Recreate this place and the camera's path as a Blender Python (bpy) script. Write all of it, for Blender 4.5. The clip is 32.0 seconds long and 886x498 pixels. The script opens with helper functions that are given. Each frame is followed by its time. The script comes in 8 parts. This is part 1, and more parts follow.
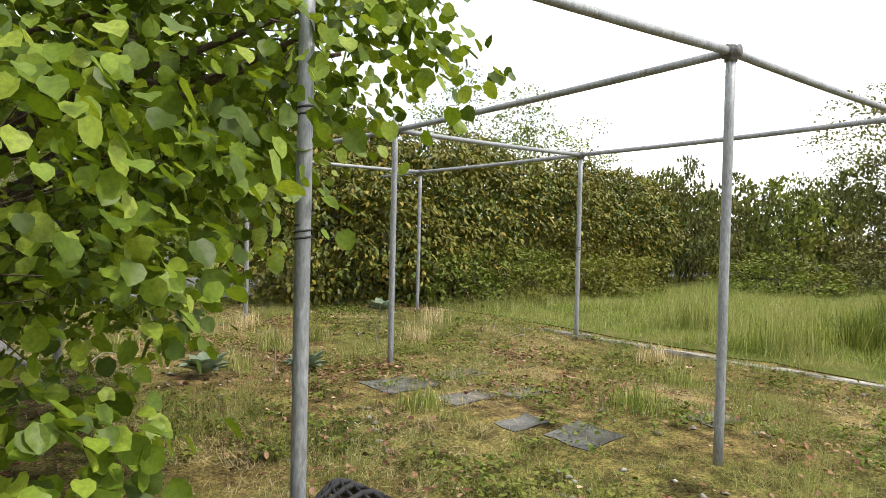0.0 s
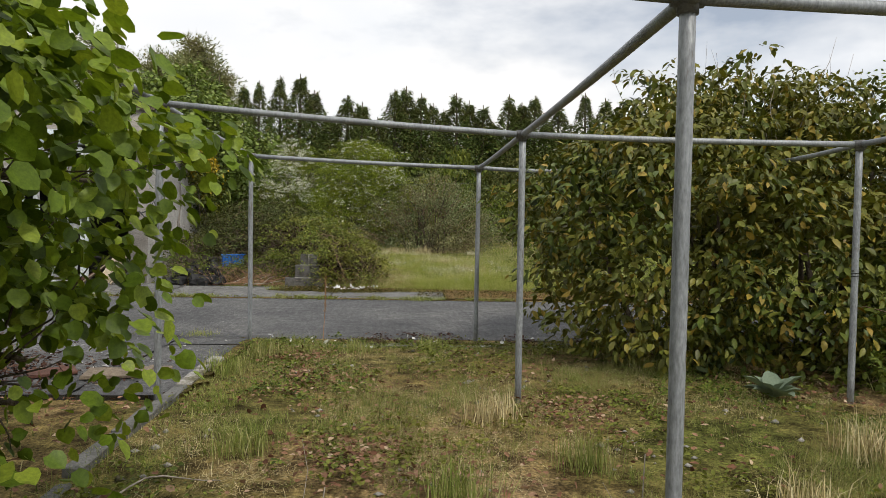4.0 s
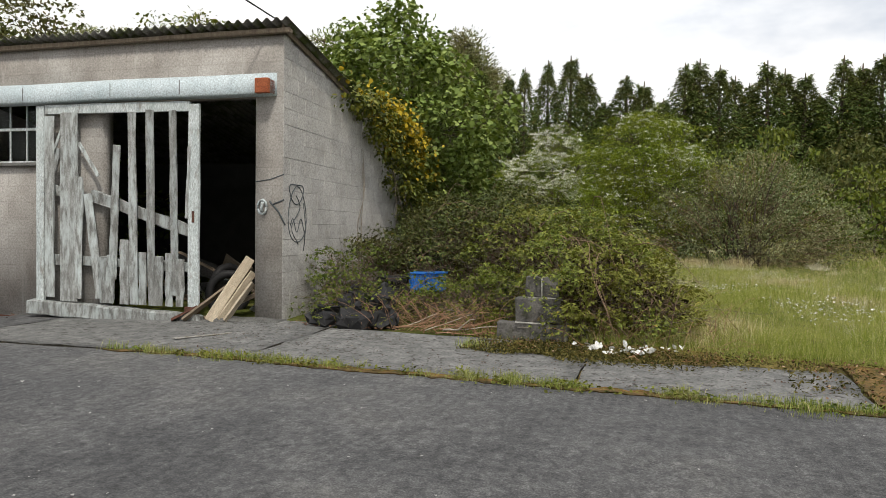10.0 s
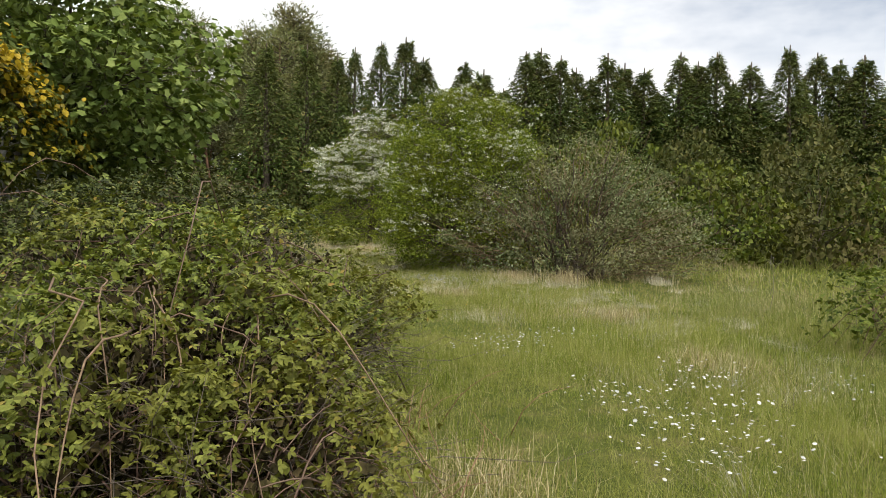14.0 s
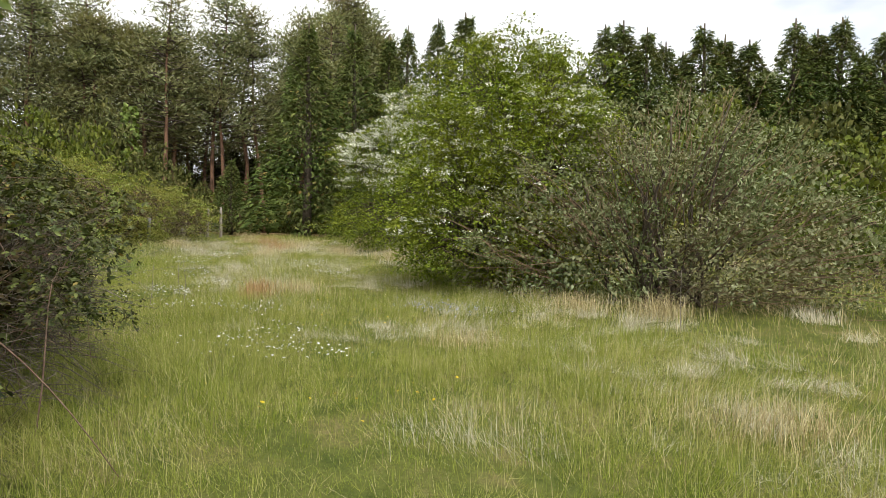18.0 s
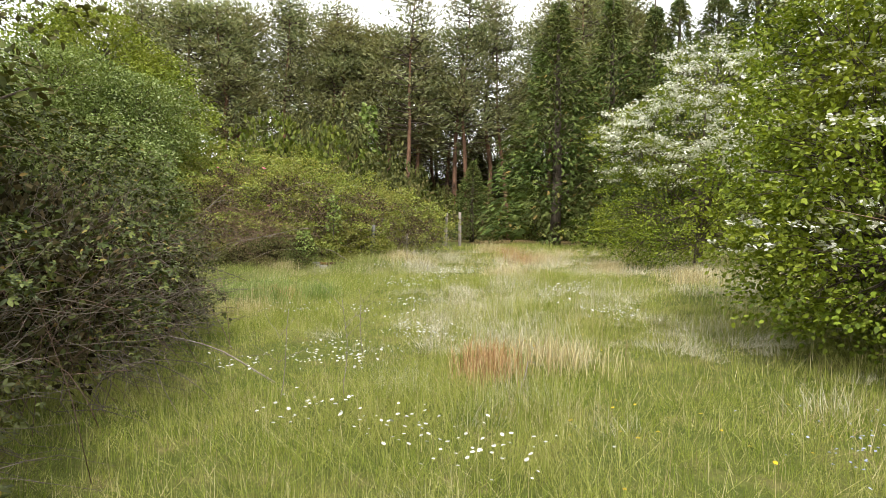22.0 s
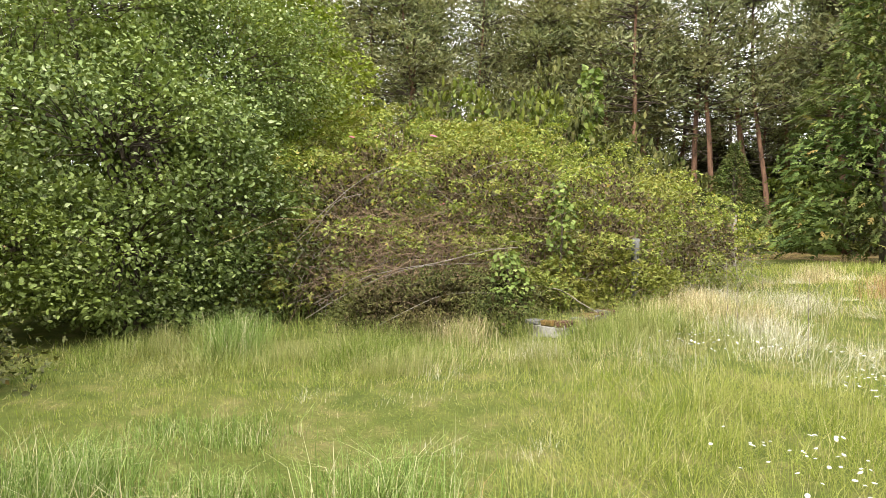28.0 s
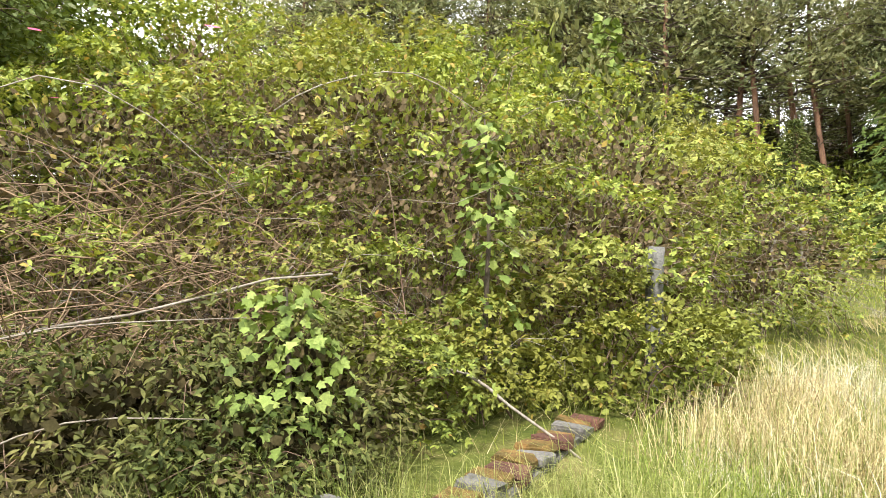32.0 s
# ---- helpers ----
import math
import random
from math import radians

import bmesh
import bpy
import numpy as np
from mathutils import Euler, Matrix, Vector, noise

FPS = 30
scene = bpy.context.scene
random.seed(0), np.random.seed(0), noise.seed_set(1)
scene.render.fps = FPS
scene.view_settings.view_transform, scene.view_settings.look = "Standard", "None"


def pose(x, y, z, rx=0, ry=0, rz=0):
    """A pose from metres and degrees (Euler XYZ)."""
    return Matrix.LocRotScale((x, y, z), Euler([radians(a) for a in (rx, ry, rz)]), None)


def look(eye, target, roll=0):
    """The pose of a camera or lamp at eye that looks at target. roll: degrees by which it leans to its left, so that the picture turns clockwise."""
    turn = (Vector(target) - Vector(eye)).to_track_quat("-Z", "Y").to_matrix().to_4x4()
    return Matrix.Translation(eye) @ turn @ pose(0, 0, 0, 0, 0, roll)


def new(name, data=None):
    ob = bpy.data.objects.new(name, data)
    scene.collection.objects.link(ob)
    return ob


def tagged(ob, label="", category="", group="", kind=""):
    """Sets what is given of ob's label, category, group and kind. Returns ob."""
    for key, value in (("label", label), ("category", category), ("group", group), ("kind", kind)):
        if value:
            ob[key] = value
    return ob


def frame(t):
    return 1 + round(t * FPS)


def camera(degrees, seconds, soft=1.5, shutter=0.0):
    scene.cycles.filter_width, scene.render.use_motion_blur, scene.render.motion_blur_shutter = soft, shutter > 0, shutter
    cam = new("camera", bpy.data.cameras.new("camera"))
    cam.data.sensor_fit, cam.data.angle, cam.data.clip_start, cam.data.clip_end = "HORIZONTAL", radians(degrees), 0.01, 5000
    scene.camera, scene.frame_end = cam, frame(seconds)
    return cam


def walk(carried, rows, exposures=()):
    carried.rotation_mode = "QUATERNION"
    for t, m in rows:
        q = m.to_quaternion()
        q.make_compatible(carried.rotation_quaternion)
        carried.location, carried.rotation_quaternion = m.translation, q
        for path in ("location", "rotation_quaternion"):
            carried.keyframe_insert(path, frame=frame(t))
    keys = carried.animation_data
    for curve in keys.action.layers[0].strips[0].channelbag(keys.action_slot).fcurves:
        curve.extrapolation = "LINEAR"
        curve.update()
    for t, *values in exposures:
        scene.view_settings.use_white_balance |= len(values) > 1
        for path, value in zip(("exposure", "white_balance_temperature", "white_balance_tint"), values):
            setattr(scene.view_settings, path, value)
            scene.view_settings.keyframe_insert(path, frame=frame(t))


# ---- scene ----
cam = camera(65.6, 32.0, soft=0.6)
METRES, EYE, TILT, LEAN, TURN = 45.5, 1.5, 0.0, 0.0, -40.2
ROWS = [
    (0.0, 0.0, 0.0, 0.0, 0.03, -1.42, -1.39),
    (0.5, 0.0072, 0.0119, 0.0003, -0.25, -1.31, -1.42),
    (1.0, 0.0113, 0.0222, 0.0014, 1.23, -1.33, -1.47),
    (1.5, 0.0163, 0.0333, 0.002, 4.13, -1.39, -1.5),
    (2.0, 0.0171, 0.0432, 0.0011, 15.43, -1.4, -1.23),
    (2.5, 0.0187, 0.0592, 0.0022, 23.44, -1.55, -1.23),
    (3.0, 0.0172, 0.0715, 0.0029, 25.06, -1.55, -1.17),
    (3.5, 0.0113, 0.0839, 0.0031, 30.81, -1.56, -1.25),
    (4.0, 0.006, 0.0942, 0.0033, 36.47, -1.56, -1.15),
    (4.5, -0.0013, 0.1045, 0.0022, 47.6, -1.45, -0.94),
    (6.5, -0.0444, 0.1428, 0.0028, 57.22, -1.59, -0.89),
    (7.0, -0.0576, 0.1521, 0.0025, 58.0, -1.55, -0.95),
    (7.5, -0.0689, 0.1623, 0.0028, 58.59, -1.58, -0.88),
    (8.0, -0.0796, 0.1713, 0.0024, 62.59, -1.46, -0.81),
    (8.5, -0.0898, 0.1829, 0.0027, 63.59, -1.54, -0.76),
    (9.0, -0.0985, 0.1938, 0.0015, 64.11, -1.5, -0.77),
    (9.5, -0.1057, 0.2077, 0.0023, 63.03, -1.53, -0.78),
    (10.0, -0.1134, 0.219, 0.0015, 59.34, -1.49, -0.8),
    (10.5, -0.123, 0.2313, 0.0023, 58.76, -1.55, -0.9),
    (11.0, -0.1312, 0.2442, 0.0035, 57.04, -1.56, -0.87),
    (11.5, -0.14, 0.2546, 0.0045, 55.88, -1.53, -0.97),
    (12.0, -0.1483, 0.2684, 0.0056, 50.84, -1.61, -1.04),
    (12.5, -0.1577, 0.2806, 0.0052, 48.85, -1.61, -1.1),
    (13.0, -0.1655, 0.2962, 0.0063, 48.22, -1.69, -1.1),
    (13.5, -0.1725, 0.3094, 0.0059, 47.99, -1.59, -1.07),
    (14.0, -0.1789, 0.3253, 0.0067, 47.84, -1.62, -1.05),
    (14.5, -0.1868, 0.3349, 0.0054, 49.09, -1.52, -1.1),
    (16.5, -0.2248, 0.3934, 0.0058, 53.78, -1.56, -1.05),
    (17.0, -0.2368, 0.4043, 0.0061, 54.17, -1.54, -1.18),
    (17.5, -0.2483, 0.4157, 0.0062, 54.41, -1.53, -1.15),
    (18.0, -0.26, 0.426, 0.0063, 54.48, -1.49, -1.15),
    (18.5, -0.2731, 0.4354, 0.0064, 54.27, -1.53, -1.18),
    (19.0, -0.2861, 0.4424, 0.0085, 55.21, -1.47, -1.24),
    (19.5, -0.3004, 0.4497, 0.0086, 55.37, -1.49, -1.23),
    (20.0, -0.3155, 0.4547, 0.0084, 57.89, -1.47, -1.25),
    (20.5, -0.3318, 0.4611, 0.0083, 60.48, -1.49, -1.23),
    (21.0, -0.3471, 0.4653, 0.0075, 67.7, -1.43, -1.0),
    (21.5, -0.3635, 0.4703, 0.0078, 72.59, -1.43, -0.99),
    (22.0, -0.3797, 0.4741, 0.0078, 74.56, -1.41, -0.89),
    (22.5, -0.3976, 0.477, 0.0089, 75.85, -1.42, -0.92),
    (23.0, -0.4142, 0.4776, 0.0085, 78.26, -1.36, -0.86),
    (23.5, -0.4324, 0.4772, 0.0091, 81.11, -1.35, -0.88),
    (24.0, -0.4491, 0.4764, 0.0088, 84.06, -1.28, -0.78),
    (24.5, -0.4676, 0.4781, 0.0094, 85.78, -1.28, -0.74),
    (25.0, -0.4842, 0.4789, 0.0093, 85.88, -1.23, -0.67),
    (25.5, -0.5018, 0.4785, 0.0107, 86.42, -1.2, -0.74),
    (27.5, -0.5691, 0.4835, 0.0121, 90.28, -1.02, -0.59),
    (28.0, -0.5855, 0.4865, 0.0116, 90.73, -1.0, -0.51),
    (28.5, -0.6019, 0.4878, 0.0117, 95.62, -0.89, -0.47),
    (29.0, -0.6162, 0.4917, 0.0127, 102.92, -0.74, -0.34),
    (29.5, -0.6315, 0.4959, 0.0122, 113.63, -0.51, -0.29),
    (30.0, -0.6484, 0.5049, 0.013, 113.95, -0.6, -0.18),
    (30.5, -0.6634, 0.5094, 0.0128, 108.9, -0.59, -0.3),
    (31.0, -0.68, 0.5121, 0.0123, 101.15, -0.79, -0.36),
    (31.5, -0.6957, 0.5155, 0.0116, 98.91, -0.78, -0.38),
    (32.0, -0.7103, 0.5219, 0.0127, 93.32, -0.85, -0.35),
]
walk(cam, [(t, pose(0, 0, EYE, TILT, LEAN, TURN) @ pose(METRES * x, METRES * y, METRES * z, 90 + pitch, roll, yaw)) for t, x, y, z, yaw, pitch, roll in ROWS],
     exposures=[(0, 0.15), (1, -0.68), (2, -0.75), (4, -0.67), (7, -0.85), (9, -0.73), (11, -0.48), (13, -0.48), (17, -0.33), (20, 0.06), (23, 0.28), (25.5, 0.48), (28, 0.68), (30, 1.02), (32, 0.96)])

# ---- world, sun ----
SUN_EL, SUN_AZ = 52.0, 148.0  # azimuth from +y towards +x
world = bpy.data.worlds.new("world")
scene.world = world
world.use_nodes = True
wn, wl = world.node_tree.nodes, world.node_tree.links
wn.clear()
w_out = wn.new("ShaderNodeOutputWorld")
w_sky = wn.new("ShaderNodeTexSky")
w_sky.sky_type = "NISHITA"
w_sky.sun_disc = False
w_sky.dust_density = 1.0
w_sky.sun_elevation, w_sky.sun_rotation = radians(SUN_EL), radians(SUN_AZ)
w_bg = wn.new("ShaderNodeBackground")
w_bg.inputs[1].default_value = 0.15
w_cl = wn.new("ShaderNodeBackground")
w_cl.inputs[1].default_value = 1.7
w_tc = wn.new("ShaderNodeTexCoord")
w_map = wn.new("ShaderNodeMapping")
w_map.inputs["Scale"].default_value = (1.0, 1.0, 2.4)
w_map.inputs["Location"].default_value = (0.35, 0.1, 0.2)
w_n1 = wn.new("ShaderNodeTexNoise")
w_n1.inputs["Scale"].default_value, w_n1.inputs["Detail"].default_value, w_n1.inputs["Roughness"].default_value = 1.7, 7.0, 0.55
w_r1 = wn.new("ShaderNodeValToRGB")
w_r1.color_ramp.elements[0].position, w_r1.color_ramp.elements[1].position = 0.31, 0.47
w_r1.color_ramp.elements[0].color = (0.3, 0.3, 0.3, 1)
w_n2 = wn.new("ShaderNodeTexNoise")
w_n2.inputs["Scale"].default_value, w_n2.inputs["Detail"].default_value = 3.0, 5.0
w_r2 = wn.new("ShaderNodeValToRGB")
w_r2.color_ramp.elements[0].color, w_r2.color_ramp.elements[1].color = (0.88, 0.90, 0.93, 1), (1.0, 0.99, 0.98, 1)
w_r2.color_ramp.elements[0].position, w_r2.color_ramp.elements[1].position = 0.3, 0.62
w_mix = wn.new("ShaderNodeMixShader")
wl.new(w_tc.outputs["Generated"], w_map.inputs["Vector"])
wl.new(w_map.outputs["Vector"], w_n1.inputs["Vector"])
wl.new(w_map.outputs["Vector"], w_n2.inputs["Vector"])
wl.new(w_n1.outputs["Fac"], w_r1.inputs["Fac"])
wl.new(w_n2.outputs["Fac"], w_r2.inputs["Fac"])
wl.new(w_sky.outputs["Color"], w_bg.inputs[0])
wl.new(w_r2.outputs["Color"], w_cl.inputs[0])
wl.new(w_r1.outputs["Color"], w_mix.inputs[0])
wl.new(w_bg.outputs[0], w_mix.inputs[1])
wl.new(w_cl.outputs[0], w_mix.inputs[2])
wl.new(w_mix.outputs[0], w_out.inputs["Surface"])

sun = new("sun", bpy.data.lights.new("sun", "SUN"))
sun.data.energy, sun.data.angle, sun.data.color = 3.4, radians(4), (1.0, 0.94, 0.83)
_a, _e = radians(SUN_AZ), radians(SUN_EL)
sun.matrix_world = look((60 * math.sin(_a) * math.cos(_e), 60 * math.cos(_a) * math.cos(_e), 60 * math.sin(_e)), (0, 0, 0))

# ---- materials ----


def base_mat(name):
    m = bpy.data.materials.new(name)
    m.use_nodes = True
    nt = m.node_tree
    return m, nt.nodes, nt.links, nt.nodes["Principled BSDF"]


def ramp_node(nodes, stops):
    r = nodes.new("ShaderNodeValToRGB")
    el = r.color_ramp.elements
    while len(el) < len(stops):
        el.new(0.5)
    for e, (p, c) in zip(el, stops):
        e.position, e.color = p, (*c, 1)
    return r


def noise_node(nodes, links, coord, scale, detail=5.0, rough=0.6):
    n = nodes.new("ShaderNodeTexNoise")
    n.inputs["Scale"].default_value, n.inputs["Detail"].default_value, n.inputs["Roughness"].default_value = scale, detail, rough
    links.new(coord, n.inputs["Vector"])
    return n


def mixed(nodes, links, fac, a, b, mode="MIX"):
    x = nodes.new("ShaderNodeMix")
    x.data_type, x.blend_type = "RGBA", mode
    for sock, v in ((x.inputs[0], fac), (x.inputs[6], a), (x.inputs[7], b)):
        if isinstance(v, (int, float)):
            sock.default_value = v
        elif isinstance(v, tuple):
            sock.default_value = (*v, 1)
        else:
            links.new(v, sock)
    return x.outputs[2]


def surface(name, stops, scale=4.0, fine=60.0, rough=0.85, bump=0.3, metal=0.0, stain=None, stain_scale=1.2, stain_at=(0.5, 0.66), stretch=(1, 1, 1), piece=0.0, spec=0.3):
    """A worn opaque surface: coarse colour noise, fine grain, an optional stain colour, relief; piece: random tone of each object."""
    m, n, l, b = base_mat(name)
    tc = n.new("ShaderNodeTexCoord")
    mp = n.new("ShaderNodeMapping")
    mp.inputs["Scale"].default_value = stretch
    l.new(tc.outputs["Object"], mp.inputs["Vector"])
    co = mp.outputs["Vector"]
    n1 = noise_node(n, l, co, scale)
    n2 = noise_node(n, l, co, fine, 3.0)
    r1 = ramp_node(n, stops)
    l.new(n1.outputs["Fac"], r1.inputs["Fac"])
    g = ramp_node(n, [(0.25, (0.55, 0.55, 0.55)), (0.75, (1.35, 1.35, 1.35))])
    l.new(n2.outputs["Fac"], g.inputs["Fac"])
    col = mixed(n, l, 1.0, r1.outputs["Color"], g.outputs["Color"], "MULTIPLY")
    if stain:
        n3 = noise_node(n, l, co, stain_scale, 8.0, 0.7)
        s = ramp_node(n, [(stain_at[0], (0, 0, 0)), (stain_at[1], (1, 1, 1))])
        l.new(n3.outputs["Fac"], s.inputs["Fac"])
        col = mixed(n, l, s.outputs["Color"], col, stain)
    if piece:
        oi = n.new("ShaderNodeObjectInfo")
        pr = ramp_node(n, [(0.0, (1 - piece,) * 3), (1.0, (1 + piece,) * 3)])
        l.new(oi.outputs["Random"], pr.inputs["Fac"])
        col = mixed(n, l, 1.0, col, pr.outputs["Color"], "MULTIPLY")
    l.new(col, b.inputs["Base Color"])
    b.inputs["Roughness"].default_value, b.inputs["Metallic"].default_value = rough, metal
    b.inputs["Specular IOR Level"].default_value = spec
    if bump:
        bp = n.new("ShaderNodeBump")
        bp.inputs["Strength"].default_value, bp.inputs["Distance"].default_value = bump, 0.01
        l.new(n2.outputs["Fac"], bp.inputs["Height"])
        l.new(bp.outputs["Normal"], b.inputs["Normal"])
    return m


def foliage(name, stops, trans=0.35, rough=0.5, patch=None, patch_scale=0.5, spec=0.18, glow=(1.25, 1.2, 0.5)):
    """Leaves: a tone for each leaf, patches of another tone, light that comes through."""
    m, n, l, b = base_mat(name)
    ge = n.new("ShaderNodeNewGeometry")
    stops = [(stops[0][0], tuple(0.6 * q for q in stops[0][1]))] + list(stops[1:])
    r = ramp_node(n, stops)
    l.new(ge.outputs["Random Per Island"], r.inputs["Fac"])
    col = r.outputs["Color"]
    tc = n.new("ShaderNodeTexCoord")
    if patch:
        pn = noise_node(n, l, tc.outputs["Object"], patch_scale, 4.0)
        pr = ramp_node(n, [(0.42, (0, 0, 0)), (0.64, (1, 1, 1))])
        l.new(pn.outputs["Fac"], pr.inputs["Fac"])
        col = mixed(n, l, pr.outputs["Color"], col, mixed(n, l, 0.6, col, patch))
    vn = noise_node(n, l, tc.outputs["Object"], 70.0, 3.0, 0.7)
    vr = ramp_node(n, [(0.32, (0.74, 0.76, 0.74)), (0.68, (1.24, 1.22, 1.2))])
    l.new(vn.outputs["Fac"], vr.inputs["Fac"])
    col = mixed(n, l, 1.0, col, vr.outputs["Color"], "MULTIPLY")
    l.new(col, b.inputs["Base Color"])
    b.inputs["Roughness"].default_value = rough
    b.inputs["Specular IOR Level"].default_value = spec
    t = n.new("ShaderNodeBsdfTranslucent")
    l.new(mixed(n, l, 1.0, col, glow, "MULTIPLY"), t.inputs["Color"])
    mx = n.new("ShaderNodeMixShader")
    mx.inputs[0].default_value = trans * 0.6
    l.new(b.outputs[0], mx.inputs[1])
    l.new(t.outputs[0], mx.inputs[2])
    l.new(mx.outputs[0], n["Material Output"].inputs["Surface"])
    return m


def ground_mat():
    m, n, l, b = base_mat("earth")
    tc = n.new("ShaderNodeTexCoord")
    co = tc.outputs["Object"]
    n1, n2, n3 = noise_node(n, l, co, 0.45, 6), noise_node(n, l, co, 5.0, 6), noise_node(n, l, co, 45.0, 4)
    r1 = ramp_node(n, [(0.34, (0.10, 0.11, 0.028)), (0.5, (0.165, 0.13, 0.05)), (0.66, (0.26, 0.185, 0.10))])
    l.new(n1.outputs["Fac"], r1.inputs["Fac"])
    r2 = ramp_node(n, [(0.36, (0.32, 0.28, 0.25)), (0.5, (0.85, 0.82, 0.78)), (0.64, (1.5, 1.45, 1.35))])
    l.new(n2.outputs["Fac"], r2.inputs["Fac"])
    col = mixed(n, l, 1.0, r1.outputs["Color"], r2.outputs["Color"], "MULTIPLY")
    r3 = ramp_node(n, [(0.35, (0.4, 0.4, 0.4)), (0.65, (1.5, 1.5, 1.5))])
    l.new(n3.outputs["Fac"], r3.inputs["Fac"])
    col = mixed(n, l, 1.0, col, r3.outputs["Color"], "MULTIPLY")
    l.new(col, b.inputs["Base Color"])
    b.inputs["Roughness"].default_value = 1.0
    b.inputs["Specular IOR Level"].default_value = 0.1
    bp = n.new("ShaderNodeBump")
    bp.inputs["Strength"].default_value, bp.inputs["Distance"].default_value = 0.8, 0.03
    l.new(n3.outputs["Fac"], bp.inputs["Height"])
    l.new(bp.outputs["Normal"], b.inputs["Normal"])
    return m


M_EARTH = ground_mat()
M_TURF = surface("meadow_turf", [(0.32, (0.065, 0.085, 0.02)), (0.5, (0.105, 0.12, 0.03)), (0.68, (0.17, 0.15, 0.06))], 2.6, 38, 1.0, 1.0, stain=(0.085, 0.10, 0.022), stain_scale=14, stain_at=(0.46, 0.70), spec=0.05)


def tarmac():
    """Old tamped concrete: fine grain, faint ridges across the way, weathered patches."""
    m, n, l, b = base_mat("asphalt")
    tc = n.new("ShaderNodeTexCoord")
    co = tc.outputs["Object"]
    big, mid, fine = noise_node(n, l, co, 0.6, 7, 0.65), noise_node(n, l, co, 6.0, 6, 0.75), noise_node(n, l, co, 85.0, 5, 0.85)
    wv_ = n.new("ShaderNodeTexWave")
    wv_.inputs["Scale"].default_value, wv_.inputs["Distortion"].default_value, wv_.inputs["Detail"].default_value = 3.1, 6.0, 5.0
    l.new(co, wv_.inputs["Vector"])
    vo = n.new("ShaderNodeTexVoronoi")
    vo.inputs["Scale"].default_value = 48.0
    l.new(co, vo.inputs["Vector"])
    r1 = ramp_node(n, [(0.3, (0.085, 0.086, 0.09)), (0.52, (0.125, 0.125, 0.128)), (0.72, (0.175, 0.172, 0.168))])
    l.new(big.outputs["Fac"], r1.inputs["Fac"])
    r2 = ramp_node(n, [(0.30, (0.68, 0.68, 0.68)), (0.5, (0.95, 0.95, 0.95)), (0.70, (1.3, 1.3, 1.28))])
    l.new(mid.outputs["Fac"], r2.inputs["Fac"])
    col = mixed(n, l, 1.0, r1.outputs["Color"], r2.outputs["Color"], "MULTIPLY")
    r3 = ramp_node(n, [(0.30, (0.30, 0.30, 0.31)), (0.5, (0.9, 0.9, 0.9)), (0.68, (1.9, 1.9, 1.85))])
    l.new(fine.outputs["Fac"], r3.inputs["Fac"])
    col = mixed(n, l, 1.0, col, r3.outputs["Color"], "MULTIPLY")
    r4 = ramp_node(n, [(0.0, (0.93, 0.93, 0.93)), (1.0, (1.05, 1.05, 1.05))])
    l.new(wv_.outputs["Fac"], r4.inputs["Fac"])
    col = mixed(n, l, 1.0, col, r4.outputs["Color"], "MULTIPLY")
    n22 = noise_node(n, l, co, 20.0, 4, 0.8)
    r5 = ramp_node(n, [(0.34, (0.6, 0.6, 0.61)), (0.5, (0.93, 0.93, 0.93)), (0.66, (1.3, 1.3, 1.28))])
    l.new(n22.outputs["Fac"], r5.inputs["Fac"])
    col = mixed(n, l, 1.0, col, r5.outputs["Color"], "MULTIPLY")
    pit = ramp_node(n, [(0.0, (0.5, 0.5, 0.5)), (0.16, (1.0, 1.0, 1.0))])
    l.new(vo.outputs["Distance"], pit.inputs["Fac"])
    col = mixed(n, l, 0.6, col, mixed(n, l, 1.0, col, pit.outputs["Color"], "MULTIPLY"))
    l.new(col, b.inputs["Base Color"])
    b.inputs["Roughness"].default_value = 0.9
    b.inputs["Specular IOR Level"].default_value = 0.25
    bp = n.new("ShaderNodeBump")
    bp.inputs["Strength"].default_value, bp.inputs["Distance"].default_value = 0.7, 0.012
    l.new(fine.outputs["Fac"], bp.inputs["Height"])
    b2 = n.new("ShaderNodeBump")
    b2.inputs["Strength"].default_value, b2.inputs["Distance"].default_value = 0.12, 0.02
    l.new(wv_.outputs["Fac"], b2.inputs["Height"])
    l.new(bp.outputs["Normal"], b2.inputs["Normal"])
    l.new(b2.outputs["Normal"], b.inputs["Normal"])
    return m


M_ASPHALT = tarmac()
M_CONC = surface("concrete", [(0.3, (0.105, 0.105, 0.10)), (0.6, (0.17, 0.168, 0.16)), (0.8, (0.25, 0.245, 0.235))], 2.0, 60, 0.92, 0.6, stain=(0.07, 0.068, 0.055), stain_scale=2.5)
M_APRON = surface("worn_apron", [(0.3, (0.115, 0.115, 0.113)), (0.5, (0.165, 0.165, 0.16)), (0.72, (0.245, 0.243, 0.235))], 5.0, 34, 0.92, 1.0, stain=(0.05, 0.047, 0.042), stain_scale=11, stain_at=(0.55, 0.62))
M_KERB = surface("old_kerb", [(0.3, (0.22, 0.21, 0.19)), (0.7, (0.42, 0.40, 0.37))], 3.0, 40, 0.9, 0.5, stain=(0.10, 0.09, 0.05), stain_scale=4, stain_at=(0.48, 0.6))


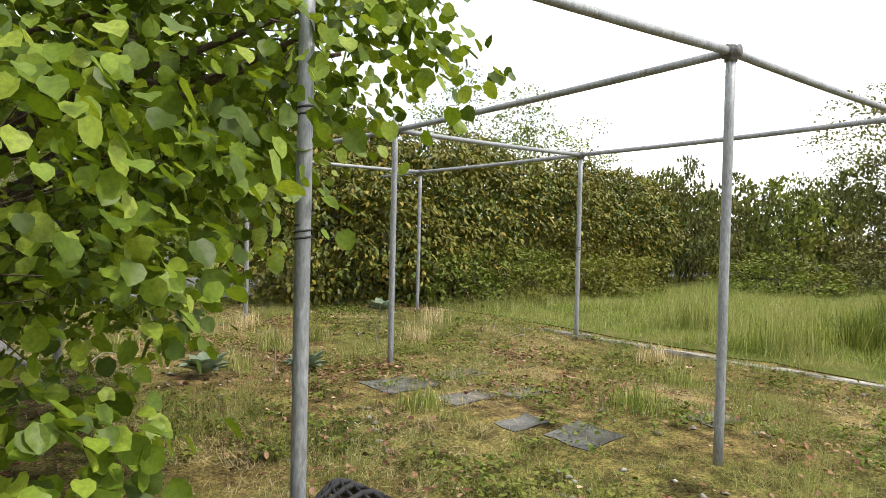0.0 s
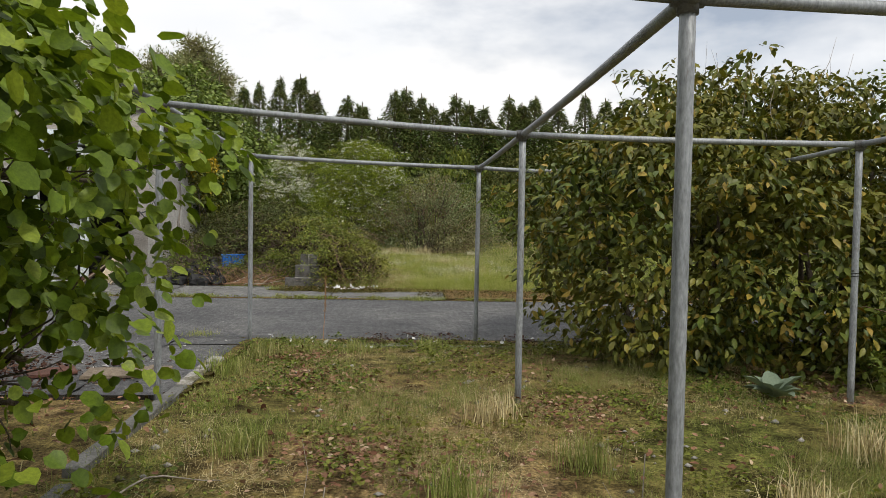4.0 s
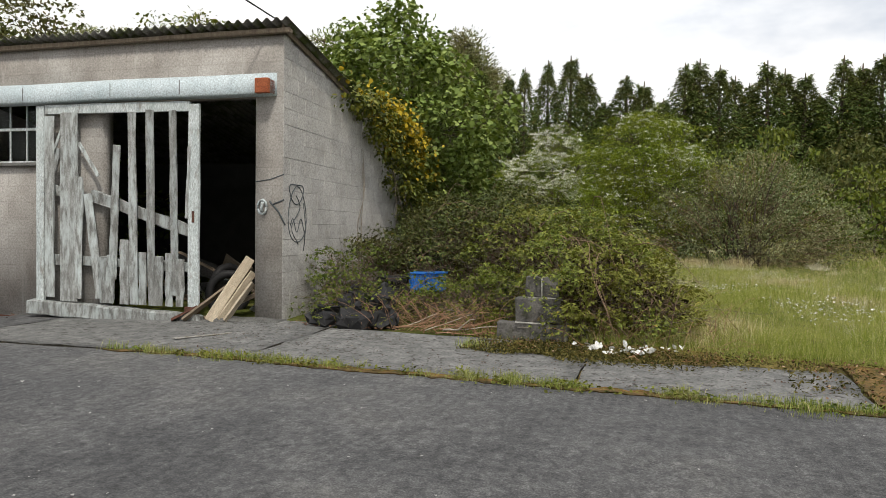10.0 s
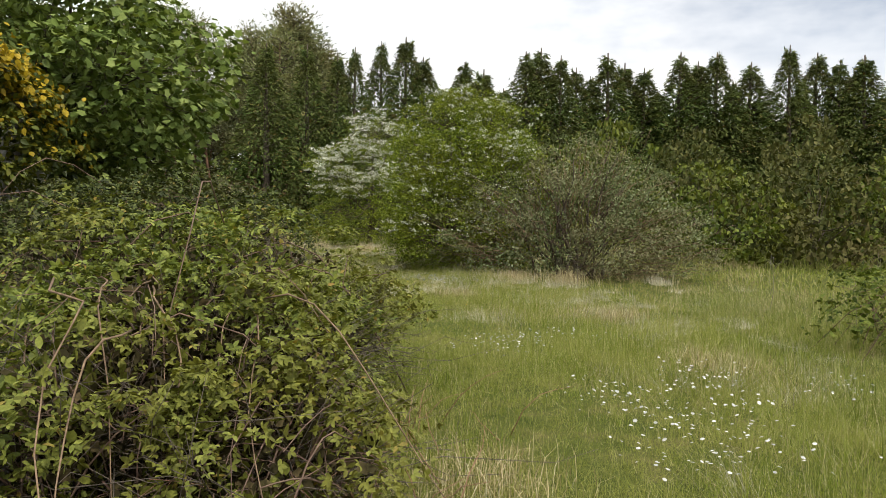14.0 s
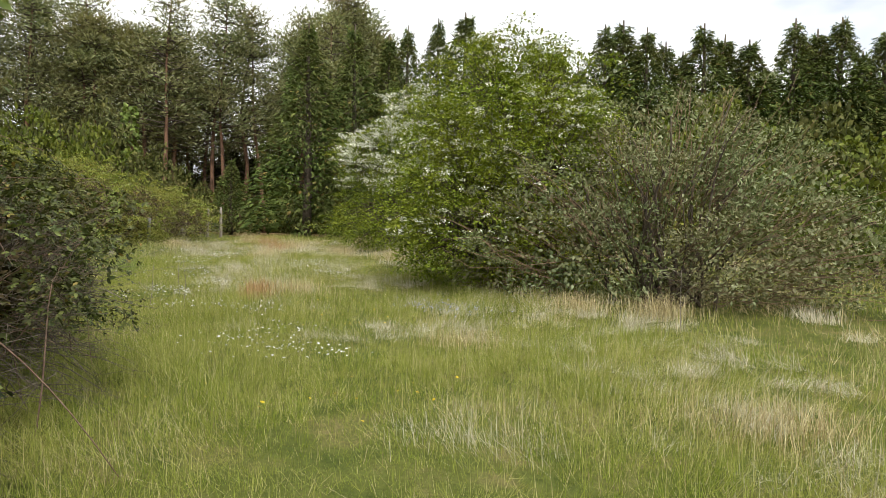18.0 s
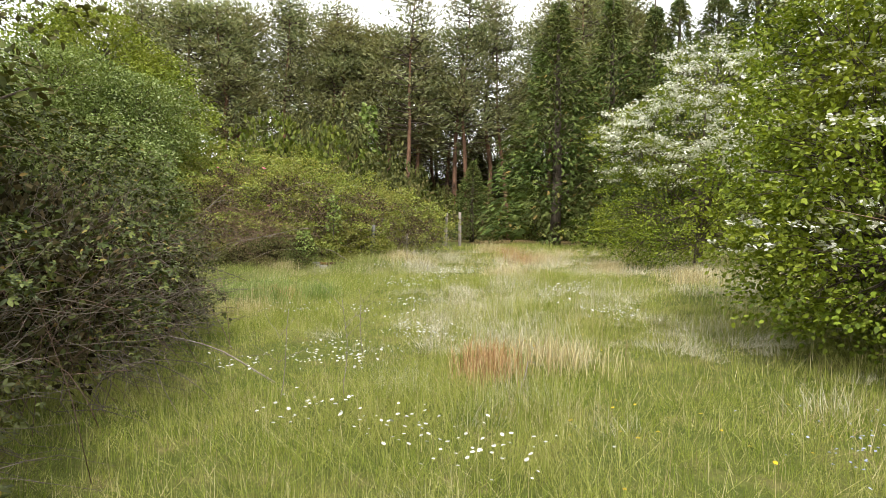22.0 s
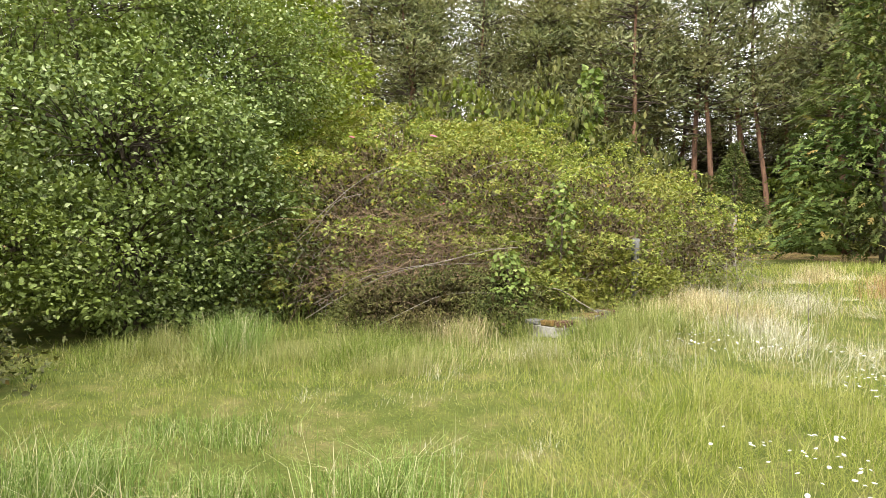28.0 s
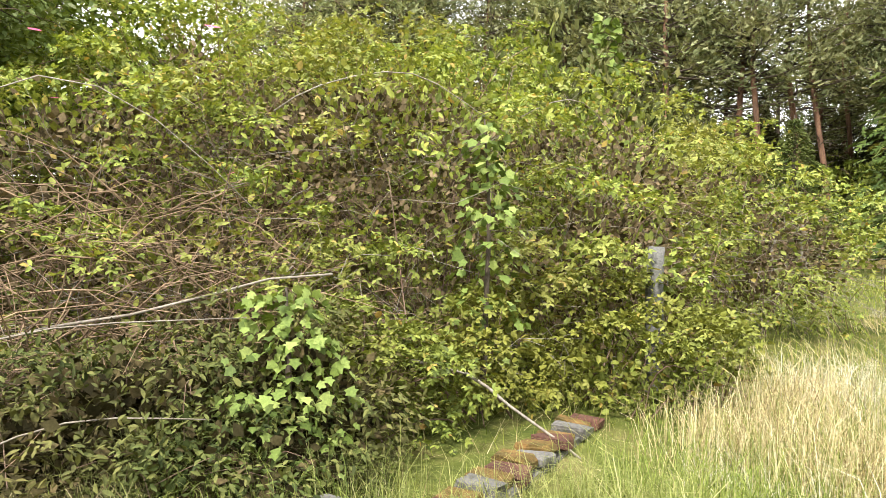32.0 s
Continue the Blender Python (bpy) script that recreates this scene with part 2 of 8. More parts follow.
def render_coat():
    """Thin cement render: tone patches, pale runs and the block courses showing through."""
    m, n, l, b = base_mat("cement_render")
    tc = n.new("ShaderNodeTexCoord")
    sep, com = n.new("ShaderNodeSeparateXYZ"), n.new("ShaderNodeCombineXYZ")
    l.new(tc.outputs["Object"], sep.inputs[0])
    l.new(sep.outputs["X"], com.inputs["X"])
    l.new(sep.outputs["Z"], com.inputs["Y"])
    n0 = noise_node(n, l, tc.outputs["Object"], 3.0, 3)
    wob = mixed(n, l, 0.035, com.outputs[0], n0.outputs["Color"])
    br = n.new("ShaderNodeTexBrick")
    for key, v in (("Scale", 1.0), ("Brick Width", 0.46), ("Row Height", 0.235), ("Mortar Size", 0.012), ("Mortar Smooth", 1.0)):
        br.inputs[key].default_value = v
    br.inputs["Color1"].default_value, br.inputs["Color2"].default_value, br.inputs["Mortar"].default_value = (0.94, 0.94, 0.94, 1), (1.05, 1.05, 1.05, 1), (0.84, 0.83, 0.82, 1)
    l.new(wob, br.inputs["Vector"])
    big, fine = noise_node(n, l, tc.outputs["Object"], 1.1, 7, 0.62), noise_node(n, l, tc.outputs["Object"], 34.0, 5, 0.75)
    r1 = ramp_node(n, [(0.30, (0.235, 0.215, 0.195)), (0.48, (0.345, 0.322, 0.296)), (0.68, (0.455, 0.435, 0.41))])
    l.new(big.outputs["Fac"], r1.inputs["Fac"])
    col = mixed(n, l, 0.8, r1.outputs["Color"], br.outputs["Color"], "MULTIPLY")
    r2 = ramp_node(n, [(0.3, (0.6, 0.6, 0.6)), (0.7, (1.34, 1.34, 1.34))])
    l.new(fine.outputs["Fac"], r2.inputs["Fac"])
    col = mixed(n, l, 1.0, col, r2.outputs["Color"], "MULTIPLY")
    mp = n.new("ShaderNodeMapping")
    mp.inputs["Scale"].default_value = (5.0, 5.0, 0.8)
    l.new(tc.outputs["Object"], mp.inputs["Vector"])
    n3 = noise_node(n, l, mp.outputs["Vector"], 1.0, 5, 0.6)
    r3 = ramp_node(n, [(0.60, (0, 0, 0)), (0.74, (0.7, 0.7, 0.7))])
    l.new(n3.outputs["Fac"], r3.inputs["Fac"])
    col = mixed(n, l, r3.outputs["Color"], col, (0.50, 0.48, 0.45))
    l.new(col, b.inputs["Base Color"])
    b.inputs["Roughness"].default_value, b.inputs["Specular IOR Level"].default_value = 0.95, 0.2
    bp = n.new("ShaderNodeBump")
    bp.inputs["Strength"].default_value, bp.inputs["Distance"].default_value = 0.5, 0.01
    l.new(fine.outputs["Fac"], bp.inputs["Height"])
    l.new(bp.outputs["Normal"], b.inputs["Normal"])
    return m


M_RENDER = render_coat()
M_CHIP = surface("lichen_flakes", [(0.3, (0.34, 0.335, 0.32)), (0.7, (0.52, 0.51, 0.49))], 6, 50, 0.95, 0.3)
M_BLOCK = surface("concrete_block", [(0.3, (0.37, 0.355, 0.335)), (0.7, (0.49, 0.475, 0.45))], 2.5, 45, 0.95, 0.6, piece=0.06, stain=(0.31, 0.295, 0.27), stain_scale=3.0, stain_at=(0.56, 0.74))
M_DBLOCK = surface("weathered_block", [(0.3, (0.10, 0.095, 0.09)), (0.7, (0.20, 0.19, 0.18))], 4, 50, 0.95, 0.7, piece=0.12, stain=(0.055, 0.06, 0.035), stain_scale=5)
M_MORTAR = surface("mortar", [(0.3, (0.40, 0.38, 0.36)), (0.7, (0.50, 0.48, 0.46))], 8, 80, 0.97, 0.3)
M_LIME = surface("pale_mortar", [(0.3, (0.5, 0.48, 0.44)), (0.7, (0.66, 0.64, 0.6))], 8, 80, 0.97, 0.3)
M_ROOF = surface("asbestos_cement", [(0.3, (0.13, 0.125, 0.11)), (0.7, (0.24, 0.23, 0.21))], 2, 40, 0.95, 0.4, stain=(0.07, 0.085, 0.025), stain_scale=3, stain_at=(0.45, 0.58))
M_WHITEP = surface("flaking_white_paint", [(0.3, (0.42, 0.47, 0.47)), (0.7, (0.58, 0.62, 0.62))], 5, 40, 0.7, 0.3, stain=(0.26, 0.25, 0.23), stain_scale=4, stain_at=(0.54, 0.66), stretch=(2, 2, 0.7), piece=0.06)
M_RAIL = surface("pale_blue_sheet", [(0.3, (0.46, 0.54, 0.57)), (0.7, (0.60, 0.67, 0.70))], 3, 40, 0.55, 0.1, stain=(0.33, 0.34, 0.33), stain_scale=4, stain_at=(0.64, 0.72))
M_OLDWOOD = surface("grey_weathered_wood", [(0.3, (0.15, 0.15, 0.14)), (0.5, (0.28, 0.285, 0.275)), (0.7, (0.42, 0.43, 0.42))], 6, 60, 0.9, 0.5, stain=(0.48, 0.53, 0.53), stain_scale=3, stain_at=(0.46, 0.66), stretch=(3, 3, 0.7), piece=0.2)
M_WOOD = surface("old_timber", [(0.3, (0.17, 0.13, 0.095)), (0.7, (0.32, 0.26, 0.19))], 6, 60, 0.9, 0.4, stretch=(4, 4, 0.6), piece=0.3)
M_PALEWOOD = surface("pale_timber", [(0.3, (0.40, 0.33, 0.24)), (0.7, (0.58, 0.50, 0.38))], 6, 60, 0.85, 0.3, stretch=(4, 4, 0.6), piece=0.15)
M_RUST = surface("rusty_steel", [(0.3, (0.065, 0.03, 0.022)), (0.7, (0.14, 0.065, 0.045))], 8, 60, 0.9, 0.5)
M_ORANGE = surface("red_oxide_timber", [(0.3, (0.28, 0.075, 0.03)), (0.7, (0.36, 0.11, 0.045))], 8, 60, 0.8, 0.3)
M_GALV = surface("grey_painted_tube", [(0.3, (0.21, 0.225, 0.24)), (0.7, (0.33, 0.35, 0.37))], 5, 50, 0.55, 0.15, metal=0.25, stain=(0.14, 0.12, 0.10), stain_scale=6, stain_at=(0.60, 0.70), stretch=(2, 2, 0.5), spec=0.5)
M_CLAMP = surface("dull_steel_clamp", [(0.3, (0.12, 0.12, 0.12)), (0.7, (0.22, 0.22, 0.22))], 12, 60, 0.6, 0.3, metal=0.6)
M_BLACK = surface("black_plastic", [(0.3, (0.012, 0.012, 0.013)), (0.7, (0.03, 0.03, 0.032))], 6, 50, 0.6, 0.2)
M_BLUE = surface("blue_plastic", [(0.3, (0.01, 0.10, 0.42)), (0.7, (0.03, 0.20, 0.62))], 6, 50, 0.45, 0.1)
M_WHITE = surface("white_scraps", [(0.3, (0.6, 0.6, 0.57)), (0.7, (0.82, 0.82, 0.8))], 8, 60, 0.7, 0.2)
M_ENAMEL = surface("chalky_enamel", [(0.3, (0.42, 0.48, 0.50)), (0.7, (0.58, 0.63, 0.64))], 3, 50, 0.6, 0.1, stain=(0.2, 0.19, 0.16), stain_scale=4)
M_BARK = surface("bark", [(0.3, (0.055, 0.042, 0.032)), (0.7, (0.15, 0.12, 0.09))], 8, 40, 0.95, 0.9, stretch=(3, 3, 0.8))
M_PINEBARK = surface("red_pine_bark", [(0.3, (0.10, 0.06, 0.042)), (0.7, (0.27, 0.15, 0.092))], 2, 30, 0.95, 0.9, stretch=(3, 3, 0.6))
M_BROWNTWIG = surface("brown_twigs", [(0.3, (0.15, 0.10, 0.065)), (0.7, (0.36, 0.25, 0.16))], 4, 40, 0.95, 0.3)
M_DRYSTEM = surface("dry_stems", [(0.3, (0.24, 0.12, 0.07)), (0.7, (0.48, 0.30, 0.19))], 4, 40, 0.95, 0.3)
M_TWIG = surface("grey_twigs", [(0.3, (0.18, 0.15, 0.12)), (0.7, (0.38, 0.34, 0.29))], 4, 40, 0.95, 0.3)
M_DEADTWIG = surface("dead_bush_twigs", [(0.3, (0.085, 0.068, 0.052)), (0.7, (0.21, 0.175, 0.14))], 4, 40, 0.95, 0.3)
M_CANE = surface("bramble_canes", [(0.3, (0.11, 0.06, 0.045)), (0.7, (0.27, 0.19, 0.14))], 3, 40, 0.9, 0.3)
M_DEADW = surface("bleached_dead_wood", [(0.3, (0.40, 0.35, 0.28)), (0.7, (0.62, 0.56, 0.47))], 5, 40, 0.9, 0.4)
M_MOSS = surface("moss", [(0.3, (0.06, 0.05, 0.014)), (0.5, (0.14, 0.09, 0.028)), (0.7, (0.25, 0.14, 0.05))], 9, 60, 1.0, 1.0)
# near-black tone with the shed's inside shade put into the colour
M_DARK = surface("shade_dark", [(0.3, (0.05, 0.048, 0.045)), (0.7, (0.09, 0.085, 0.08))], 3, 40, 0.95, 0.3)
M_CABLE = surface("black_cable", [(0.3, (0.02, 0.02, 0.02)), (0.7, (0.04, 0.04, 0.04))], 5, 40, 0.6, 0.0)
M_SPRAY = surface("faded_spray_paint", [(0.3, (0.06, 0.07, 0.075)), (0.7, (0.11, 0.12, 0.125))], 9, 50, 0.9, 0.1)

F_LIME = foliage("lime_leaf", [(0, (0.08, 0.135, 0.012)), (0.5, (0.15, 0.23, 0.02)), (1, (0.28, 0.35, 0.045))], 0.55, 0.45, spec=0.3)
# dark brown inner leaves: the shade within bushes put into their colour
F_GAPTHATCH = foliage("shade_thatch", [(0, (0.04, 0.035, 0.018)), (0.6, (0.07, 0.06, 0.028)), (1, (0.13, 0.10, 0.05))], 0.05, 0.95, spec=0.05)
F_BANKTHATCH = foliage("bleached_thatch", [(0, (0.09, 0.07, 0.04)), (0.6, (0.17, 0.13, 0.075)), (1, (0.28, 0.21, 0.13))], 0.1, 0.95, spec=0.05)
F_UNDER = foliage("dull_scrub_leaf", [(0, (0.05, 0.07, 0.018)), (0.5, (0.085, 0.11, 0.028)), (1, (0.16, 0.165, 0.05))], 0.2, 0.7, patch=(0.15, 0.11, 0.045), patch_scale=0.5)
F_LAUREL = foliage("laurel_leaf", [(0, (0.038, 0.06, 0.012)), (0.5, (0.09, 0.125, 0.02)), (0.84, (0.18, 0.18, 0.03)), (1, (0.34, 0.23, 0.04))], 0.2, 0.45, spec=0.25, patch=(0.19, 0.165, 0.028), patch_scale=0.7)
F_BRAMBLE = foliage("bramble_leaf", [(0, (0.075, 0.105, 0.022)), (0.45, (0.15, 0.195, 0.038)), (0.96, (0.29, 0.33, 0.07)), (1, (0.38, 0.24, 0.07))], 0.3, 0.5, patch=(0.22, 0.20, 0.04), patch_scale=0.9)
F_BANK = foliage("bank_leaf", [(0, (0.115, 0.165, 0.034)), (0.45, (0.23, 0.295, 0.062)), (0.93, (0.41, 0.46, 0.11)), (1, (0.50, 0.32, 0.10))], 0.45, 0.5, patch=(0.25, 0.22, 0.075), patch_scale=0.9)
F_DARKBR = foliage("old_bramble_leaf", [(0, (0.032, 0.046, 0.014)), (0.5, (0.062, 0.086, 0.024)), (0.95, (0.18, 0.215, 0.06)), (1, (0.28, 0.18, 0.05))], 0.2, 0.5, patch=(0.09, 0.075, 0.03), patch_scale=0.9)
F_SCRUB = foliage("scrub_leaf", [(0, (0.055, 0.09, 0.014)), (0.5, (0.115, 0.16, 0.024)), (1, (0.20, 0.235, 0.045))], 0.3, 0.6, patch=(0.20, 0.175, 0.035), patch_scale=0.4)
F_SALLOW = foliage("sallow_leaf", [(0, (0.10, 0.15, 0.045)), (0.5, (0.19, 0.255, 0.08)), (0.85, (0.28, 0.35, 0.14)), (1, (0.48, 0.52, 0.32))], 0.3, 0.5, patch=(0.23, 0.28, 0.06), patch_scale=0.45)
F_SYCA = foliage("sycamore_leaf", [(0, (0.11, 0.165, 0.035)), (0.6, (0.185, 0.255, 0.06)), (1, (0.30, 0.36, 0.11))], 0.3, 0.55)
F_HAW = foliage("hawthorn_leaf", [(0, (0.09, 0.14, 0.014)), (0.5, (0.18, 0.25, 0.025)), (1, (0.30, 0.36, 0.045))], 0.35, 0.55, patch=(0.25, 0.27, 0.03), patch_scale=0.7)
F_BLOSSOM = foliage("may_blossom", [(0, (1.2, 1.2, 1.08)), (1, (0.86, 0.86, 0.80))], 0.25, 0.7, glow=(1, 1, 0.9))
F_GREYLEAF = foliage("grey_green_leaf", [(0, (0.10, 0.135, 0.05)), (0.5, (0.17, 0.215, 0.09)), (1, (0.33, 0.38, 0.22))], 0.25, 0.6, patch=(0.21, 0.165, 0.10), patch_scale=0.7)
F_CYPRESS = foliage("cypress_spray", [(0, (0.055, 0.09, 0.026)), (0.55, (0.10, 0.15, 0.04)), (0.92, (0.20, 0.255, 0.07)), (1, (0.26, 0.18, 0.06))], 0.15, 0.75, patch=(0.10, 0.09, 0.03), patch_scale=0.35, spec=0.1)
F_PINE = foliage("pine_needles", [(0, (0.125, 0.16, 0.075)), (0.6, (0.24, 0.28, 0.135)), (1, (0.41, 0.44, 0.24))], 0.35, 0.75, patch=(0.24, 0.19, 0.095), patch_scale=0.3, spec=0.1)
# darker needles for the back row: shade under the pines put into the colour
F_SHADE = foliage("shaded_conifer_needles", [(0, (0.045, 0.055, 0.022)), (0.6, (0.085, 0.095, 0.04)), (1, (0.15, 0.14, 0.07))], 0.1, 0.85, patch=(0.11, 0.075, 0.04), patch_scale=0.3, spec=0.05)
F_IVY = foliage("ivy_leaf", [(0, (0.05, 0.08, 0.012)), (0.5, (0.115, 0.14, 0.02)), (1, (0.23, 0.22, 0.025))], 0.2, 0.45, spec=0.35)
F_IVYGOLD = foliage("golden_ivy_leaf", [(0, (0.20, 0.18, 0.015)), (0.5, (0.42, 0.30, 0.02)), (1, (0.58, 0.42, 0.04))], 0.25, 0.45)
F_MEADOW = foliage("meadow_grass", [(0, (0.13, 0.19, 0.022)), (0.45, (0.235, 0.305, 0.04)), (0.80, (0.37, 0.385, 0.095)), (1, (0.68, 0.61, 0.36))], 0.45, 0.7, patch=(0.43, 0.42, 0.14), patch_scale=1.1, glow=(1.12, 1.12, 0.75))
F_TALLG = foliage("lush_grass", [(0, (0.13, 0.19, 0.03)), (0.5, (0.20, 0.27, 0.05)), (0.85, (0.34, 0.38, 0.11)), (1, (0.62, 0.56, 0.32))], 0.4, 0.7, patch=(0.40, 0.36, 0.18), patch_scale=0.9, glow=(1.15, 1.15, 0.6))
F_STRAW = foliage("dry_grass", [(0, (0.42, 0.32, 0.16)), (0.6, (0.62, 0.52, 0.29)), (1, (0.76, 0.68, 0.45))], 0.3, 0.75, glow=(1.1, 1.05, 0.8))
F_SEDGE = foliage("sedge_blade", [(0, (0.13, 0.21, 0.04)), (0.5, (0.20, 0.295, 0.07)), (0.85, (0.33, 0.40, 0.14)), (1, (0.66, 0.6, 0.4))], 0.35, 0.65, glow=(1.1, 1.15, 0.6))
F_BLEACH = foliage("bleached_hay", [(0, (0.40, 0.36, 0.24)), (0.5, (0.60, 0.555, 0.41)), (1, (0.80, 0.76, 0.63))], 0.25, 0.75, glow=(1.05, 1.05, 0.9))
F_REDG = foliage("russet_grass", [(0, (0.36, 0.18, 0.08)), (0.6, (0.54, 0.34, 0.17)), (1, (0.68, 0.54, 0.33))], 0.3, 0.75, glow=(1.1, 1.0, 0.8))
F_MOSSY = foliage("moss_shoots", [(0, (0.04, 0.045, 0.012)), (0.5, (0.095, 0.09, 0.025)), (1, (0.20, 0.16, 0.05))], 0.15, 0.9)
F_YARD = foliage("thin_yard_grass", [(0, (0.11, 0.16, 0.024)), (0.5, (0.175, 0.24, 0.045)), (0.8, (0.28, 0.28, 0.10)), (1, (0.54, 0.46, 0.28))], 0.3, 0.75, patch=(0.32, 0.30, 0.12), patch_scale=1.4, glow=(1.1, 1.1, 0.6))
F_DEADLEAF = foliage("dead_leaf", [(0, (0.13, 0.055, 0.032)), (0.5, (0.22, 0.11, 0.065)), (0.9, (0.32, 0.20, 0.13)), (1, (0.50, 0.38, 0.27))], 0.1, 0.8, glow=(1, 0.9, 0.8))
F_DARKLEAF = foliage("dark_leaf", [(0, (0.045, 0.02, 0.014)), (0.6, (0.075, 0.036, 0.024)), (0.95, (0.12, 0.07, 0.045)), (1, (0.3, 0.24, 0.17))], 0.05, 0.85, glow=(1, 0.9, 0.8))
F_WILLOW = foliage("goat_willow_leaf", [(0, (0.10, 0.15, 0.02)), (0.5, (0.19, 0.26, 0.035)), (1, (0.31, 0.37, 0.07))], 0.35, 0.5, patch=(0.28, 0.29, 0.045), patch_scale=0.4)
F_MULLEIN = foliage("felted_grey_leaf", [(0, (0.20, 0.27, 0.19)), (1, (0.32, 0.39, 0.29))], 0.15, 0.8)
F_SEED = foliage("dock_seed", [(0, (0.16, 0.07, 0.025)), (0.6, (0.28, 0.15, 0.06)), (1, (0.45, 0.30, 0.14))], 0.1, 0.8, glow=(1, 0.9, 0.7))
F_WHITE = foliage("daisy_petals", [(0, (0.75, 0.75, 0.72)), (1, (0.85, 0.85, 0.83))], 0.2, 0.7, glow=(1, 1, 1))
F_YELLOW = foliage("yellow_petals", [(0, (0.62, 0.42, 0.02)), (1, (0.75, 0.55, 0.03))], 0.2, 0.6, glow=(1, 1, 0.5))
F_BLUEBELL = foliage("bluebell_petals", [(0, (0.34, 0.37, 0.58)), (1, (0.46, 0.49, 0.70))], 0.25, 0.6, glow=(1, 1, 1))
F_PINK = foliage("pink_petals", [(0, (0.45, 0.06, 0.14)), (1, (0.62, 0.14, 0.24))], 0.25, 0.6, glow=(1, 0.8, 0.8))

mg, ng, lg, bg = base_mat("old_glass")
g_t, g_g, g_m = ng.new("ShaderNodeBsdfTransparent"), ng.new("ShaderNodeBsdfGlossy"), ng.new("ShaderNodeMixShader")
g_t.inputs["Color"].default_value = (0.7, 0.75, 0.72, 1)
g_g.inputs["Roughness"].default_value = 0.1
g_m.inputs[0].default_value = 0.012
lg.new(g_t.outputs[0], g_m.inputs[1])
lg.new(g_g.outputs[0], g_m.inputs[2])
lg.new(g_m.outputs[0], ng["Material Output"].inputs["Surface"])
M_GLASS = mg

# ---- geometry helpers ----


class Geo:
    """Collects vertices, triangles and quads, and makes one mesh of them."""

    def __init__(self):
        self.v, self.t, self.q, self.n = [], [], [], 0

    def add(self, v, tris=None, quads=None):
        v = np.asarray(v, dtype=np.float32).reshape(-1, 3)
        self.v.append(v)
        if tris is not None and len(tris):
            self.t.append(np.asarray(tris, dtype=np.int32).reshape(-1, 3) + self.n)
        if quads is not None and len(quads):
            self.q.append(np.asarray(quads, dtype=np.int32).reshape(-1, 4) + self.n)
        self.n += len(v)
        return self

    def mesh(self, name, material, smooth=False):
        v = np.concatenate(self.v) if self.v else np.zeros((0, 3), np.float32)
        t = np.concatenate(self.t) if self.t else np.zeros((0, 3), np.int32)
        q = np.concatenate(self.q) if self.q else np.zeros((0, 4), np.int32)
        me = bpy.data.meshes.new(name)
        me.vertices.add(len(v))
        me.vertices.foreach_set("co", v.ravel())
        me.loops.add(t.size + q.size)
        me.loops.foreach_set("vertex_index", np.concatenate([t.ravel(), q.ravel()]))
        me.polygons.add(len(t) + len(q))
        starts = np.concatenate([np.arange(len(t)) * 3, t.size + np.arange(len(q)) * 4])
        me.polygons.foreach_set("loop_start", starts.astype(np.int32))
        if smooth:
            me.polygons.foreach_set("use_smooth", np.ones(len(t) + len(q), dtype=bool))
        me.materials.append(material)
        me.update(calc_edges=True)
        return me


def part(name, geo, material, parent, label="", smooth=False):
    """One mesh object from a Geo, a bmesh or a mesh, under a thing or a part."""
    if isinstance(geo, Geo):
        me = geo.mesh(name, material, smooth)
    elif isinstance(geo, bmesh.types.BMesh):
        me = bpy.data.meshes.new(name)
        geo.to_mesh(me)
        geo.free()
        me.materials.append(material)
    else:
        me = geo
    ob = new(name, me)
    ob.parent = parent
    return tagged(ob, label)


def thing(name, x, y, z, label, category, group="", rz=0.0, kind=""):
    ob = new(name)
    ob.empty_display_size = 0.2
    ob.matrix_basis = pose(x, y, z, 0, 0, rz)
    return tagged(ob, label, category, group, kind)


def solid(name, geo, material, label, category, group="", kind="", smooth=False):
    ob = new(name, geo.mesh(name, material, smooth))
    return tagged(ob, label, category, group, kind)


def slab_bm(size, bevel=0.006, at=(0, 0, 0), rot=(0, 0, 0), jitter=0.0, seed=0, cuts=0):
    """A bevelled block, centred on at; jitter: worn, uneven corners."""
    bm = bmesh.new()
    bmesh.ops.create_cube(bm, size=1.0)
    bmesh.ops.scale(bm, vec=size, verts=bm.verts)
    if cuts:
        ax = max(range(3), key=lambda i: size[i])
        ed = [e for e in bm.edges if abs((e.verts[0].co - e.verts[1].co)[ax]) > size[ax] * 0.9]
        bmesh.ops.subdivide_edges(bm, edges=ed, cuts=cuts)
    if bevel:
        bmesh.ops.bevel(bm, geom=[e for e in bm.edges if len(e.link_faces) == 2 and e.calc_face_angle(0) > 0.5], offset=bevel, segments=1, affect="EDGES")
    if jitter:
        r = random.Random(seed)
        for v in bm.verts:
            v.co += Vector((r.uniform(-1, 1), r.uniform(-1, 1), r.uniform(-1, 1))) * jitter
    bm.transform(pose(*at, *rot))
    return bm


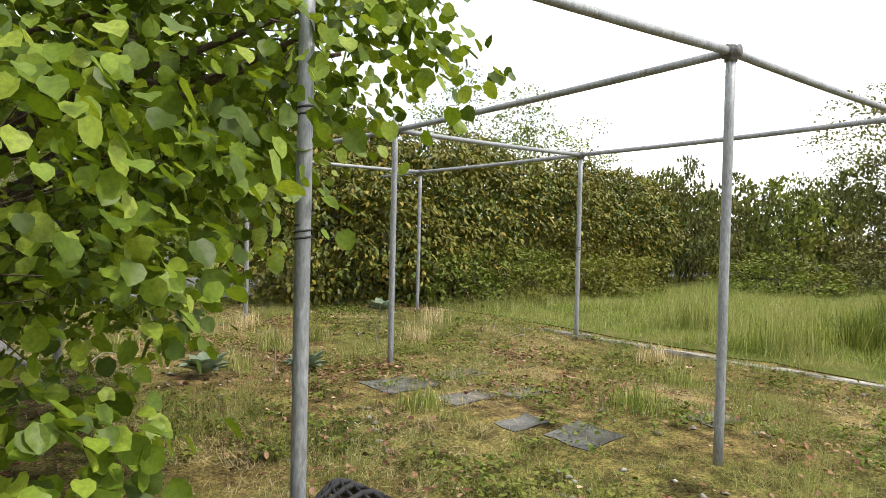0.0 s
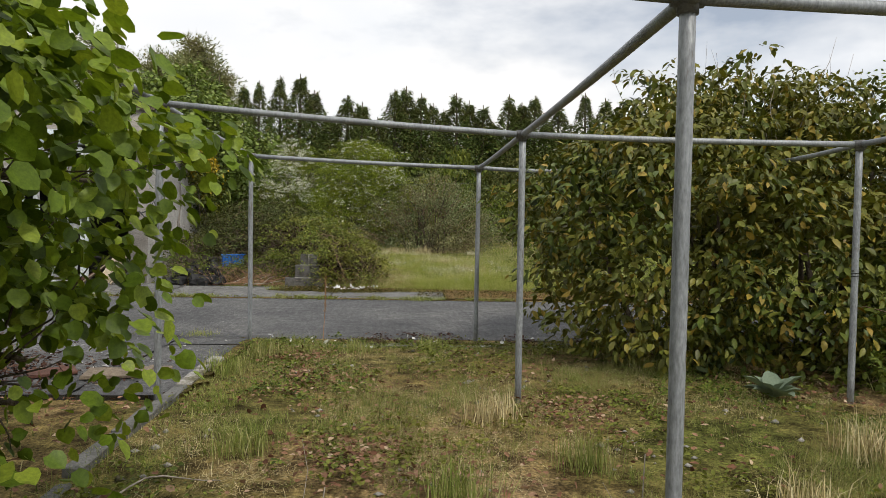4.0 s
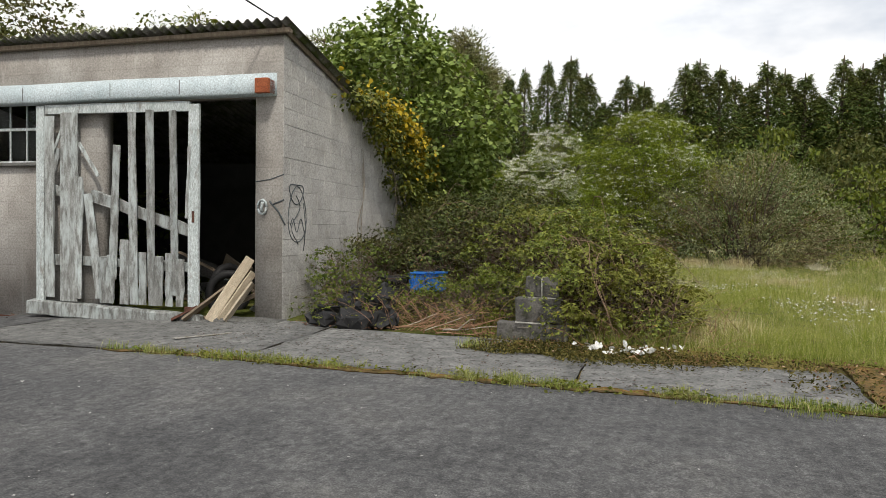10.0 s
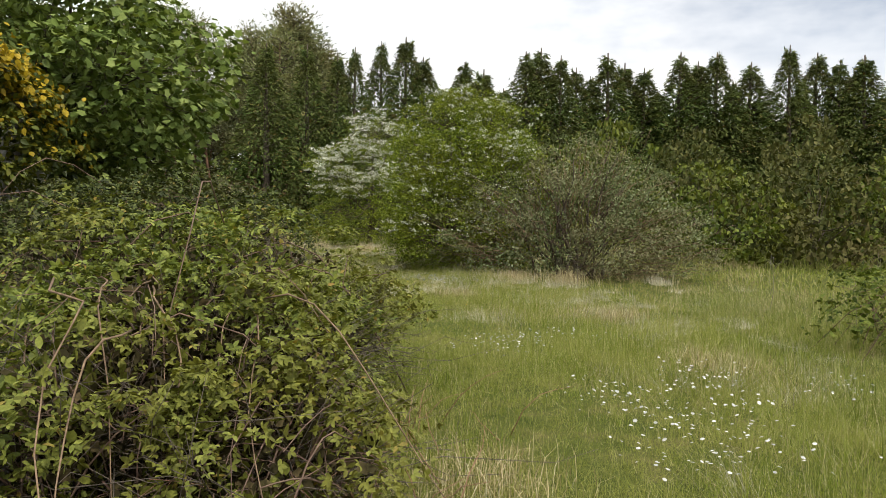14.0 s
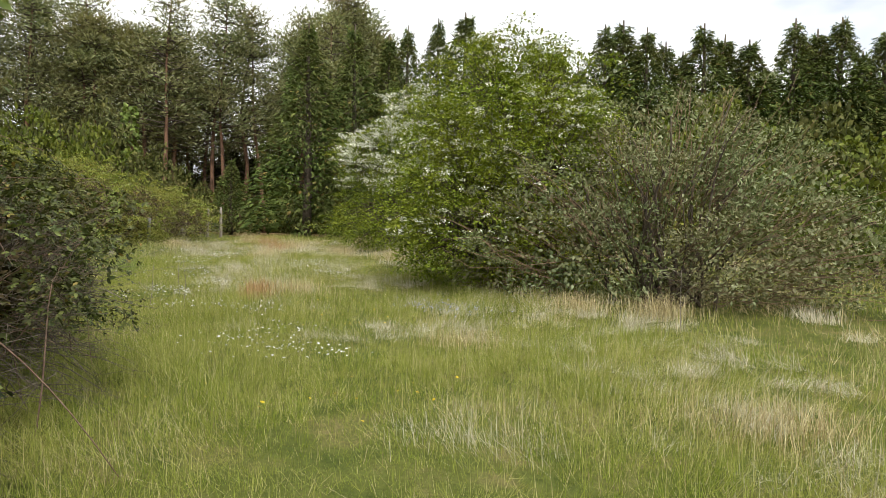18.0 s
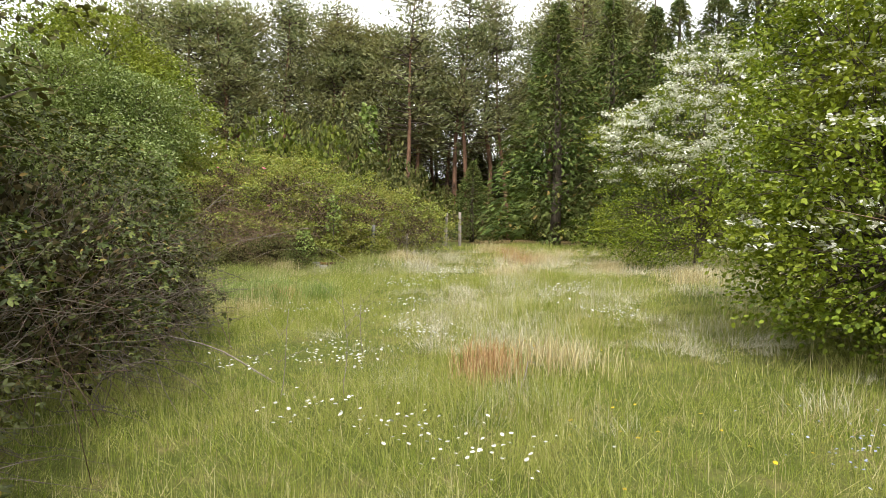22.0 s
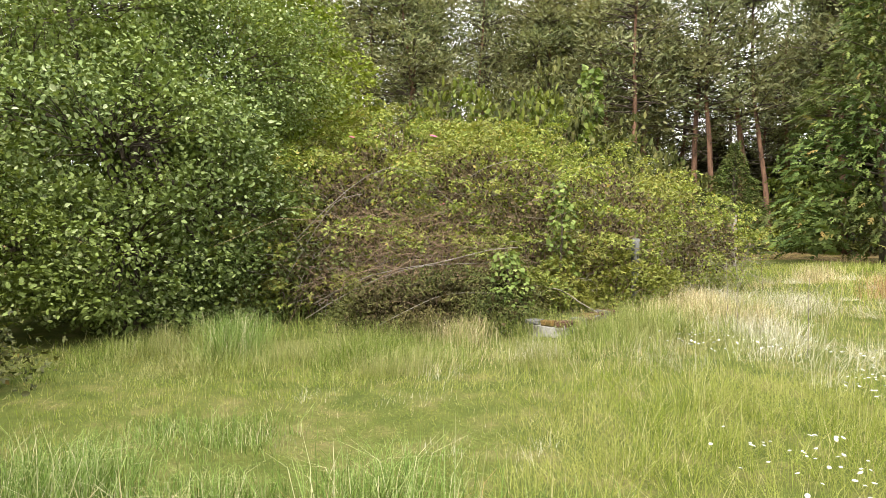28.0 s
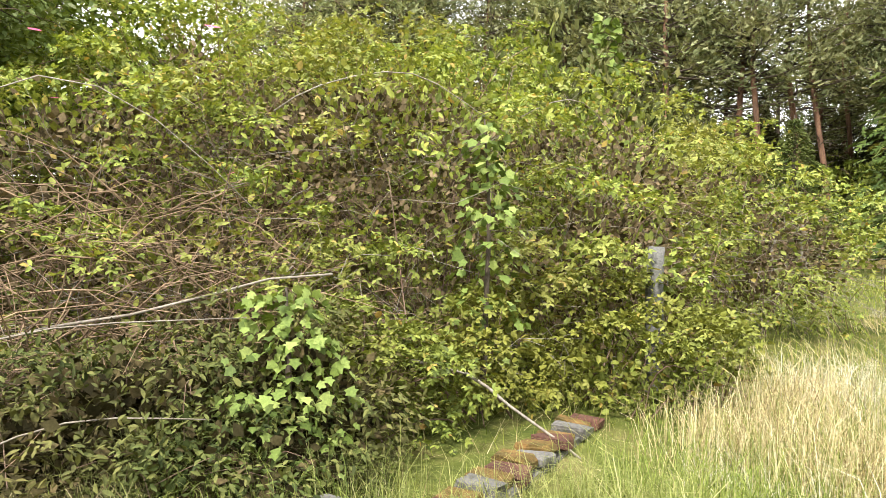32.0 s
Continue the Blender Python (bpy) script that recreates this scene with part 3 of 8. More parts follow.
def tube_geo(geo, pts, radii, sides=6):
    """A tapered tube along a line of points."""
    p = np.asarray(pts, dtype=float)
    n = len(p)
    r = np.full(n, radii) if np.isscalar(radii) else np.asarray(radii, dtype=float)
    d = np.gradient(p, axis=0)
    d /= np.linalg.norm(d, axis=1)[:, None] + 1e-9
    ref = np.array([0.0, 0.0, 1.0]) if abs(d[:, 2]).mean() < 0.8 else np.array([1.0, 0.0, 0.0])
    a = np.cross(d, ref)
    a /= np.linalg.norm(a, axis=1)[:, None] + 1e-9
    b = np.cross(d, a)
    an = np.arange(sides) * 2 * np.pi / sides
    v = p[:, None, :] + r[:, None, None] * (np.cos(an)[None, :, None] * a[:, None, :] + np.sin(an)[None, :, None] * b[:, None, :])
    i = np.arange(n - 1)[:, None] * sides
    j = np.arange(sides)[None, :]
    k = (j + 1) % sides
    quads = np.stack([i + j, i + k, i + sides + k, i + sides + j], -1).reshape(-1, 4)
    caps = []
    for o, flip in ((0, 1), ((n - 1) * sides, 0)):
        for s in range(1, sides - 1):
            caps.append((o, o + s + 1, o + s) if flip else (o, o + s, o + s + 1))
    geo.add(v.reshape(-1, 3), caps, quads)
    return geo


def bent(rng, a, b, n=5, wob=0.08, sag=0.0):
    """A gently crooked line from a to b."""
    a, b = np.asarray(a, float), np.asarray(b, float)
    s = np.linspace(0, 1, n)[:, None]
    ln = np.linalg.norm(b - a)
    ph, am = rng.uniform(0, 6.28, (2, 3)), rng.normal(0, wob * ln, (2, 3))
    p = a + (b - a) * s + np.sin(np.pi * s) * (am[0] * np.sin(3.0 * s + ph[0]) + 0.5 * am[1] * np.sin(8.0 * s + ph[1]))
    p[:, 2] += sag * ln * np.sin(np.pi * s[:, 0])
    return p


DIAMOND = (np.array([(0, 0, 0), (0.36, 0.45, 0.10), (0, 1, 0), (-0.36, 0.45, 0.10)], float), [(0, 1, 2), (0, 2, 3)])
OVAL = (np.array([(0, 0, 0), (0.30, 0.18, 0.07), (0.43, 0.48, 0.10), (0.24, 0.80, 0.04), (0, 1.02, -0.07), (-0.24, 0.80, 0.04), (-0.43, 0.48, 0.10), (-0.30, 0.18, 0.07), (0, 0.5, 0.0)], float),
        [(8, 0, 1), (8, 1, 2), (8, 2, 3), (8, 3, 4), (8, 4, 5), (8, 5, 6), (8, 6, 7), (8, 7, 0)])
HEART = (np.array([(0, 0.0, 0), (0.28, -0.02, 0.07), (0.50, 0.30, 0.10), (0.44, 0.64, 0.03), (0.22, 0.89, 0.0), (0, 1.02, -0.12), (-0.22, 0.89, 0.0), (-0.44, 0.64, 0.03), (-0.50, 0.30, 0.10), (-0.28, -0.02, 0.07), (0, 0.45, -0.05)], float),
         [(10, k, k + 1) for k in range(9)] + [(10, 9, 0)])
HEX = (np.array([(0, 0, 0), (0.29, 0.30, 0.08), (0.25, 0.68, 0.06), (0, 1, -0.06), (-0.25, 0.68, 0.06), (-0.29, 0.30, 0.08)], float), [(0, 1, 2), (0, 2, 3), (0, 3, 4), (0, 4, 5)])
BROAD = (np.array([(0, 0, 0), (0.20, 0.25, 0.05), (0.22, 0.62, 0.05), (0, 1, -0.12), (-0.22, 0.62, 0.05), (-0.20, 0.25, 0.05), (0, 0.45, 0.0)], float),
         [(6, 0, 1), (6, 1, 2), (6, 2, 3), (6, 3, 4), (6, 4, 5), (6, 5, 0)])
_LF = np.array([(0, 0.04, 0), (0.25, 0.30, 0.05), (0.21, 0.66, 0.04), (0, 0.92, -0.06), (-0.21, 0.66, 0.04), (-0.25, 0.30, 0.05)], float)
_T3 = [(0, 1, 2), (0, 2, 3), (0, 3, 4), (0, 4, 5)]
TRIO = (np.concatenate([_LF * (0.72, 0.74, 0.8) + (0, 0.28, 0)] + [np.stack([c * _LF[:, 0] * 0.62 + q * _LF[:, 1] * 0.66, 0.22 + 0.36 * _LF[:, 1] - q * 0.45 * _LF[:, 0], _LF[:, 2]], -1) for q, c in ((1, 0.8), (-1, 0.8))]),
        [tuple(i + 6 * q for i in f) for q in range(3) for f in _T3])
LANCE = (np.array([(0, 0, 0), (0.15, 0.28, 0.05), (0.17, 0.58, 0.05), (0, 1, -0.08), (-0.17, 0.58, 0.05), (-0.15, 0.28, 0.05), (0, 0.45, 0.0)], float),
         [(6, 0, 1), (6, 1, 2), (6, 2, 3), (6, 3, 4), (6, 4, 5), (6, 5, 0)])
SPRAY = (np.array([(0, 0, 0), (0, 0.35, 0.05), (0, 0.68, 0.03), (0, 1, -0.08), (0.26, 0.50, 0), (0.22, 0.78, 0), (0.11, 0.95, -0.05), (-0.26, 0.50, 0), (-0.22, 0.78, 0), (-0.11, 0.95, -0.05)], float),
         [(0, 4, 1), (1, 5, 2), (2, 6, 3), (0, 1, 7), (1, 2, 8), (2, 3, 9)])
LOBED = (np.array([(0, 0, 0), (0.42, 0.08, 0.04), (0.33, 0.32, 0.02), (0.55, 0.55, 0.05), (0.28, 0.66, 0.02), (0, 1, -0.10), (-0.28, 0.66, 0.02), (-0.55, 0.55, 0.05), (-0.33, 0.32, 0.02), (-0.42, 0.08, 0.04), (0, 0.42, 0)], float),
         [(10, 0, 1), (10, 1, 2), (10, 2, 3), (10, 3, 4), (10, 4, 5), (10, 5, 6), (10, 6, 7), (10, 7, 8), (10, 8, 9), (10, 9, 0)])


def unit(a):
    return a / (np.linalg.norm(a, axis=-1, keepdims=True) + 1e-9)


def leaves(geo, rng, pos, way, size, shape, up=0.8, tumble=0.6, face=None):
    """Lay a leaf of the given shape at every pos, pointing along way, its face turned roughly up."""
    n = len(pos)
    tv, tf = shape
    y = unit(way)
    nrm = np.array([0, 0, up]) + rng.normal(0, tumble, (n, 3)) + (0 if face is None else face)
    x = unit(np.cross(y, nrm))
    z = np.cross(x, y)
    size = np.broadcast_to(np.asarray(size, float), (n,))
    v = pos[:, None, :] + size[:, None, None] * (tv[None, :, 0:1] * x[:, None, :] + tv[None, :, 1:2] * y[:, None, :] + tv[None, :, 2:3] * z[:, None, :])
    f = np.asarray(tf)[None] + (np.arange(n) * len(tv))[:, None, None]
    geo.add(v.reshape(-1, 3), f.reshape(-1, 3))
    return geo


def clumps(rng, lobes, count, floor=-99.0, shell=0.72, rough=0.16):
    """Places of twig ends near the surface of a crown of ellipsoid lobes (cx, cy, cz, rx, ry, rz), with the outward way."""
    lb = np.asarray(lobes, float)
    area = (lb[:, 3] * lb[:, 4] * lb[:, 5]) ** (2 / 3)
    pos, way = np.zeros((0, 3)), np.zeros((0, 3))
    for _ in range(6):
        k = rng.choice(len(lb), count, p=area / area.sum())
        d = unit(rng.normal(0, 1, (count, 3)))
        bump = 1 + rough * (np.sin(d[:, 0] * 5 + k) * np.cos(d[:, 1] * 6 + 2 * k) + np.sin(d[:, 2] * 7 + k) * 0.7)
        rad = (shell + (1 - shell) * rng.random(count) ** 0.6 + rng.normal(0, 0.04, count)) * bump
        p = lb[k, :3] + lb[k, 3:] * d * rad[:, None]
        keep = p[:, 2] > floor
        for i, c in enumerate(lb):
            q = np.linalg.norm((p - c[:3]) / c[3:], axis=1)
            keep &= (q > shell * 0.9) | (k == i)
        pos = np.concatenate([pos, p[keep]])
        way = np.concatenate([way, unit(d / lb[k, 3:])[keep]])
        if len(pos) >= count:
            break
    return pos[:count], way[:count]


def crown(rng, lobes, n_clumps, per, leaf, shape, spread, droop=0.2, floor=-99.0, shell=0.72, rough=0.16, up=0.6, tumble=0.4, inner=0.7, bough=46):
    """Leaves on domed boughs that sit on a lobed crown, with shade between the boughs; returns the mesh data and the bough centres."""
    bough = int(bough * 1.25)
    nb = max(16, n_clumps * per // bough)
    c, w = clumps(rng, lobes, nb, floor, max(shell, 0.8), rough)
    k = np.repeat(np.arange(len(c)), bough)
    rb = (spread * 2.7 * rng.uniform(0.5, 1.6, len(c)))[k]
    o = unit(rng.normal(0, 0.75, (len(k), 3)) + w[k] * 0.5 + np.array([0, 0, 0.55]))
    p = c[k] + o * (rb * (0.55 + 0.5 * rng.random(len(k))))[:, None] * np.array([1, 1, 0.55])
    d = o * np.array([1, 1, 0.4]) + rng.normal(0, 0.45, (len(k), 3)) - np.array([0, 0, droop])
    g = Geo()
    ok = p[:, 2] > floor
    leaves(g, rng, p[ok], d[ok], leaf * rng.uniform(0.6, 1.3, ok.sum()), shape, up, tumble, o[ok] * 0.6)
    # older leaves in the shade inside
    ci, wi = clumps(rng, [(q[0], q[1], q[2], q[3] * inner, q[4] * inner, q[5] * inner) for q in lobes], max(80, n_clumps // 3), floor, 0.7, 0.05)
    k = np.repeat(np.arange(len(ci)), 8)
    p = ci[k] + rng.normal(0, spread * 1.3, (len(k), 3))
    ok = p[:, 2] > floor
    leaves(g, rng, p[ok], (wi[k] + rng.normal(0, 0.6, (len(k), 3)))[ok], leaf * 1.2, HEX, 0.3, 0.9)
    return g, c


def woody(rng, base, height, r0, lobes, limbs=1, twigs=None, twig_r=0.006, sides=8):
    """A trunk, a list of limbs to the lobes, and thin twigs to some tufts."""
    tr, br, tw = Geo(), [], Geo()
    top = np.array([base[0] + rng.normal(0, 0.15), base[1] + rng.normal(0, 0.15), base[2] + height])
    line = bent(rng, base, top, 8, 0.02)
    tube_geo(tr, line, np.linspace(r0, r0 * 0.25, 8) * np.array([1.25] + [1.0] * 7), sides)
    for lb in lobes:
        c = np.array(lb[:3])
        for _ in range(limbs):
            s = rng.uniform(0.25, 0.8)
            st = line[int(s * 7)]
            en = c + rng.normal(0, 0.35, 3) * np.array(lb[3:])
            br.append(tube_geo(Geo(), bent(rng, st, en, 5, 0.06), np.linspace(r0 * 0.45, r0 * 0.1, 5), 5))
    if twigs is not None:
        lc = np.array([lb[:3] for lb in lobes])
        for t in twigs:
            i = np.argmin(np.linalg.norm(lc - t, axis=1))
            st = lc[i] + (t - lc[i]) * rng.uniform(0.1, 0.4)
            tube_geo(tw, bent(rng, st, t, 4, 0.08), np.linspace(twig_r * 2, twig_r * 0.6, 4), 3)
    return tr, br, tw


# ---- the lie of the land ----
GY = [-400, 0, 3, 8, 12, 15, 18.5, 20, 25, 31, 37, 40, 45, 54, 62, 100, 500]
GZ = [0.0, 0.03, 0.13, 0.18, 0.17, 0.19, 0.25, 0.32, 0.42, 0.50, 0.68, 0.84, 0.95, 1.2, 1.3, 1.5, 2.0]


def lie(x, y):
    """Height of the ground."""
    x, y = np.asarray(x, float), np.asarray(y, float)
    z = np.interp(y, GY, GZ)
    side = np.clip((y - 13) / 5, 0, 1) * np.clip((26 - y) / 5, 0, 1)
    z = z + 0.025 * np.clip(x + 2.6, -9, 0) * side
    wild = np.clip((y - 19) / 3, 0, 1) + np.clip((9 - y) / 2, 0, 1)
    return z + wild * (0.025 * np.sin(x * 1.3 + 0.7 * y) + 0.02 * np.sin(0.9 * y - 1.7 * x))


def lz(x, y):
    return float(lie(x, y))


def axis_steps(lo, hi, step, far):
    out = [hi * 1.0]
    g = step
    while out[-1] < far:
        g *= 1.35
        out.append(out[-1] + g)
    inn = list(np.arange(lo, hi, step))
    neg = [lo * 1.0]
    g = step
    while neg[-1] > -far:
        g *= 1.35
        neg.append(neg[-1] - g)
    return np.array(neg[:0:-1] + inn + out)


gx, gy = axis_steps(-28, 28, 0.45, 900), axis_steps(-12, 66, 0.45, 900)
GX, GYY = np.meshgrid(gx, gy)
gv = np.stack([GX, GYY, lie(GX, GYY)], -1).reshape(-1, 3)
gi = (np.arange(len(gy) - 1)[:, None] * len(gx) + np.arange(len(gx) - 1)[None, :]).reshape(-1)
solid("ground", Geo().add(gv, None, np.stack([gi, gi + 1, gi + len(gx) + 1, gi + len(gx)], -1)), M_EARTH, "rough earth ground under grass and weeds", "ground", kind="structure", smooth=True)


def sheet(geo, x0, x1, y0, y1, up, thick, step=0.5, edge=0.0, seed=0, wave=0.0):
    """A slab that follows the ground, up above it, with worn edges and real sides."""
    r = np.random.default_rng(seed)
    nx, ny = max(2, int((x1 - x0) / step) + 1), max(2, int((y1 - y0) / step) + 1)
    X, Y = np.meshgrid(np.linspace(x0, x1, nx), np.linspace(y0, y1, ny))
    if edge:
        wx, wy = X[0].copy(), Y[:, 0].copy()
        Y[0] += wave * (np.sin(wx * 2.3) + 0.6 * np.sin(wx * 5.1 + 1))
        Y[-1] += wave * (np.sin(wx * 2.9 + 2) + 0.6 * np.sin(wx * 6.3))
        X[:, 0] += r.normal(0, edge, ny)
        X[:, -1] += r.normal(0, edge, ny)
        Y[0] += r.normal(0, edge, nx)
        Y[-1] += r.normal(0, edge, nx)
    Z = lie(X, Y) + up
    v = np.stack([X, Y, Z], -1).reshape(-1, 3)
    i = (np.arange(ny - 1)[:, None] * nx + np.arange(nx - 1)[None, :]).reshape(-1)
    q = np.stack([i, i + 1, i + nx + 1, i + nx], -1)
    rim = np.concatenate([np.arange(nx), np.arange(1, ny) * nx + nx - 1, (ny - 1) * nx + np.arange(nx - 2, -1, -1), np.arange(ny - 2, 0, -1) * nx])
    low = v[rim] - np.array([0, 0, thick])
    m = len(rim)
    k = np.arange(m)
    sq = np.stack([rim[k], nx * ny + k, nx * ny + (k + 1) % m, rim[(k + 1) % m]], -1)[:, ::-1]
    geo.add(np.concatenate([v, low]), None, np.concatenate([q, sq]))
    return geo


road = tagged(new("road"), "cracked grey concrete and tarmac yard road", "road", kind="structure")
for k, (x0, x1) in enumerate(((-60, -22), (-21.97, -10.5), (-10.48, 14), (14.03, 60))):
    part("road_bay", sheet(Geo(), x0, x1, 12.13, 16.76, 0.028, 0.2, 0.35 if abs(x0) < 15 else 1.0, 0.012, k), M_ASPHALT, road)
yard = tagged(new("pavement"), "old concrete slab with leaf litter beside the road", "pavement", kind="structure")
for k, (x0, x1, y0, y1) in enumerate(((-3.2, 0.245, 8.95, 12.08), (0.26, 1.06, 8.95, 11.5), (0.265, 1.06, 11.53, 12.08), (-7.4, -3.24, 8.95, 12.08), (-14, -7.44, 8.95, 12.08))):
    part("slab", sheet(Geo(), x0, x1, y0, y1, 0.045, 0.2, 0.18, 0.012, 20 + k, 0.01), M_ASPHALT, yard)
apron = tagged(new("apron"), "pale concrete apron in front of the shed", "pavement", kind="structure")
for k, (x0, x1) in enumerate(((-11.5, -6.2), (-6.17, -1.8), (-1.77, 1.6), (1.64, 3.95))):
    part("slab", sheet(Geo(), x0, x1, 16.83, 19.15 if x0 < -2 else (18.85 if x0 < 1.6 else 18.3), 0.03, 0.2, 0.25, 0.02, 40 + k), M_APRON if x0 > -6.2 else M_ASPHALT, apron)

turf = sheet(Geo(), -24.0, 26.0, 18.9, 60.0, 0.012, 0.05, 0.3, 0.08, 11, 0.08)
solid("meadow_turf", turf, M_TURF, "mossy yellow-green turf under the meadow grass", "turf", kind="structure", smooth=True)
turf = sheet(Geo(), 7.65, 40.0, -8.0, 11.5, 0.012, 0.05, 0.4, 0.05, 12, 0.05)
solid("side_turf", turf, M_TURF, "rough turf under the long grass", "turf", kind="structure", smooth=True)

# ---- tube frame of the old fruit cage ----
XS, YS, TOP = (1.05, 4.02, 7.02), (2.2, 5.62, 8.93, 12.1), 2.48
cage = thing("tube_frame", 4.0, 7.0, 0.18, "bare frame of grey steel tubes, an old fruit cage", "frame")


def pipe(name, a, b, r, lean=0.0, seed=0):
    rr = np.random.default_rng(seed)
    o = np.array([4.0, 7.0, 0.18])
    a, b = np.array(a, float) - o, np.array(b, float) - o
    s = np.linspace(0, 1, 7)[:, None]
    p = a + (b - a) * s
    p[:, 2] -= 0.012 * np.sin(np.pi * s[:, 0]) if name == "rail" else 0
    return part(name, tube_geo(Geo(), p, r, 12), M_GALV, cage, smooth=True)


JOINT = {(i, j): (x, y, TOP) for i, x in enumerate(XS) for j, y in enumerate(YS)}
JOINT[0, 0], JOINT[1, 0], JOINT[2, 0] = (1.23, 2.25, 2.60), (3.97, 2.07, 2.62), (6.95, 1.98, 2.60)
JOINT[0, 1], JOINT[0, 2], JOINT[0, 3], JOINT[2, 1] = (1.08, 5.62, 2.70), (1.06, 8.75, 2.62), (1.11, 11.93, 2.54), (7.02, 5.62, 2.53)
JOINT[1, 1] = (3.97, 5.46, 2.48)
del JOINT[2, 3]
for (i, j), (x, y, top) in JOINT.items():
    pipe("post", (x + 0.012 * ((i + j) % 2), y, lz(x, y) - 0.15), (x, y, top + (0.16 if (i, j) == (1, 1) else 0.03)), 0.029)
    cl = Geo()
    o = np.array([x - 4.0, y - 7.0, top - 0.18])
    tube_geo(cl, [o + (0, 0, -0.06), o + (0, 0, 0.035)], 0.038, 12)
    tube_geo(cl, [o + (-0.055, 0, 0), o + (0.055, 0, 0)], 0.036, 12)
    tube_geo(cl, [o + (0, -0.055, 0), o + (0, 0.055, 0)], 0.036, 12)
    tube_geo(cl, [o + (0.03, 0.03, -0.02), o + (0.06, 0.06, -0.02)], 0.008, 6)
    part("clamp", cl, M_CLAMP, cage, "dull steel tube clamp")
    if (i, j) in ((0, 0), (2, 1), (2, 2)):
        for zz in (1.45, 1.9) if i == 0 else (1.3,):
            a = np.linspace(0, 2 * np.pi * 2.6, 22)
            part("wire_tie", tube_geo(Geo(), np.stack([x - 4.0 + 0.033 * np.cos(a), y - 7.0 + 0.033 * np.sin(a), zz - 0.18 + 0.004 * a], -1), 0.004, 4), M_CABLE, cage, "twisted black wire tie")
for (i, j), p0 in JOINT.items():
    for k in ((i + 1, j), (i, j + 1)):
        if k in JOINT:
            pipe("rail", p0, JOINT[k], 0.026)
pipe("rail", (XS[1], YS[3], TOP), (XS[1] + 1.2, YS[3], TOP - 0.02), 0.026)
pipe("rail", (7.02, 8.93, TOP), (7.02, 10.4, TOP - 0.03), 0.024)
for z0, x0, x1, y in ((2.28, 1.05, 4.02, 12.1), (2.2, 4.02, 7.2, 12.2)):
    s = np.linspace(0, 1, 12)
    part("wire", tube_geo(Geo(), np.stack([x0 - 4 + (x1 - x0) * s, np.full(12, y - 7.0), z0 - 0.18 - 0.05 * np.sin(np.pi * s)], -1), 0.0012, 4), M_CLAMP, cage, "thin slack straining wire")

# ---- rendered block shed ----
BA, BX, BY = 4.5, -2.62, 19.2
shed = thing("shed", BX, BY, 0.0, "derelict grey cement-rendered block shed with a lean-to roof", "building", rz=BA)
# in the shed's own axes x runs along the front (negative to the far end), y runs back
W, D, HF, HB, GW = 7.68, 6.2, 4.30, 3.10, -0.10  # GW: the gable face


def box_geo(geo, x0, x1, y0, y1, z0, z1, zb=None):
    """A straight-sided block; zb: the height of its back edge where the top slopes."""
    zb = z1 if zb is None else zb
    v = [(x0, y0, z0), (x1, y0, z0), (x1, y1, z0), (x0, y1, z0), (x0, y0, z1), (x1, y0, z1), (x1, y1, zb), (x0, y1, zb)]
    geo.add(v, None, [(3, 2, 1, 0), (4, 5, 6, 7), (0, 1, 5, 4), (1, 2, 6, 5), (2, 3, 7, 6), (3, 0, 4, 7)])
    return geo


def roof_at(y):
    return HF + (HB - HF) * y / D


# front wall round two windows and the doorway
U1, U2, WZ0, WZ1 = (5.82, 7.13), (4.16, 5.45), 2.53, 3.52
DO, DZ = (0.52, 3.05), 3.40
WX = [-W, -U1[1], -U1[0], -U2[1], -U2[0], -DO[1], -DO[0], GW - 0.004]
WZ = [-0.2, WZ0, DZ, WZ1, HF]
holes = {(1, 1), (1, 2), (3, 1), (3, 2), (5, 0), (5, 1)}
fw = Geo()
nwz = len(WZ)
wv = [(x, yy, zz) for yy in (0.0, 0.22) for x in WX for zz in WZ]
half = len(WX) * nwz
wq = []
for i in range(len(WX) - 1):
    for j in range(nwz - 1):
        if (i, j) in holes:
            continue
        c = [i * nwz + j, (i + 1) * nwz + j, (i + 1) * nwz + j + 1, i * nwz + j + 1]
        wq += [c, [k + half for k in reversed(c)]]
        for (di, dj), (p, q) in (((-1, 0), (3, 0)), ((1, 0), (1, 2)), ((0, -1), (0, 1)), ((0, 1), (2, 3))):
            n2 = (i + di, j + dj)
            if n2 in holes or not (0 <= n2[0] < len(WX) - 1 and 0 <= n2[1] < nwz - 1):
                wq.append([c[q], c[p], c[p] + half, c[q] + half])
fw.add(wv, None, wq)
part("front_wall", fw, M_RENDER, shed, "grey stained cement render")
# back wall coloured dark so the doorway and panes read as unlit
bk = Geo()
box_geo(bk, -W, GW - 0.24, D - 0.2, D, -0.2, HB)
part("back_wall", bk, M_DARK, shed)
lf = Geo()
box_geo(lf, -W, -W + 0.2, 0.222, D - 0.202, -0.2, roof_at(0.22), roof_at(D - 0.2))
part("end_wall", lf, M_RENDER, shed)
fl = Geo()
box_geo(fl, -W + 0.2, GW - 0.24, 0.1, D - 0.2, -0.1, 0.2)
part("shed_floor", fl, M_CONC, shed)
sw = Geo()
box_geo(sw, GW - 0.232, GW - 0.003, 0.222, D, -0.2, roof_at(0.22) - 0.01, roof_at(D) - 0.01)
side_wall = part("side_wall", sw, M_MORTAR, shed, "bare concrete block gable wall")
course, z, row = 0.228, 0.28, 0
rb = random.Random(5)
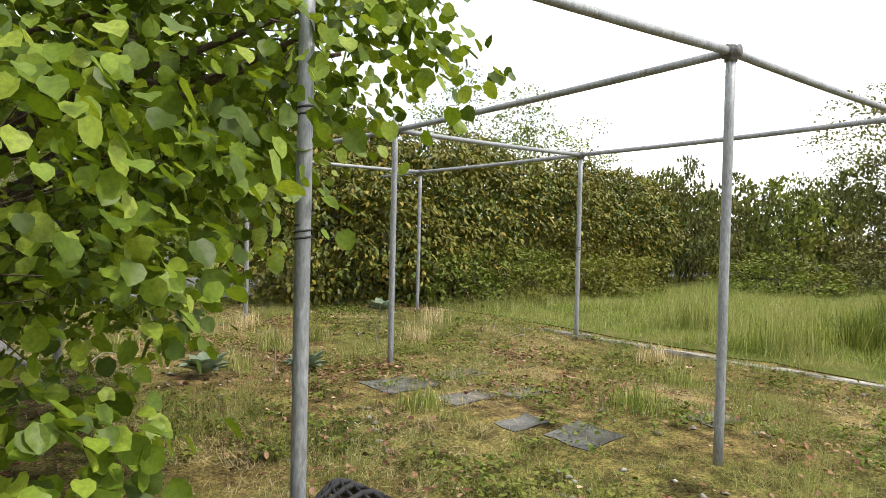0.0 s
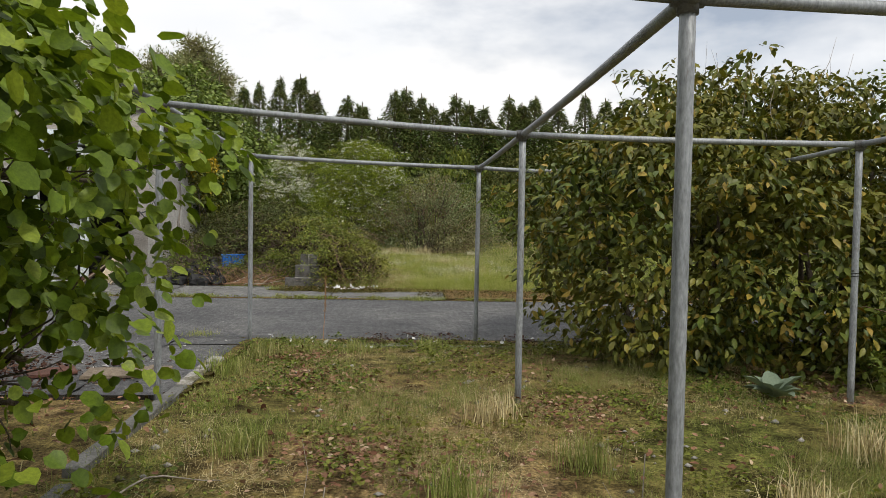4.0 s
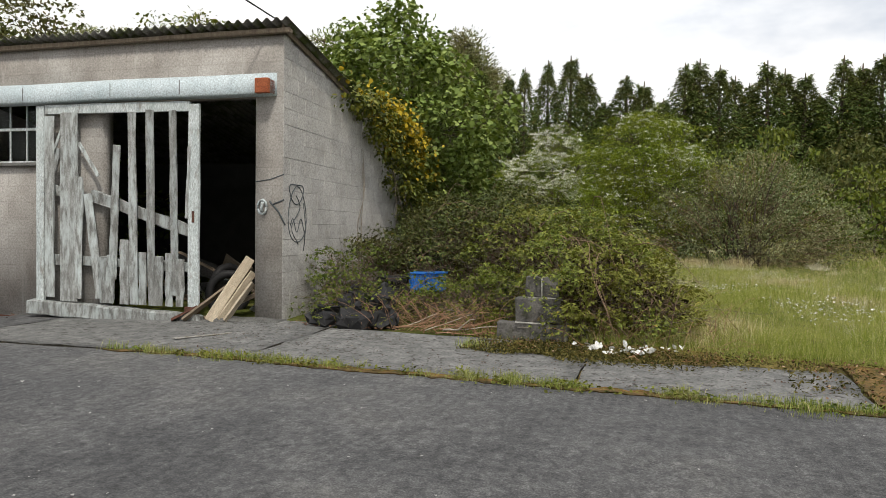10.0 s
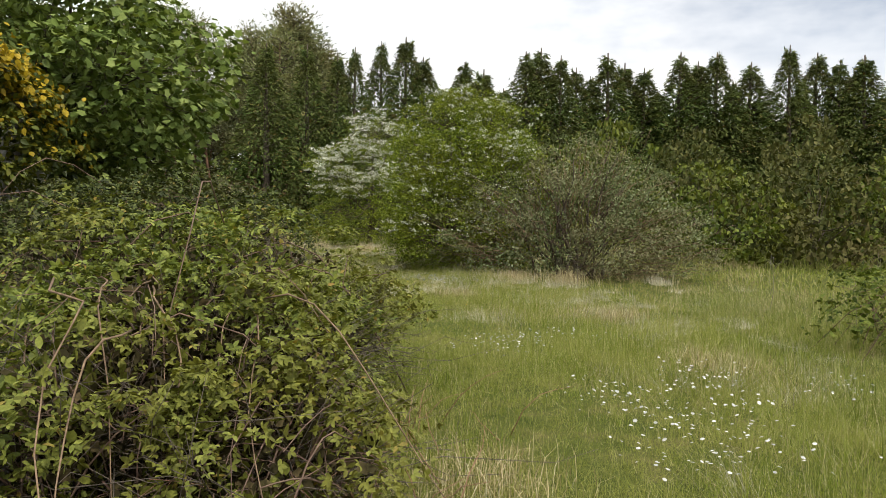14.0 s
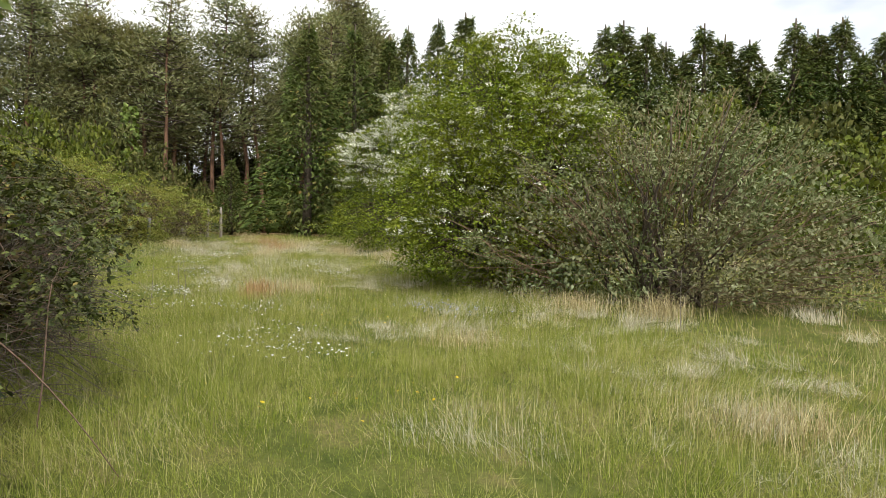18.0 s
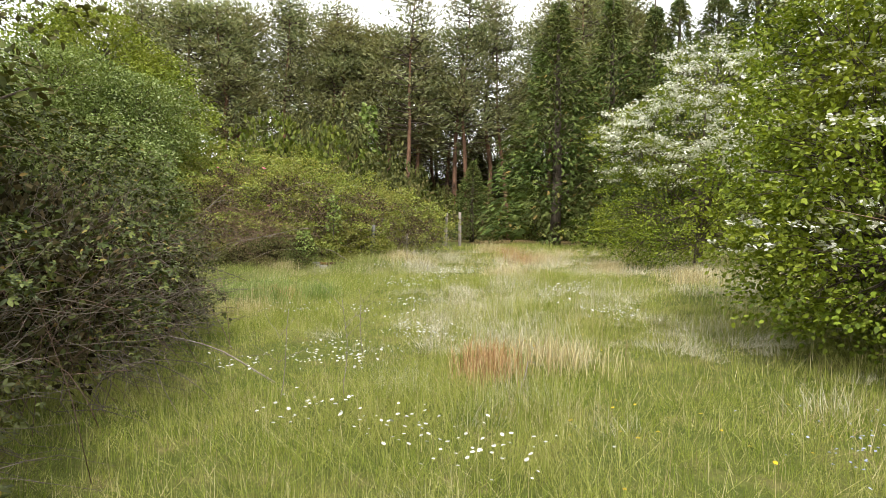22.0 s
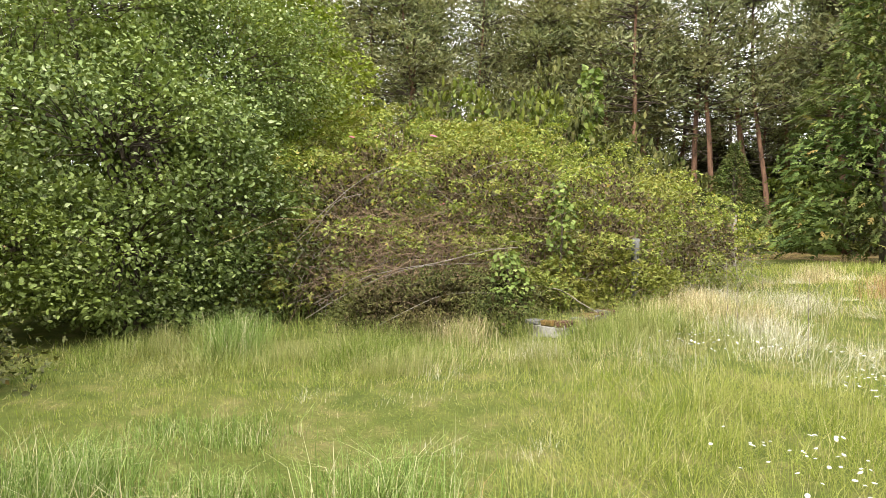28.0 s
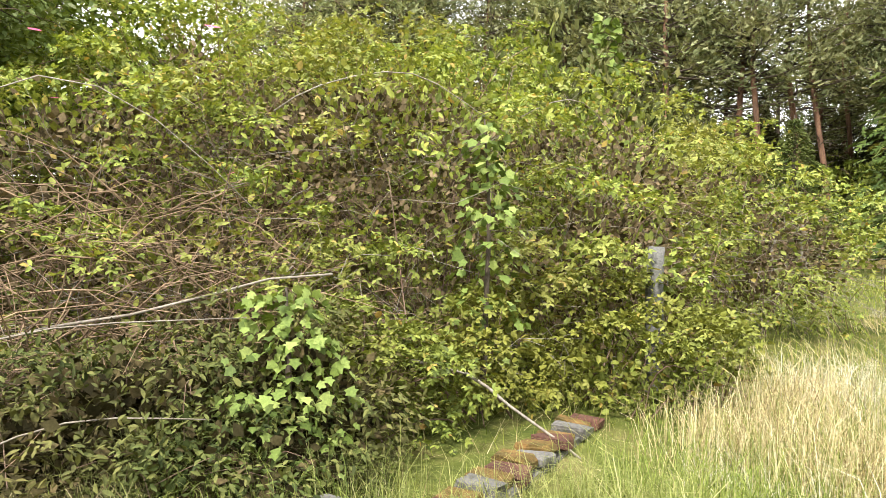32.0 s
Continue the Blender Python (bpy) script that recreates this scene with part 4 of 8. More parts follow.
while z < HF:
    y = -0.002 - (0.225 if row % 2 else 0)
    while y < D:
        y0, y1 = max(y, 0.0), min(y + 0.44, D - 0.01)
        zt = min(z + 0.223, roof_at(y0) - 0.02, roof_at(y1) - 0.02)
        if y1 - y0 > 0.06 and zt - z > 0.05:
            part("block", slab_bm((0.03, y1 - y0 - 0.005, zt - z), 0.003, (GW - 0.012 + rb.uniform(-0.003, 0.003), (y0 + y1) / 2, (z + zt) / 2)), M_BLOCK, side_wall)
        y += 0.45
    z += course
    row += 1
part("plinth", slab_bm((0.03, 2.4, 0.5), 0.006, (GW - 0.008, 1.2, 0.02)), M_RENDER, shed)
# corrugated roof
rx = np.arange(0, 1.02, 0.0165)
for k in range(8):
    x0 = -W - 0.16 + k * 0.985
    g = Geo()
    ys = np.array([-0.2, 0.8, 2.4, 4.4, D + 0.15])
    X, Y = np.meshgrid(x0 + rx, ys)
    Z = np.array([roof_at(v) for v in ys])[:, None] + 0.045 + 0.027 * np.sin((X) * 2 * np.pi / 0.146) + 0.006 * (k % 2)
    n1, n2 = X.shape
    up = np.stack([X, Y, Z], -1).reshape(-1, 3)
    i = (np.arange(n1 - 1)[:, None] * n2 + np.arange(n2 - 1)[None, :]).reshape(-1)
    q = np.stack([i, i + 1, i + n2 + 1, i + n2], -1)
    e = np.arange(n2 - 1)
    g.add(np.concatenate([up, up - (0, 0, 0.009)]), None, np.concatenate([q, (q + n1 * n2)[:, ::-1], np.stack([e, e + n1 * n2, e + 1 + n1 * n2, e + 1], -1)]))
    part("roof_sheet", g, M_ROOF, shed, "mossy corrugated cement roof sheet")
part("wall_plate", slab_bm((W + 0.05, 0.1, 0.06), 0.008, (-W / 2, -0.05, HF - 0.03), jitter=0.006, seed=3, cuts=6), M_WOOD, shed, "rotten dark timber under the eaves")
part("bargeboard", slab_bm((0.03, D + 0.3, 0.10), 0.006, (GW + 0.03, D / 2, (HF + HB) / 2 + 0.0), (math.degrees(math.atan2(HB - HF, D)), 0, 0)), M_WOOD, shed, "dark timber verge board")
# steel windows
for u0, u1 in (U1, U2):
    win = part("window", slab_bm((u1 - u0, 0.03, 0.03), 0.004, (-(u0 + u1) / 2, 0.06, WZ0 + 0.015)), M_WHITEP, shed, "white steel casement window of small panes")
    part("window_frame", slab_bm((u1 - u0, 0.03, 0.03), 0.004, (-(u0 + u1) / 2, 0.06, WZ1 - 0.015)), M_WHITEP, win)
    for k in range(5):
        x = -u0 - 0.015 - (u1 - u0 - 0.03) * k / 4
        part("glazing_bar", slab_bm((0.022, 0.03, WZ1 - WZ0 - 0.06), 0.004, (x, 0.062, (WZ0 + WZ1) / 2)), M_WHITEP, win)
    part("transom", slab_bm((u1 - u0 - 0.04, 0.032, 0.045), 0.004, (-(u0 + u1) / 2, 0.064, WZ0 + 0.52)), M_WHITEP, win)
    for k in range(4):
        for s in range(2):
            x = -u0 - 0.015 - (u1 - u0 - 0.03) * (k + 0.5) / 4
            za, zb = (WZ0 + 0.03, WZ0 + 0.5) if s == 0 else (WZ0 + 0.54, WZ1 - 0.03)
            if (k, s, u0) in ((1, 1, 4.16), (2, 0, 4.16)):
                continue
            pane = part("pane", slab_bm(((u1 - u0) / 4 - 0.025, 0.004, zb - za), 0, (x, 0.066, (za + zb) / 2)), M_GLASS, win)
    part("sill", slab_bm((u1 - u0 + 0.1, 0.1, 0.05), 0.008, (-(u0 + u1) / 2, -0.03, WZ0 - 0.03), jitter=0.004, seed=8), M_CONC if u0 < 5 else M_WOOD, win)
# door track cover
tc_g = Geo()
tx0, tx1 = -5.72, -0.2
tv = []
for x in (tx0, -4.2, -2.6, -1.2, tx1):
    for y, zz in ((0.0, 3.72), (-0.10, 3.70), (-0.20, 3.63), (-0.205, 3.42), (-0.19, 3.40), (-0.0, 3.40)):
        tv.append((x, y, zz + 0.008 * math.sin(x * 2)))
tq = [(c * 6 + r, (c + 1) * 6 + r, (c + 1) * 6 + r + 1, c * 6 + r + 1) for c in range(4) for r in range(5)]
tc_g.add(tv, [(0, 1, 2), (0, 2, 3), (0, 3, 4), (0, 4, 5), (24, 26, 25), (24, 27, 26), (24, 28, 27), (24, 29, 28)], tq)
track = part("track_cover", tc_g, M_RAIL, shed, "pale blue sheet-metal cover of the door track")
part("end_block", slab_bm((0.20, 0.20, 0.20), 0.008, (-0.30, -0.16, 3.50)), M_ORANGE, track, "red oxide timber end block")
for x in (-4.3, -2.75, -1.6):
    part("seam", slab_bm((0.012, 0.006, 0.2), 0.002, (x, -0.206, 3.53)), M_CLAMP, track)
# broken sliding door
DL, DR, DB, DT = -4.12, -1.33, 0.42, 3.36
door = part("sliding_door", slab_bm((0.14, 0.05, DT - DB), 0.006, (DL + 0.07, -0.12, (DT + DB) / 2), jitter=0.004, seed=1, cuts=5), M_WHITEP, shed, "broken white sliding door with missing planks")
part("stile", slab_bm((0.17, 0.05, DT - DB - 0.05), 0.006, (DR - 0.085, -0.12, (DT + DB) / 2 - 0.03), jitter=0.005, seed=2, cuts=5), M_WHITEP, door)
part("top_rail", slab_bm((DR - DL - 0.32, 0.05, 0.14), 0.006, ((DL + DR) / 2, -0.118, DT - 0.07), (0, 0.6, 0), 0.004, 3, 5), M_WHITEP, door)
part("brace", slab_bm((1.75, 0.045, 0.17), 0.01, (-2.35, -0.075, 1.78), (0, 17, 0), 0.012, 4, 6), M_OLDWOOD, door, "snapped grey diagonal brace")
part("brace", slab_bm((0.5, 0.045, 0.15), 0.01, (-3.72, -0.075, 2.08), (0, 14, 0), 0.012, 5, 3), M_OLDWOOD, door)
part("mid_rail", slab_bm((1.0, 0.045, 0.16), 0.01, (-3.4, -0.075, 1.05), (0, 1, 0), 0.012, 6, 4), M_OLDWOOD, door)
part("mid_rail", slab_bm((1.3, 0.045, 0.13), 0.01, (-2.1, -0.07, 1.02), (0, 2, 0), 0.012, 7, 4), M_OLDWOOD, door)
planks = [(-3.86, 0.16, 0.5, 3.20, 0), (-3.52, 0.30, 0.44, 3.25, 0), (-3.34, 0.13, 0.5, 2.3, 1), (-3.08, 0.14, 0.5, 2.05, -8), (-2.90, 0.16, 0.45, 1.12, -4), (-2.72, 0.12, 0.8, 2.75, 2),
          (-2.78, 0.13, 0.45, 1.15, 2), (-2.55, 0.15, 0.44, 1.38, 0), (-2.40, 0.13, 0.45, 3.22, -1), (-2.38, 0.12, 0.44, 1.1, 0), (-2.10, 0.12, 0.44, 3.24, -1), (-2.24, 0.12, 0.44, 1.2, 0), (-1.97, 0.15, 0.44, 1.15, 1),
          (-1.80, 0.12, 0.44, 1.2, 0), (-1.72, 0.11, 0.6, 3.22, -1), (-1.62, 0.12, 0.44, 1.12, 1)]
for k, (x, w, z0, z1, tilt) in enumerate(planks):
    part("plank", slab_bm((w, 0.022, z1 - z0), 0.005, (x, -0.155 + 0.012 * (k % 2), (z0 + z1) / 2), (0, tilt, 0), 0.008, 10 + k, 6), M_OLDWOOD, door)
for k, (x, z, ang, ln) in enumerate(((-3.70, 2.9, 25, 0.5), (-3.18, 2.55, -35, 0.6), (-3.75, 2.55, 15, 0.35), (-1.5, 2.2, 2, 1.0))):
    part("splinter", slab_bm((0.05, 0.018, ln), 0.004, (x, -0.14, z), (0, ang, 0), 0.01, 40 + k, 2), M_OLDWOOD, door)
part("lock_plate", slab_bm((0.04, 0.012, 0.16), 0.003, (DR - 0.08, -0.152, 1.72)), M_RUST, door)
part("guide_shoe", slab_bm((0.22, 0.06, 0.09), 0.006, (DR - 0.10, -0.13, 0.40)), M_RUST, door)
part("bottom_runner", slab_bm((2.95, 0.16, 0.22), 0.02, (-2.75, -0.15, 0.29), (0, 2.2, 0), 0.014, 8, 9), M_OLDWOOD, shed, "split grey timber bottom runner")
part("threshold", slab_bm((1.05, 0.3, 0.16), 0.02, (-0.55, -0.12, 0.24), (0, 0, 0), 0.012, 9, 5), M_CONC, shed)
part("wall_hook", tube_geo(tube_geo(Geo(), [(-5.88, 0, 1.94), (-5.88, -0.1, 1.93), (-5.88, -0.13, 1.98)], 0.014, 6), [(-5.88, -0.01, 1.82), (-5.88, -0.01, 2.02)], 0.03, 6), M_RUST, shed, "rusty iron wall hook")
lf2 = Geo()
a = np.linspace(0, 2 * np.pi, 10)
tube_geo(lf2, np.stack([-0.40 + 0.07 * np.cos(a), np.full(10, -0.03), 1.87 + 0.10 * np.sin(a)], -1), 0.018, 6)
tube_geo(lf2, [(-0.40, -0.0, 1.79), (-0.40, -0.06, 1.82), (-0.38, -0.06, 1.94)], 0.022, 6)
part("door_catch", lf2, M_ENAMEL, shed, "pale painted iron door catch")
# spray lines on the gable
sp = Geo()
gx_ = GW + 0.006
t = np.linspace(0, 2 * np.pi, 26)
tube_geo(sp, np.stack([np.full(26, gx_), 0.40 + 0.22 * np.cos(t), 2.10 + 0.14 * np.sin(t) + 0.04 * np.cos(2 * t)], -1), 0.009, 4)
t = np.linspace(0, 2 * np.pi, 30)
tube_geo(sp, np.stack([np.full(30, gx_), 0.43 + 0.28 * np.cos(t) * (1 - 0.2 * np.sin(t)), 1.78 + 0.40 * np.sin(t)], -1), 0.009, 4)
t = np.linspace(0, 1, 16)
tube_geo(sp, np.stack([np.full(16, gx_), 0.38 + 0.13 * np.sin(t * 7), 2.05 - 0.70 * t], -1), 0.009, 4)
tube_geo(sp, np.stack([np.full(16, gx_), 0.22 + 0.45 * t, 1.62 + 0.10 * np.sin(t * 11)], -1), 0.008, 4)
tube_geo(sp, [(gx_, 0.62, 1.95), (gx_, 0.70, 1.6), (gx_, 0.64, 1.25)], 0.008, 4)
part("spray_mark", sp, M_SPRAY, shed, "faded dark spray-paint scrawl")
sp = Geo()
tube_geo(sp, [(-0.52, -0.003, 2.22), (-0.3, -0.003, 2.25), (-0.08, -0.003, 2.32)], 0.008, 4)
tube_geo(sp, [(-0.30, -0.003, 1.95), (-0.16, -0.003, 1.8), (-0.06, -0.003, 1.62)], 0.012, 4)
tube_geo(sp, [(-0.26, -0.003, 1.9), (-0.08, -0.003, 1.97)], 0.012, 4)
part("spray_mark", sp, M_SPRAY, shed)
stem = Geo()
rs = np.random.default_rng(9)
for k in range(3):
    tube_geo(stem, bent(rs, (GW + 0.02, 2.75 + 0.1 * k, 0.6), (GW + 0.02, 2.95, 3.0), 12, 0.03), np.linspace(0.014, 0.004, 12), 4)
part("dead_creeper", stem, M_TWIG, shed, "dry creeper stem on the gable")

SHEDM = pose(BX, BY, 0, 0, 0, BA)


def at_shed(x, y, z):
    return SHEDM @ Vector((x, y, z))


def plank_thing(name, a, b, w, th, mat, label, category, seed, group="", spin=0.0):
    """A loose board from a to b."""
    a, b = Vector(a), Vector(b)
    d = b - a
    q = d.to_track_quat("Z", "X").to_matrix().to_4x4() @ pose(0, 0, 0, 0, 0, spin)
    bm = slab_bm((w, th, d.length), 0.004, jitter=0.005, seed=seed, cuts=4)
    me = bpy.data.meshes.new(name)
    bm.to_mesh(me)
    bm.free()
    me.materials.append(mat)
    ob = new(name, me)
    ob.matrix_basis = Matrix.Translation((a + b) / 2) @ q
    return tagged(ob, label, category, group)


for k, (ax, ay, bx, by, bz, w, mt) in enumerate(((-1.05, -0.30, -0.62, 0.05, 1.15, 0.14, M_PALEWOOD), (-0.92, -0.24, -0.58, 0.06, 0.95, 0.10, M_PALEWOOD), (-0.80, -0.30, -0.56, 0.02, 0.8, 0.11, M_PALEWOOD),
                                             (-1.45, -0.32, -0.70, 0.25, 1.0, 0.12, M_WOOD), (-1.65, -0.3, -0.78, 0.45, 0.85, 0.16, M_RUST), (-1.25, -0.1, -0.68, 0.55, 0.65, 0.1, M_WOOD))):
    pa = at_shed(ax, ay, 0.0)
    pa.z = max(lz(pa.x, pa.y) + 0.05, 0.2 if ay > -0.2 else 0)
    plank_thing("loose_board", pa, at_shed(bx, by, bz), w, 0.03, mt, "loose timber board leaning in the shed doorway", "board", 60 + k, "boards in the doorway", 20 * k)
rr = random.Random(3)
for k in range(14):
    x, y = rr.uniform(-3.4, -0.8), rr.uniform(0.6, 3.2)
    z = 0.22 + 0.03 * k % 0.5
    ln, an = rr.uniform(0.7, 1.6), rr.uniform(0, 360)
    p = at_shed(x, y, z)
    q = at_shed(min(-0.5, x + ln * math.cos(radians(an))), max(0.35, y + ln * math.sin(radians(an))), z + rr.uniform(0.0, 0.7))
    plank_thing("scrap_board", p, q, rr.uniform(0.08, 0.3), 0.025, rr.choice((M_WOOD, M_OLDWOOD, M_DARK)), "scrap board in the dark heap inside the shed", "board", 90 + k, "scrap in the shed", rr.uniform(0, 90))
for k, (x, y, r) in enumerate(((-1.5, 0.9, 0.28), (-1.75, 1.3, 0.26))):
    g = Geo()
    a = np.linspace(0, 2 * np.pi, 20)
    tube_geo(g, np.stack([r * np.cos(a), 0.12 * np.sin(a), r * np.sin(a)], -1), 0.07, 8)
    ob = solid("scrap_ring", g, M_BLACK, "black rubber ring among scrap in the shed", "scrap", "scrap in the shed", smooth=True)
    ob.matrix_basis = Matrix.Translation(at_shed(x, y, 0.55 + 0.1 * k)) @ pose(0, 0, 0, 20, 10, 30 + 40 * k)

# overhead cable
s = np.linspace(0, 1, 24)
cb = Geo()
for a, b, sag in (((-2.85, 19.3, 4.45), (-4.2, 8, 6.6), 0.2),):
    a, b = np.array(a), np.array(b)
    p = a + (b - a) * s[:, None]
    p[:, 2] -= sag * np.sin(np.pi * s)
    tube_geo(cb, p, 0.011, 5)
    
solid("overhead_cable", cb, M_CABLE, "thin black overhead cable tied to the shed", "cable")

# ---- concrete blocks, kerbs, yard clutter ----
stack = thing("block_stub", 0.42, 18.97, lz(0.42, 18.97) - 0.02, "stepped stub wall of mossy concrete blocks", "wall", rz=5)
for k, (x, z, w, h) in enumerate(((0.20, 0.125, 0.40, 0.24), (0.63, 0.125, 0.43, 0.24), (0.50, 0.40, 0.55, 0.285), (0.435, 0.675, 0.175, 0.235), (0.63, 0.675, 0.185, 0.235))):
    part("block", slab_bm((w, 0.22, h), 0.01, (x, 0, z), (0, 0, rb.uniform(-2, 2)), 0.008, 70 + k, 2), M_DBLOCK, stack)
for k, (x, z) in enumerate(((0.40, 0.252), (0.52, 0.549))):
    part("mortar_bed", slab_bm((0.36, 0.205, 0.02), 0.003, (x, 0, z), jitter=0.004, seed=k), M_LIME, stack, "pale mortar bed")
part("mortar_joint", slab_bm((0.02, 0.2, 0.23), 0.003, (0.53, 0, 0.675)), M_LIME, stack)
for k in range(2):
    part("block", slab_bm((0.22, 0.44, 0.215), 0.008, (0.95, 0.35 + 0.45 * k, 0.11), jitter=0.006, seed=80 + k), M_DBLOCK, stack)


def kerb_run(x0, y0, x1, y1, label, n, up=0.05, w=0.15, h=0.2, seed=0, mat=M_KERB):
    k_ob = thing("kerb_edging", (x0 + x1) / 2, (y0 + y1) / 2, lz((x0 + x1) / 2, (y0 + y1) / 2), label, "kerb")
    r = random.Random(seed)
    ln = math.hypot(x1 - x0, y1 - y0) / n
    an = math.degrees(math.atan2(y1 - y0, x1 - x0))
    for k in range(n):
        t = (k + 0.5) / n
        x, y = x0 + (x1 - x0) * t, y0 + (y1 - y0) * t
        part("kerb", slab_bm((ln - 0.012, w, h), 0.012, (x - (x0 + x1) / 2, y - (y0 + y1) / 2, lz(x, y) - k_ob.location.z + up - h / 2 + r.uniform(-0.015, 0.01)), (0, 0, an + r.uniform(-1.5, 1.5)), 0.007, seed * 50 + k, 2), mat, k_ob)
    return k_ob


kerb_run(1.07, 9.35, 1.07, 10.6, "chipped pale concrete edge of the slab", 2, 0.075, 0.13, 0.25, 1)
kerb_run(1.09, 7.2, 1.09, 9.3, "dark half-buried concrete edging along the slab", 3, 0.055, 0.12, 0.25, 5, M_CONC)
kerb_run(1.12, 4.9, 1.12, 7.1, "half-buried concrete edging in weeds", 3, 0.02, 0.1, 0.2, 2, M_CONC)
kerb_run(1.5, 11.72, 6.8, 11.95, "broken whitish concrete kerb along the road", 8, 0.022, 0.2, 0.22, 3, M_CONC)
kerb_run(7.55, 1.2, 7.2, 6.4, "concrete edging along the cage", 6, 0.035, 0.12, 0.25, 4)
for k, (x, y, w, d) in enumerate(((3.64, 4.81, 0.62, 0.5), (4.34, 4.85, 0.5, 0.35), (3.78, 4.12, 0.45, 0.3), (3.72, 2.88, 0.42, 0.4), (4.23, 3.93, 0.4, 0.3), (3.6, 3.35, 0.35, 0.25), (4.9, 2.6, 0.5, 0.3))):
    g = sheet(Geo(), x - w / 2, x + w / 2, y - d / 2, y + d / 2, 0.005, 0.08, 0.11, 0.012, 90 + k)
    solid("paving_slab", g, M_CONC, "sunken grey paving slab among thin grass", "paving slab", "slabs in the grass")
# raised joint weeds' soil
solid("moss_seam", sheet(Geo(), -3.4, 5.4, 16.73, 16.85, 0.036, 0.05, 0.1, 0.03, 5, 0.02), M_MOSS, "brown moss filling the joints of the road", "moss", kind="stuff")
solid("moss_verge", sheet(sheet(Geo(), 0.7, 2.9, 18.15, 18.9, 0.034, 0.06, 0.12, 0.015, 7, 0.05), 4.0, 14.0, 17.1, 18.6, 0.032, 0.06, 0.15, 0.015, 8, 0.06), M_MOSS, "rusty brown moss along the edge of the road", "moss", kind="stuff")


def crate(x, y, rz, w):
    c = thing("blue_crate", x, y, lz(x, y) + 0.26, "bright blue plastic container lying in weeds", "container", "blue containers", rz)
    part("body", slab_bm((w, 0.34, 0.30), 0.03, (0, 0, 0.15)), M_BLUE, c)
    part("rim", slab_bm((w + 0.03, 0.37, 0.03), 0.008, (0, 0, 0.30)), M_BLUE, c)
    for s in (-1, 0, 1):
        part("rib", slab_bm((0.03, 0.02, 0.26), 0.006, (s * w * 0.3, -0.175, 0.15)), M_BLUE, c)
    return c


crate(-1.36, 20.9, 8, 0.23)
crate(-1.10, 20.96, -12, 0.22)
for k, (x, y, r, h) in enumerate(((-1.95, 19.15, 0.17, 0.26), (-1.72, 20.15, 0.2, 0.3), (-2.05, 20.0, 0.18, 0.26), (-1.5, 20.3, 0.2, 0.24), (-2.2, 20.6, 0.24, 0.4), (-1.75, 20.8, 0.25, 0.5))):
    b = thing("black_pot", x, y, lz(x, y) + 0.02, "black plastic plant pot among weeds", "plant pot", "black pots", 20 * k)
    a = np.arange(16) * 2 * np.pi / 16
    g = Geo()
    prof = ((r * 0.72, 0.0), (r * 0.9, h * 0.8), (r, h * 0.86), (r * 1.04, h), (r * 0.95, h), (r * 0.85, h * 0.4), (r * 0.7, 0.03))
    v = [(pr * math.cos(t), pr * math.sin(t), pz) for pr, pz in prof for t in a]
    q = [(i * 16 + j, i * 16 + (j + 1) % 16, (i + 1) * 16 + (j + 1) % 16, (i + 1) * 16 + j) for i in range(6) for j in range(16)]
    g.add(v, [(0, j + 1, j) for j in range(1, 15)], q)
    part("pot", g, M_BLACK, b, smooth=True)
    part("rim", tube_geo(Geo(), [(r * 1.03 * math.cos(t), r * 1.03 * math.sin(t), h - 0.01) for t in np.linspace(0, 2 * np.pi, 17)], 0.012, 5), M_BLACK, b)
rs_ob = new("rusty_sheet", None)
rs_ob.matrix_basis = pose(-0.1, 21.6, lz(-0.1, 21.6) + 0.55, 62, 8, 20)
tagged(rs_ob, "rusty brown steel sheet propped in brambles", "metal sheet")
part("plate", slab_bm((0.75, 0.5, 0.012), 0.003, jitter=0.004, seed=4, cuts=3), M_RUST, rs_ob)
part("folded_edge", slab_bm((0.75, 0.03, 0.05), 0.004, (0, 0.25, 0.02)), M_RUST, rs_ob)
# dead branch heap on the apron and white scraps
rng = np.random.default_rng(21)
for k in range(14):
    x, y = rng.uniform(-1.0, -0.1), rng.uniform(18.75, 19.2)
    an, ln = rng.normal(0.4, 0.5), rng.uniform(0.5, 1.3)
    p = bent(rng, (x, y, lz(x, y) + 0.06), (x + ln * math.cos(an), y + ln * math.sin(an), lz(x, y) + rng.uniform(0.1, 0.35)), 6, 0.04)
    solid("dead_branch", tube_geo(Geo(), p, np.linspace(0.016 if k == 0 else 0.007, 0.003, 6), 5), M_DEADW if k < 4 else M_DRYSTEM, "bleached dead branch lying on the apron edge" if k < 4 else "reddish dry stem lying on the apron edge", "branch", "dead branches by the shed")
sc = Geo()
for k in range(66):
    x, y = rng.normal(1.95, 0.35), rng.normal(18.55, 0.12)
    if k > 36:
        x, y = rng.uniform(1.2, 6.5), rng.normal(11.75, 0.2)
    s = rng.uniform(0.03, 0.08) * (1.5 if k % 4 == 0 and k < 36 else 1.0)
    for q in range(4 if k < 36 else 2):
        leaves(sc, rng, np.array([[x, y, lz(x, y) + 0.05]]) + rng.normal(0, 0.02, (1, 3)), rng.normal(0, 1, (1, 3)) * (1, 1, 0.5), s, HEX, 0.8, 0.9)
solid("white_scraps", sc, M_WHITE, "torn white scraps scattered on the verge", "litter", kind="stuff")
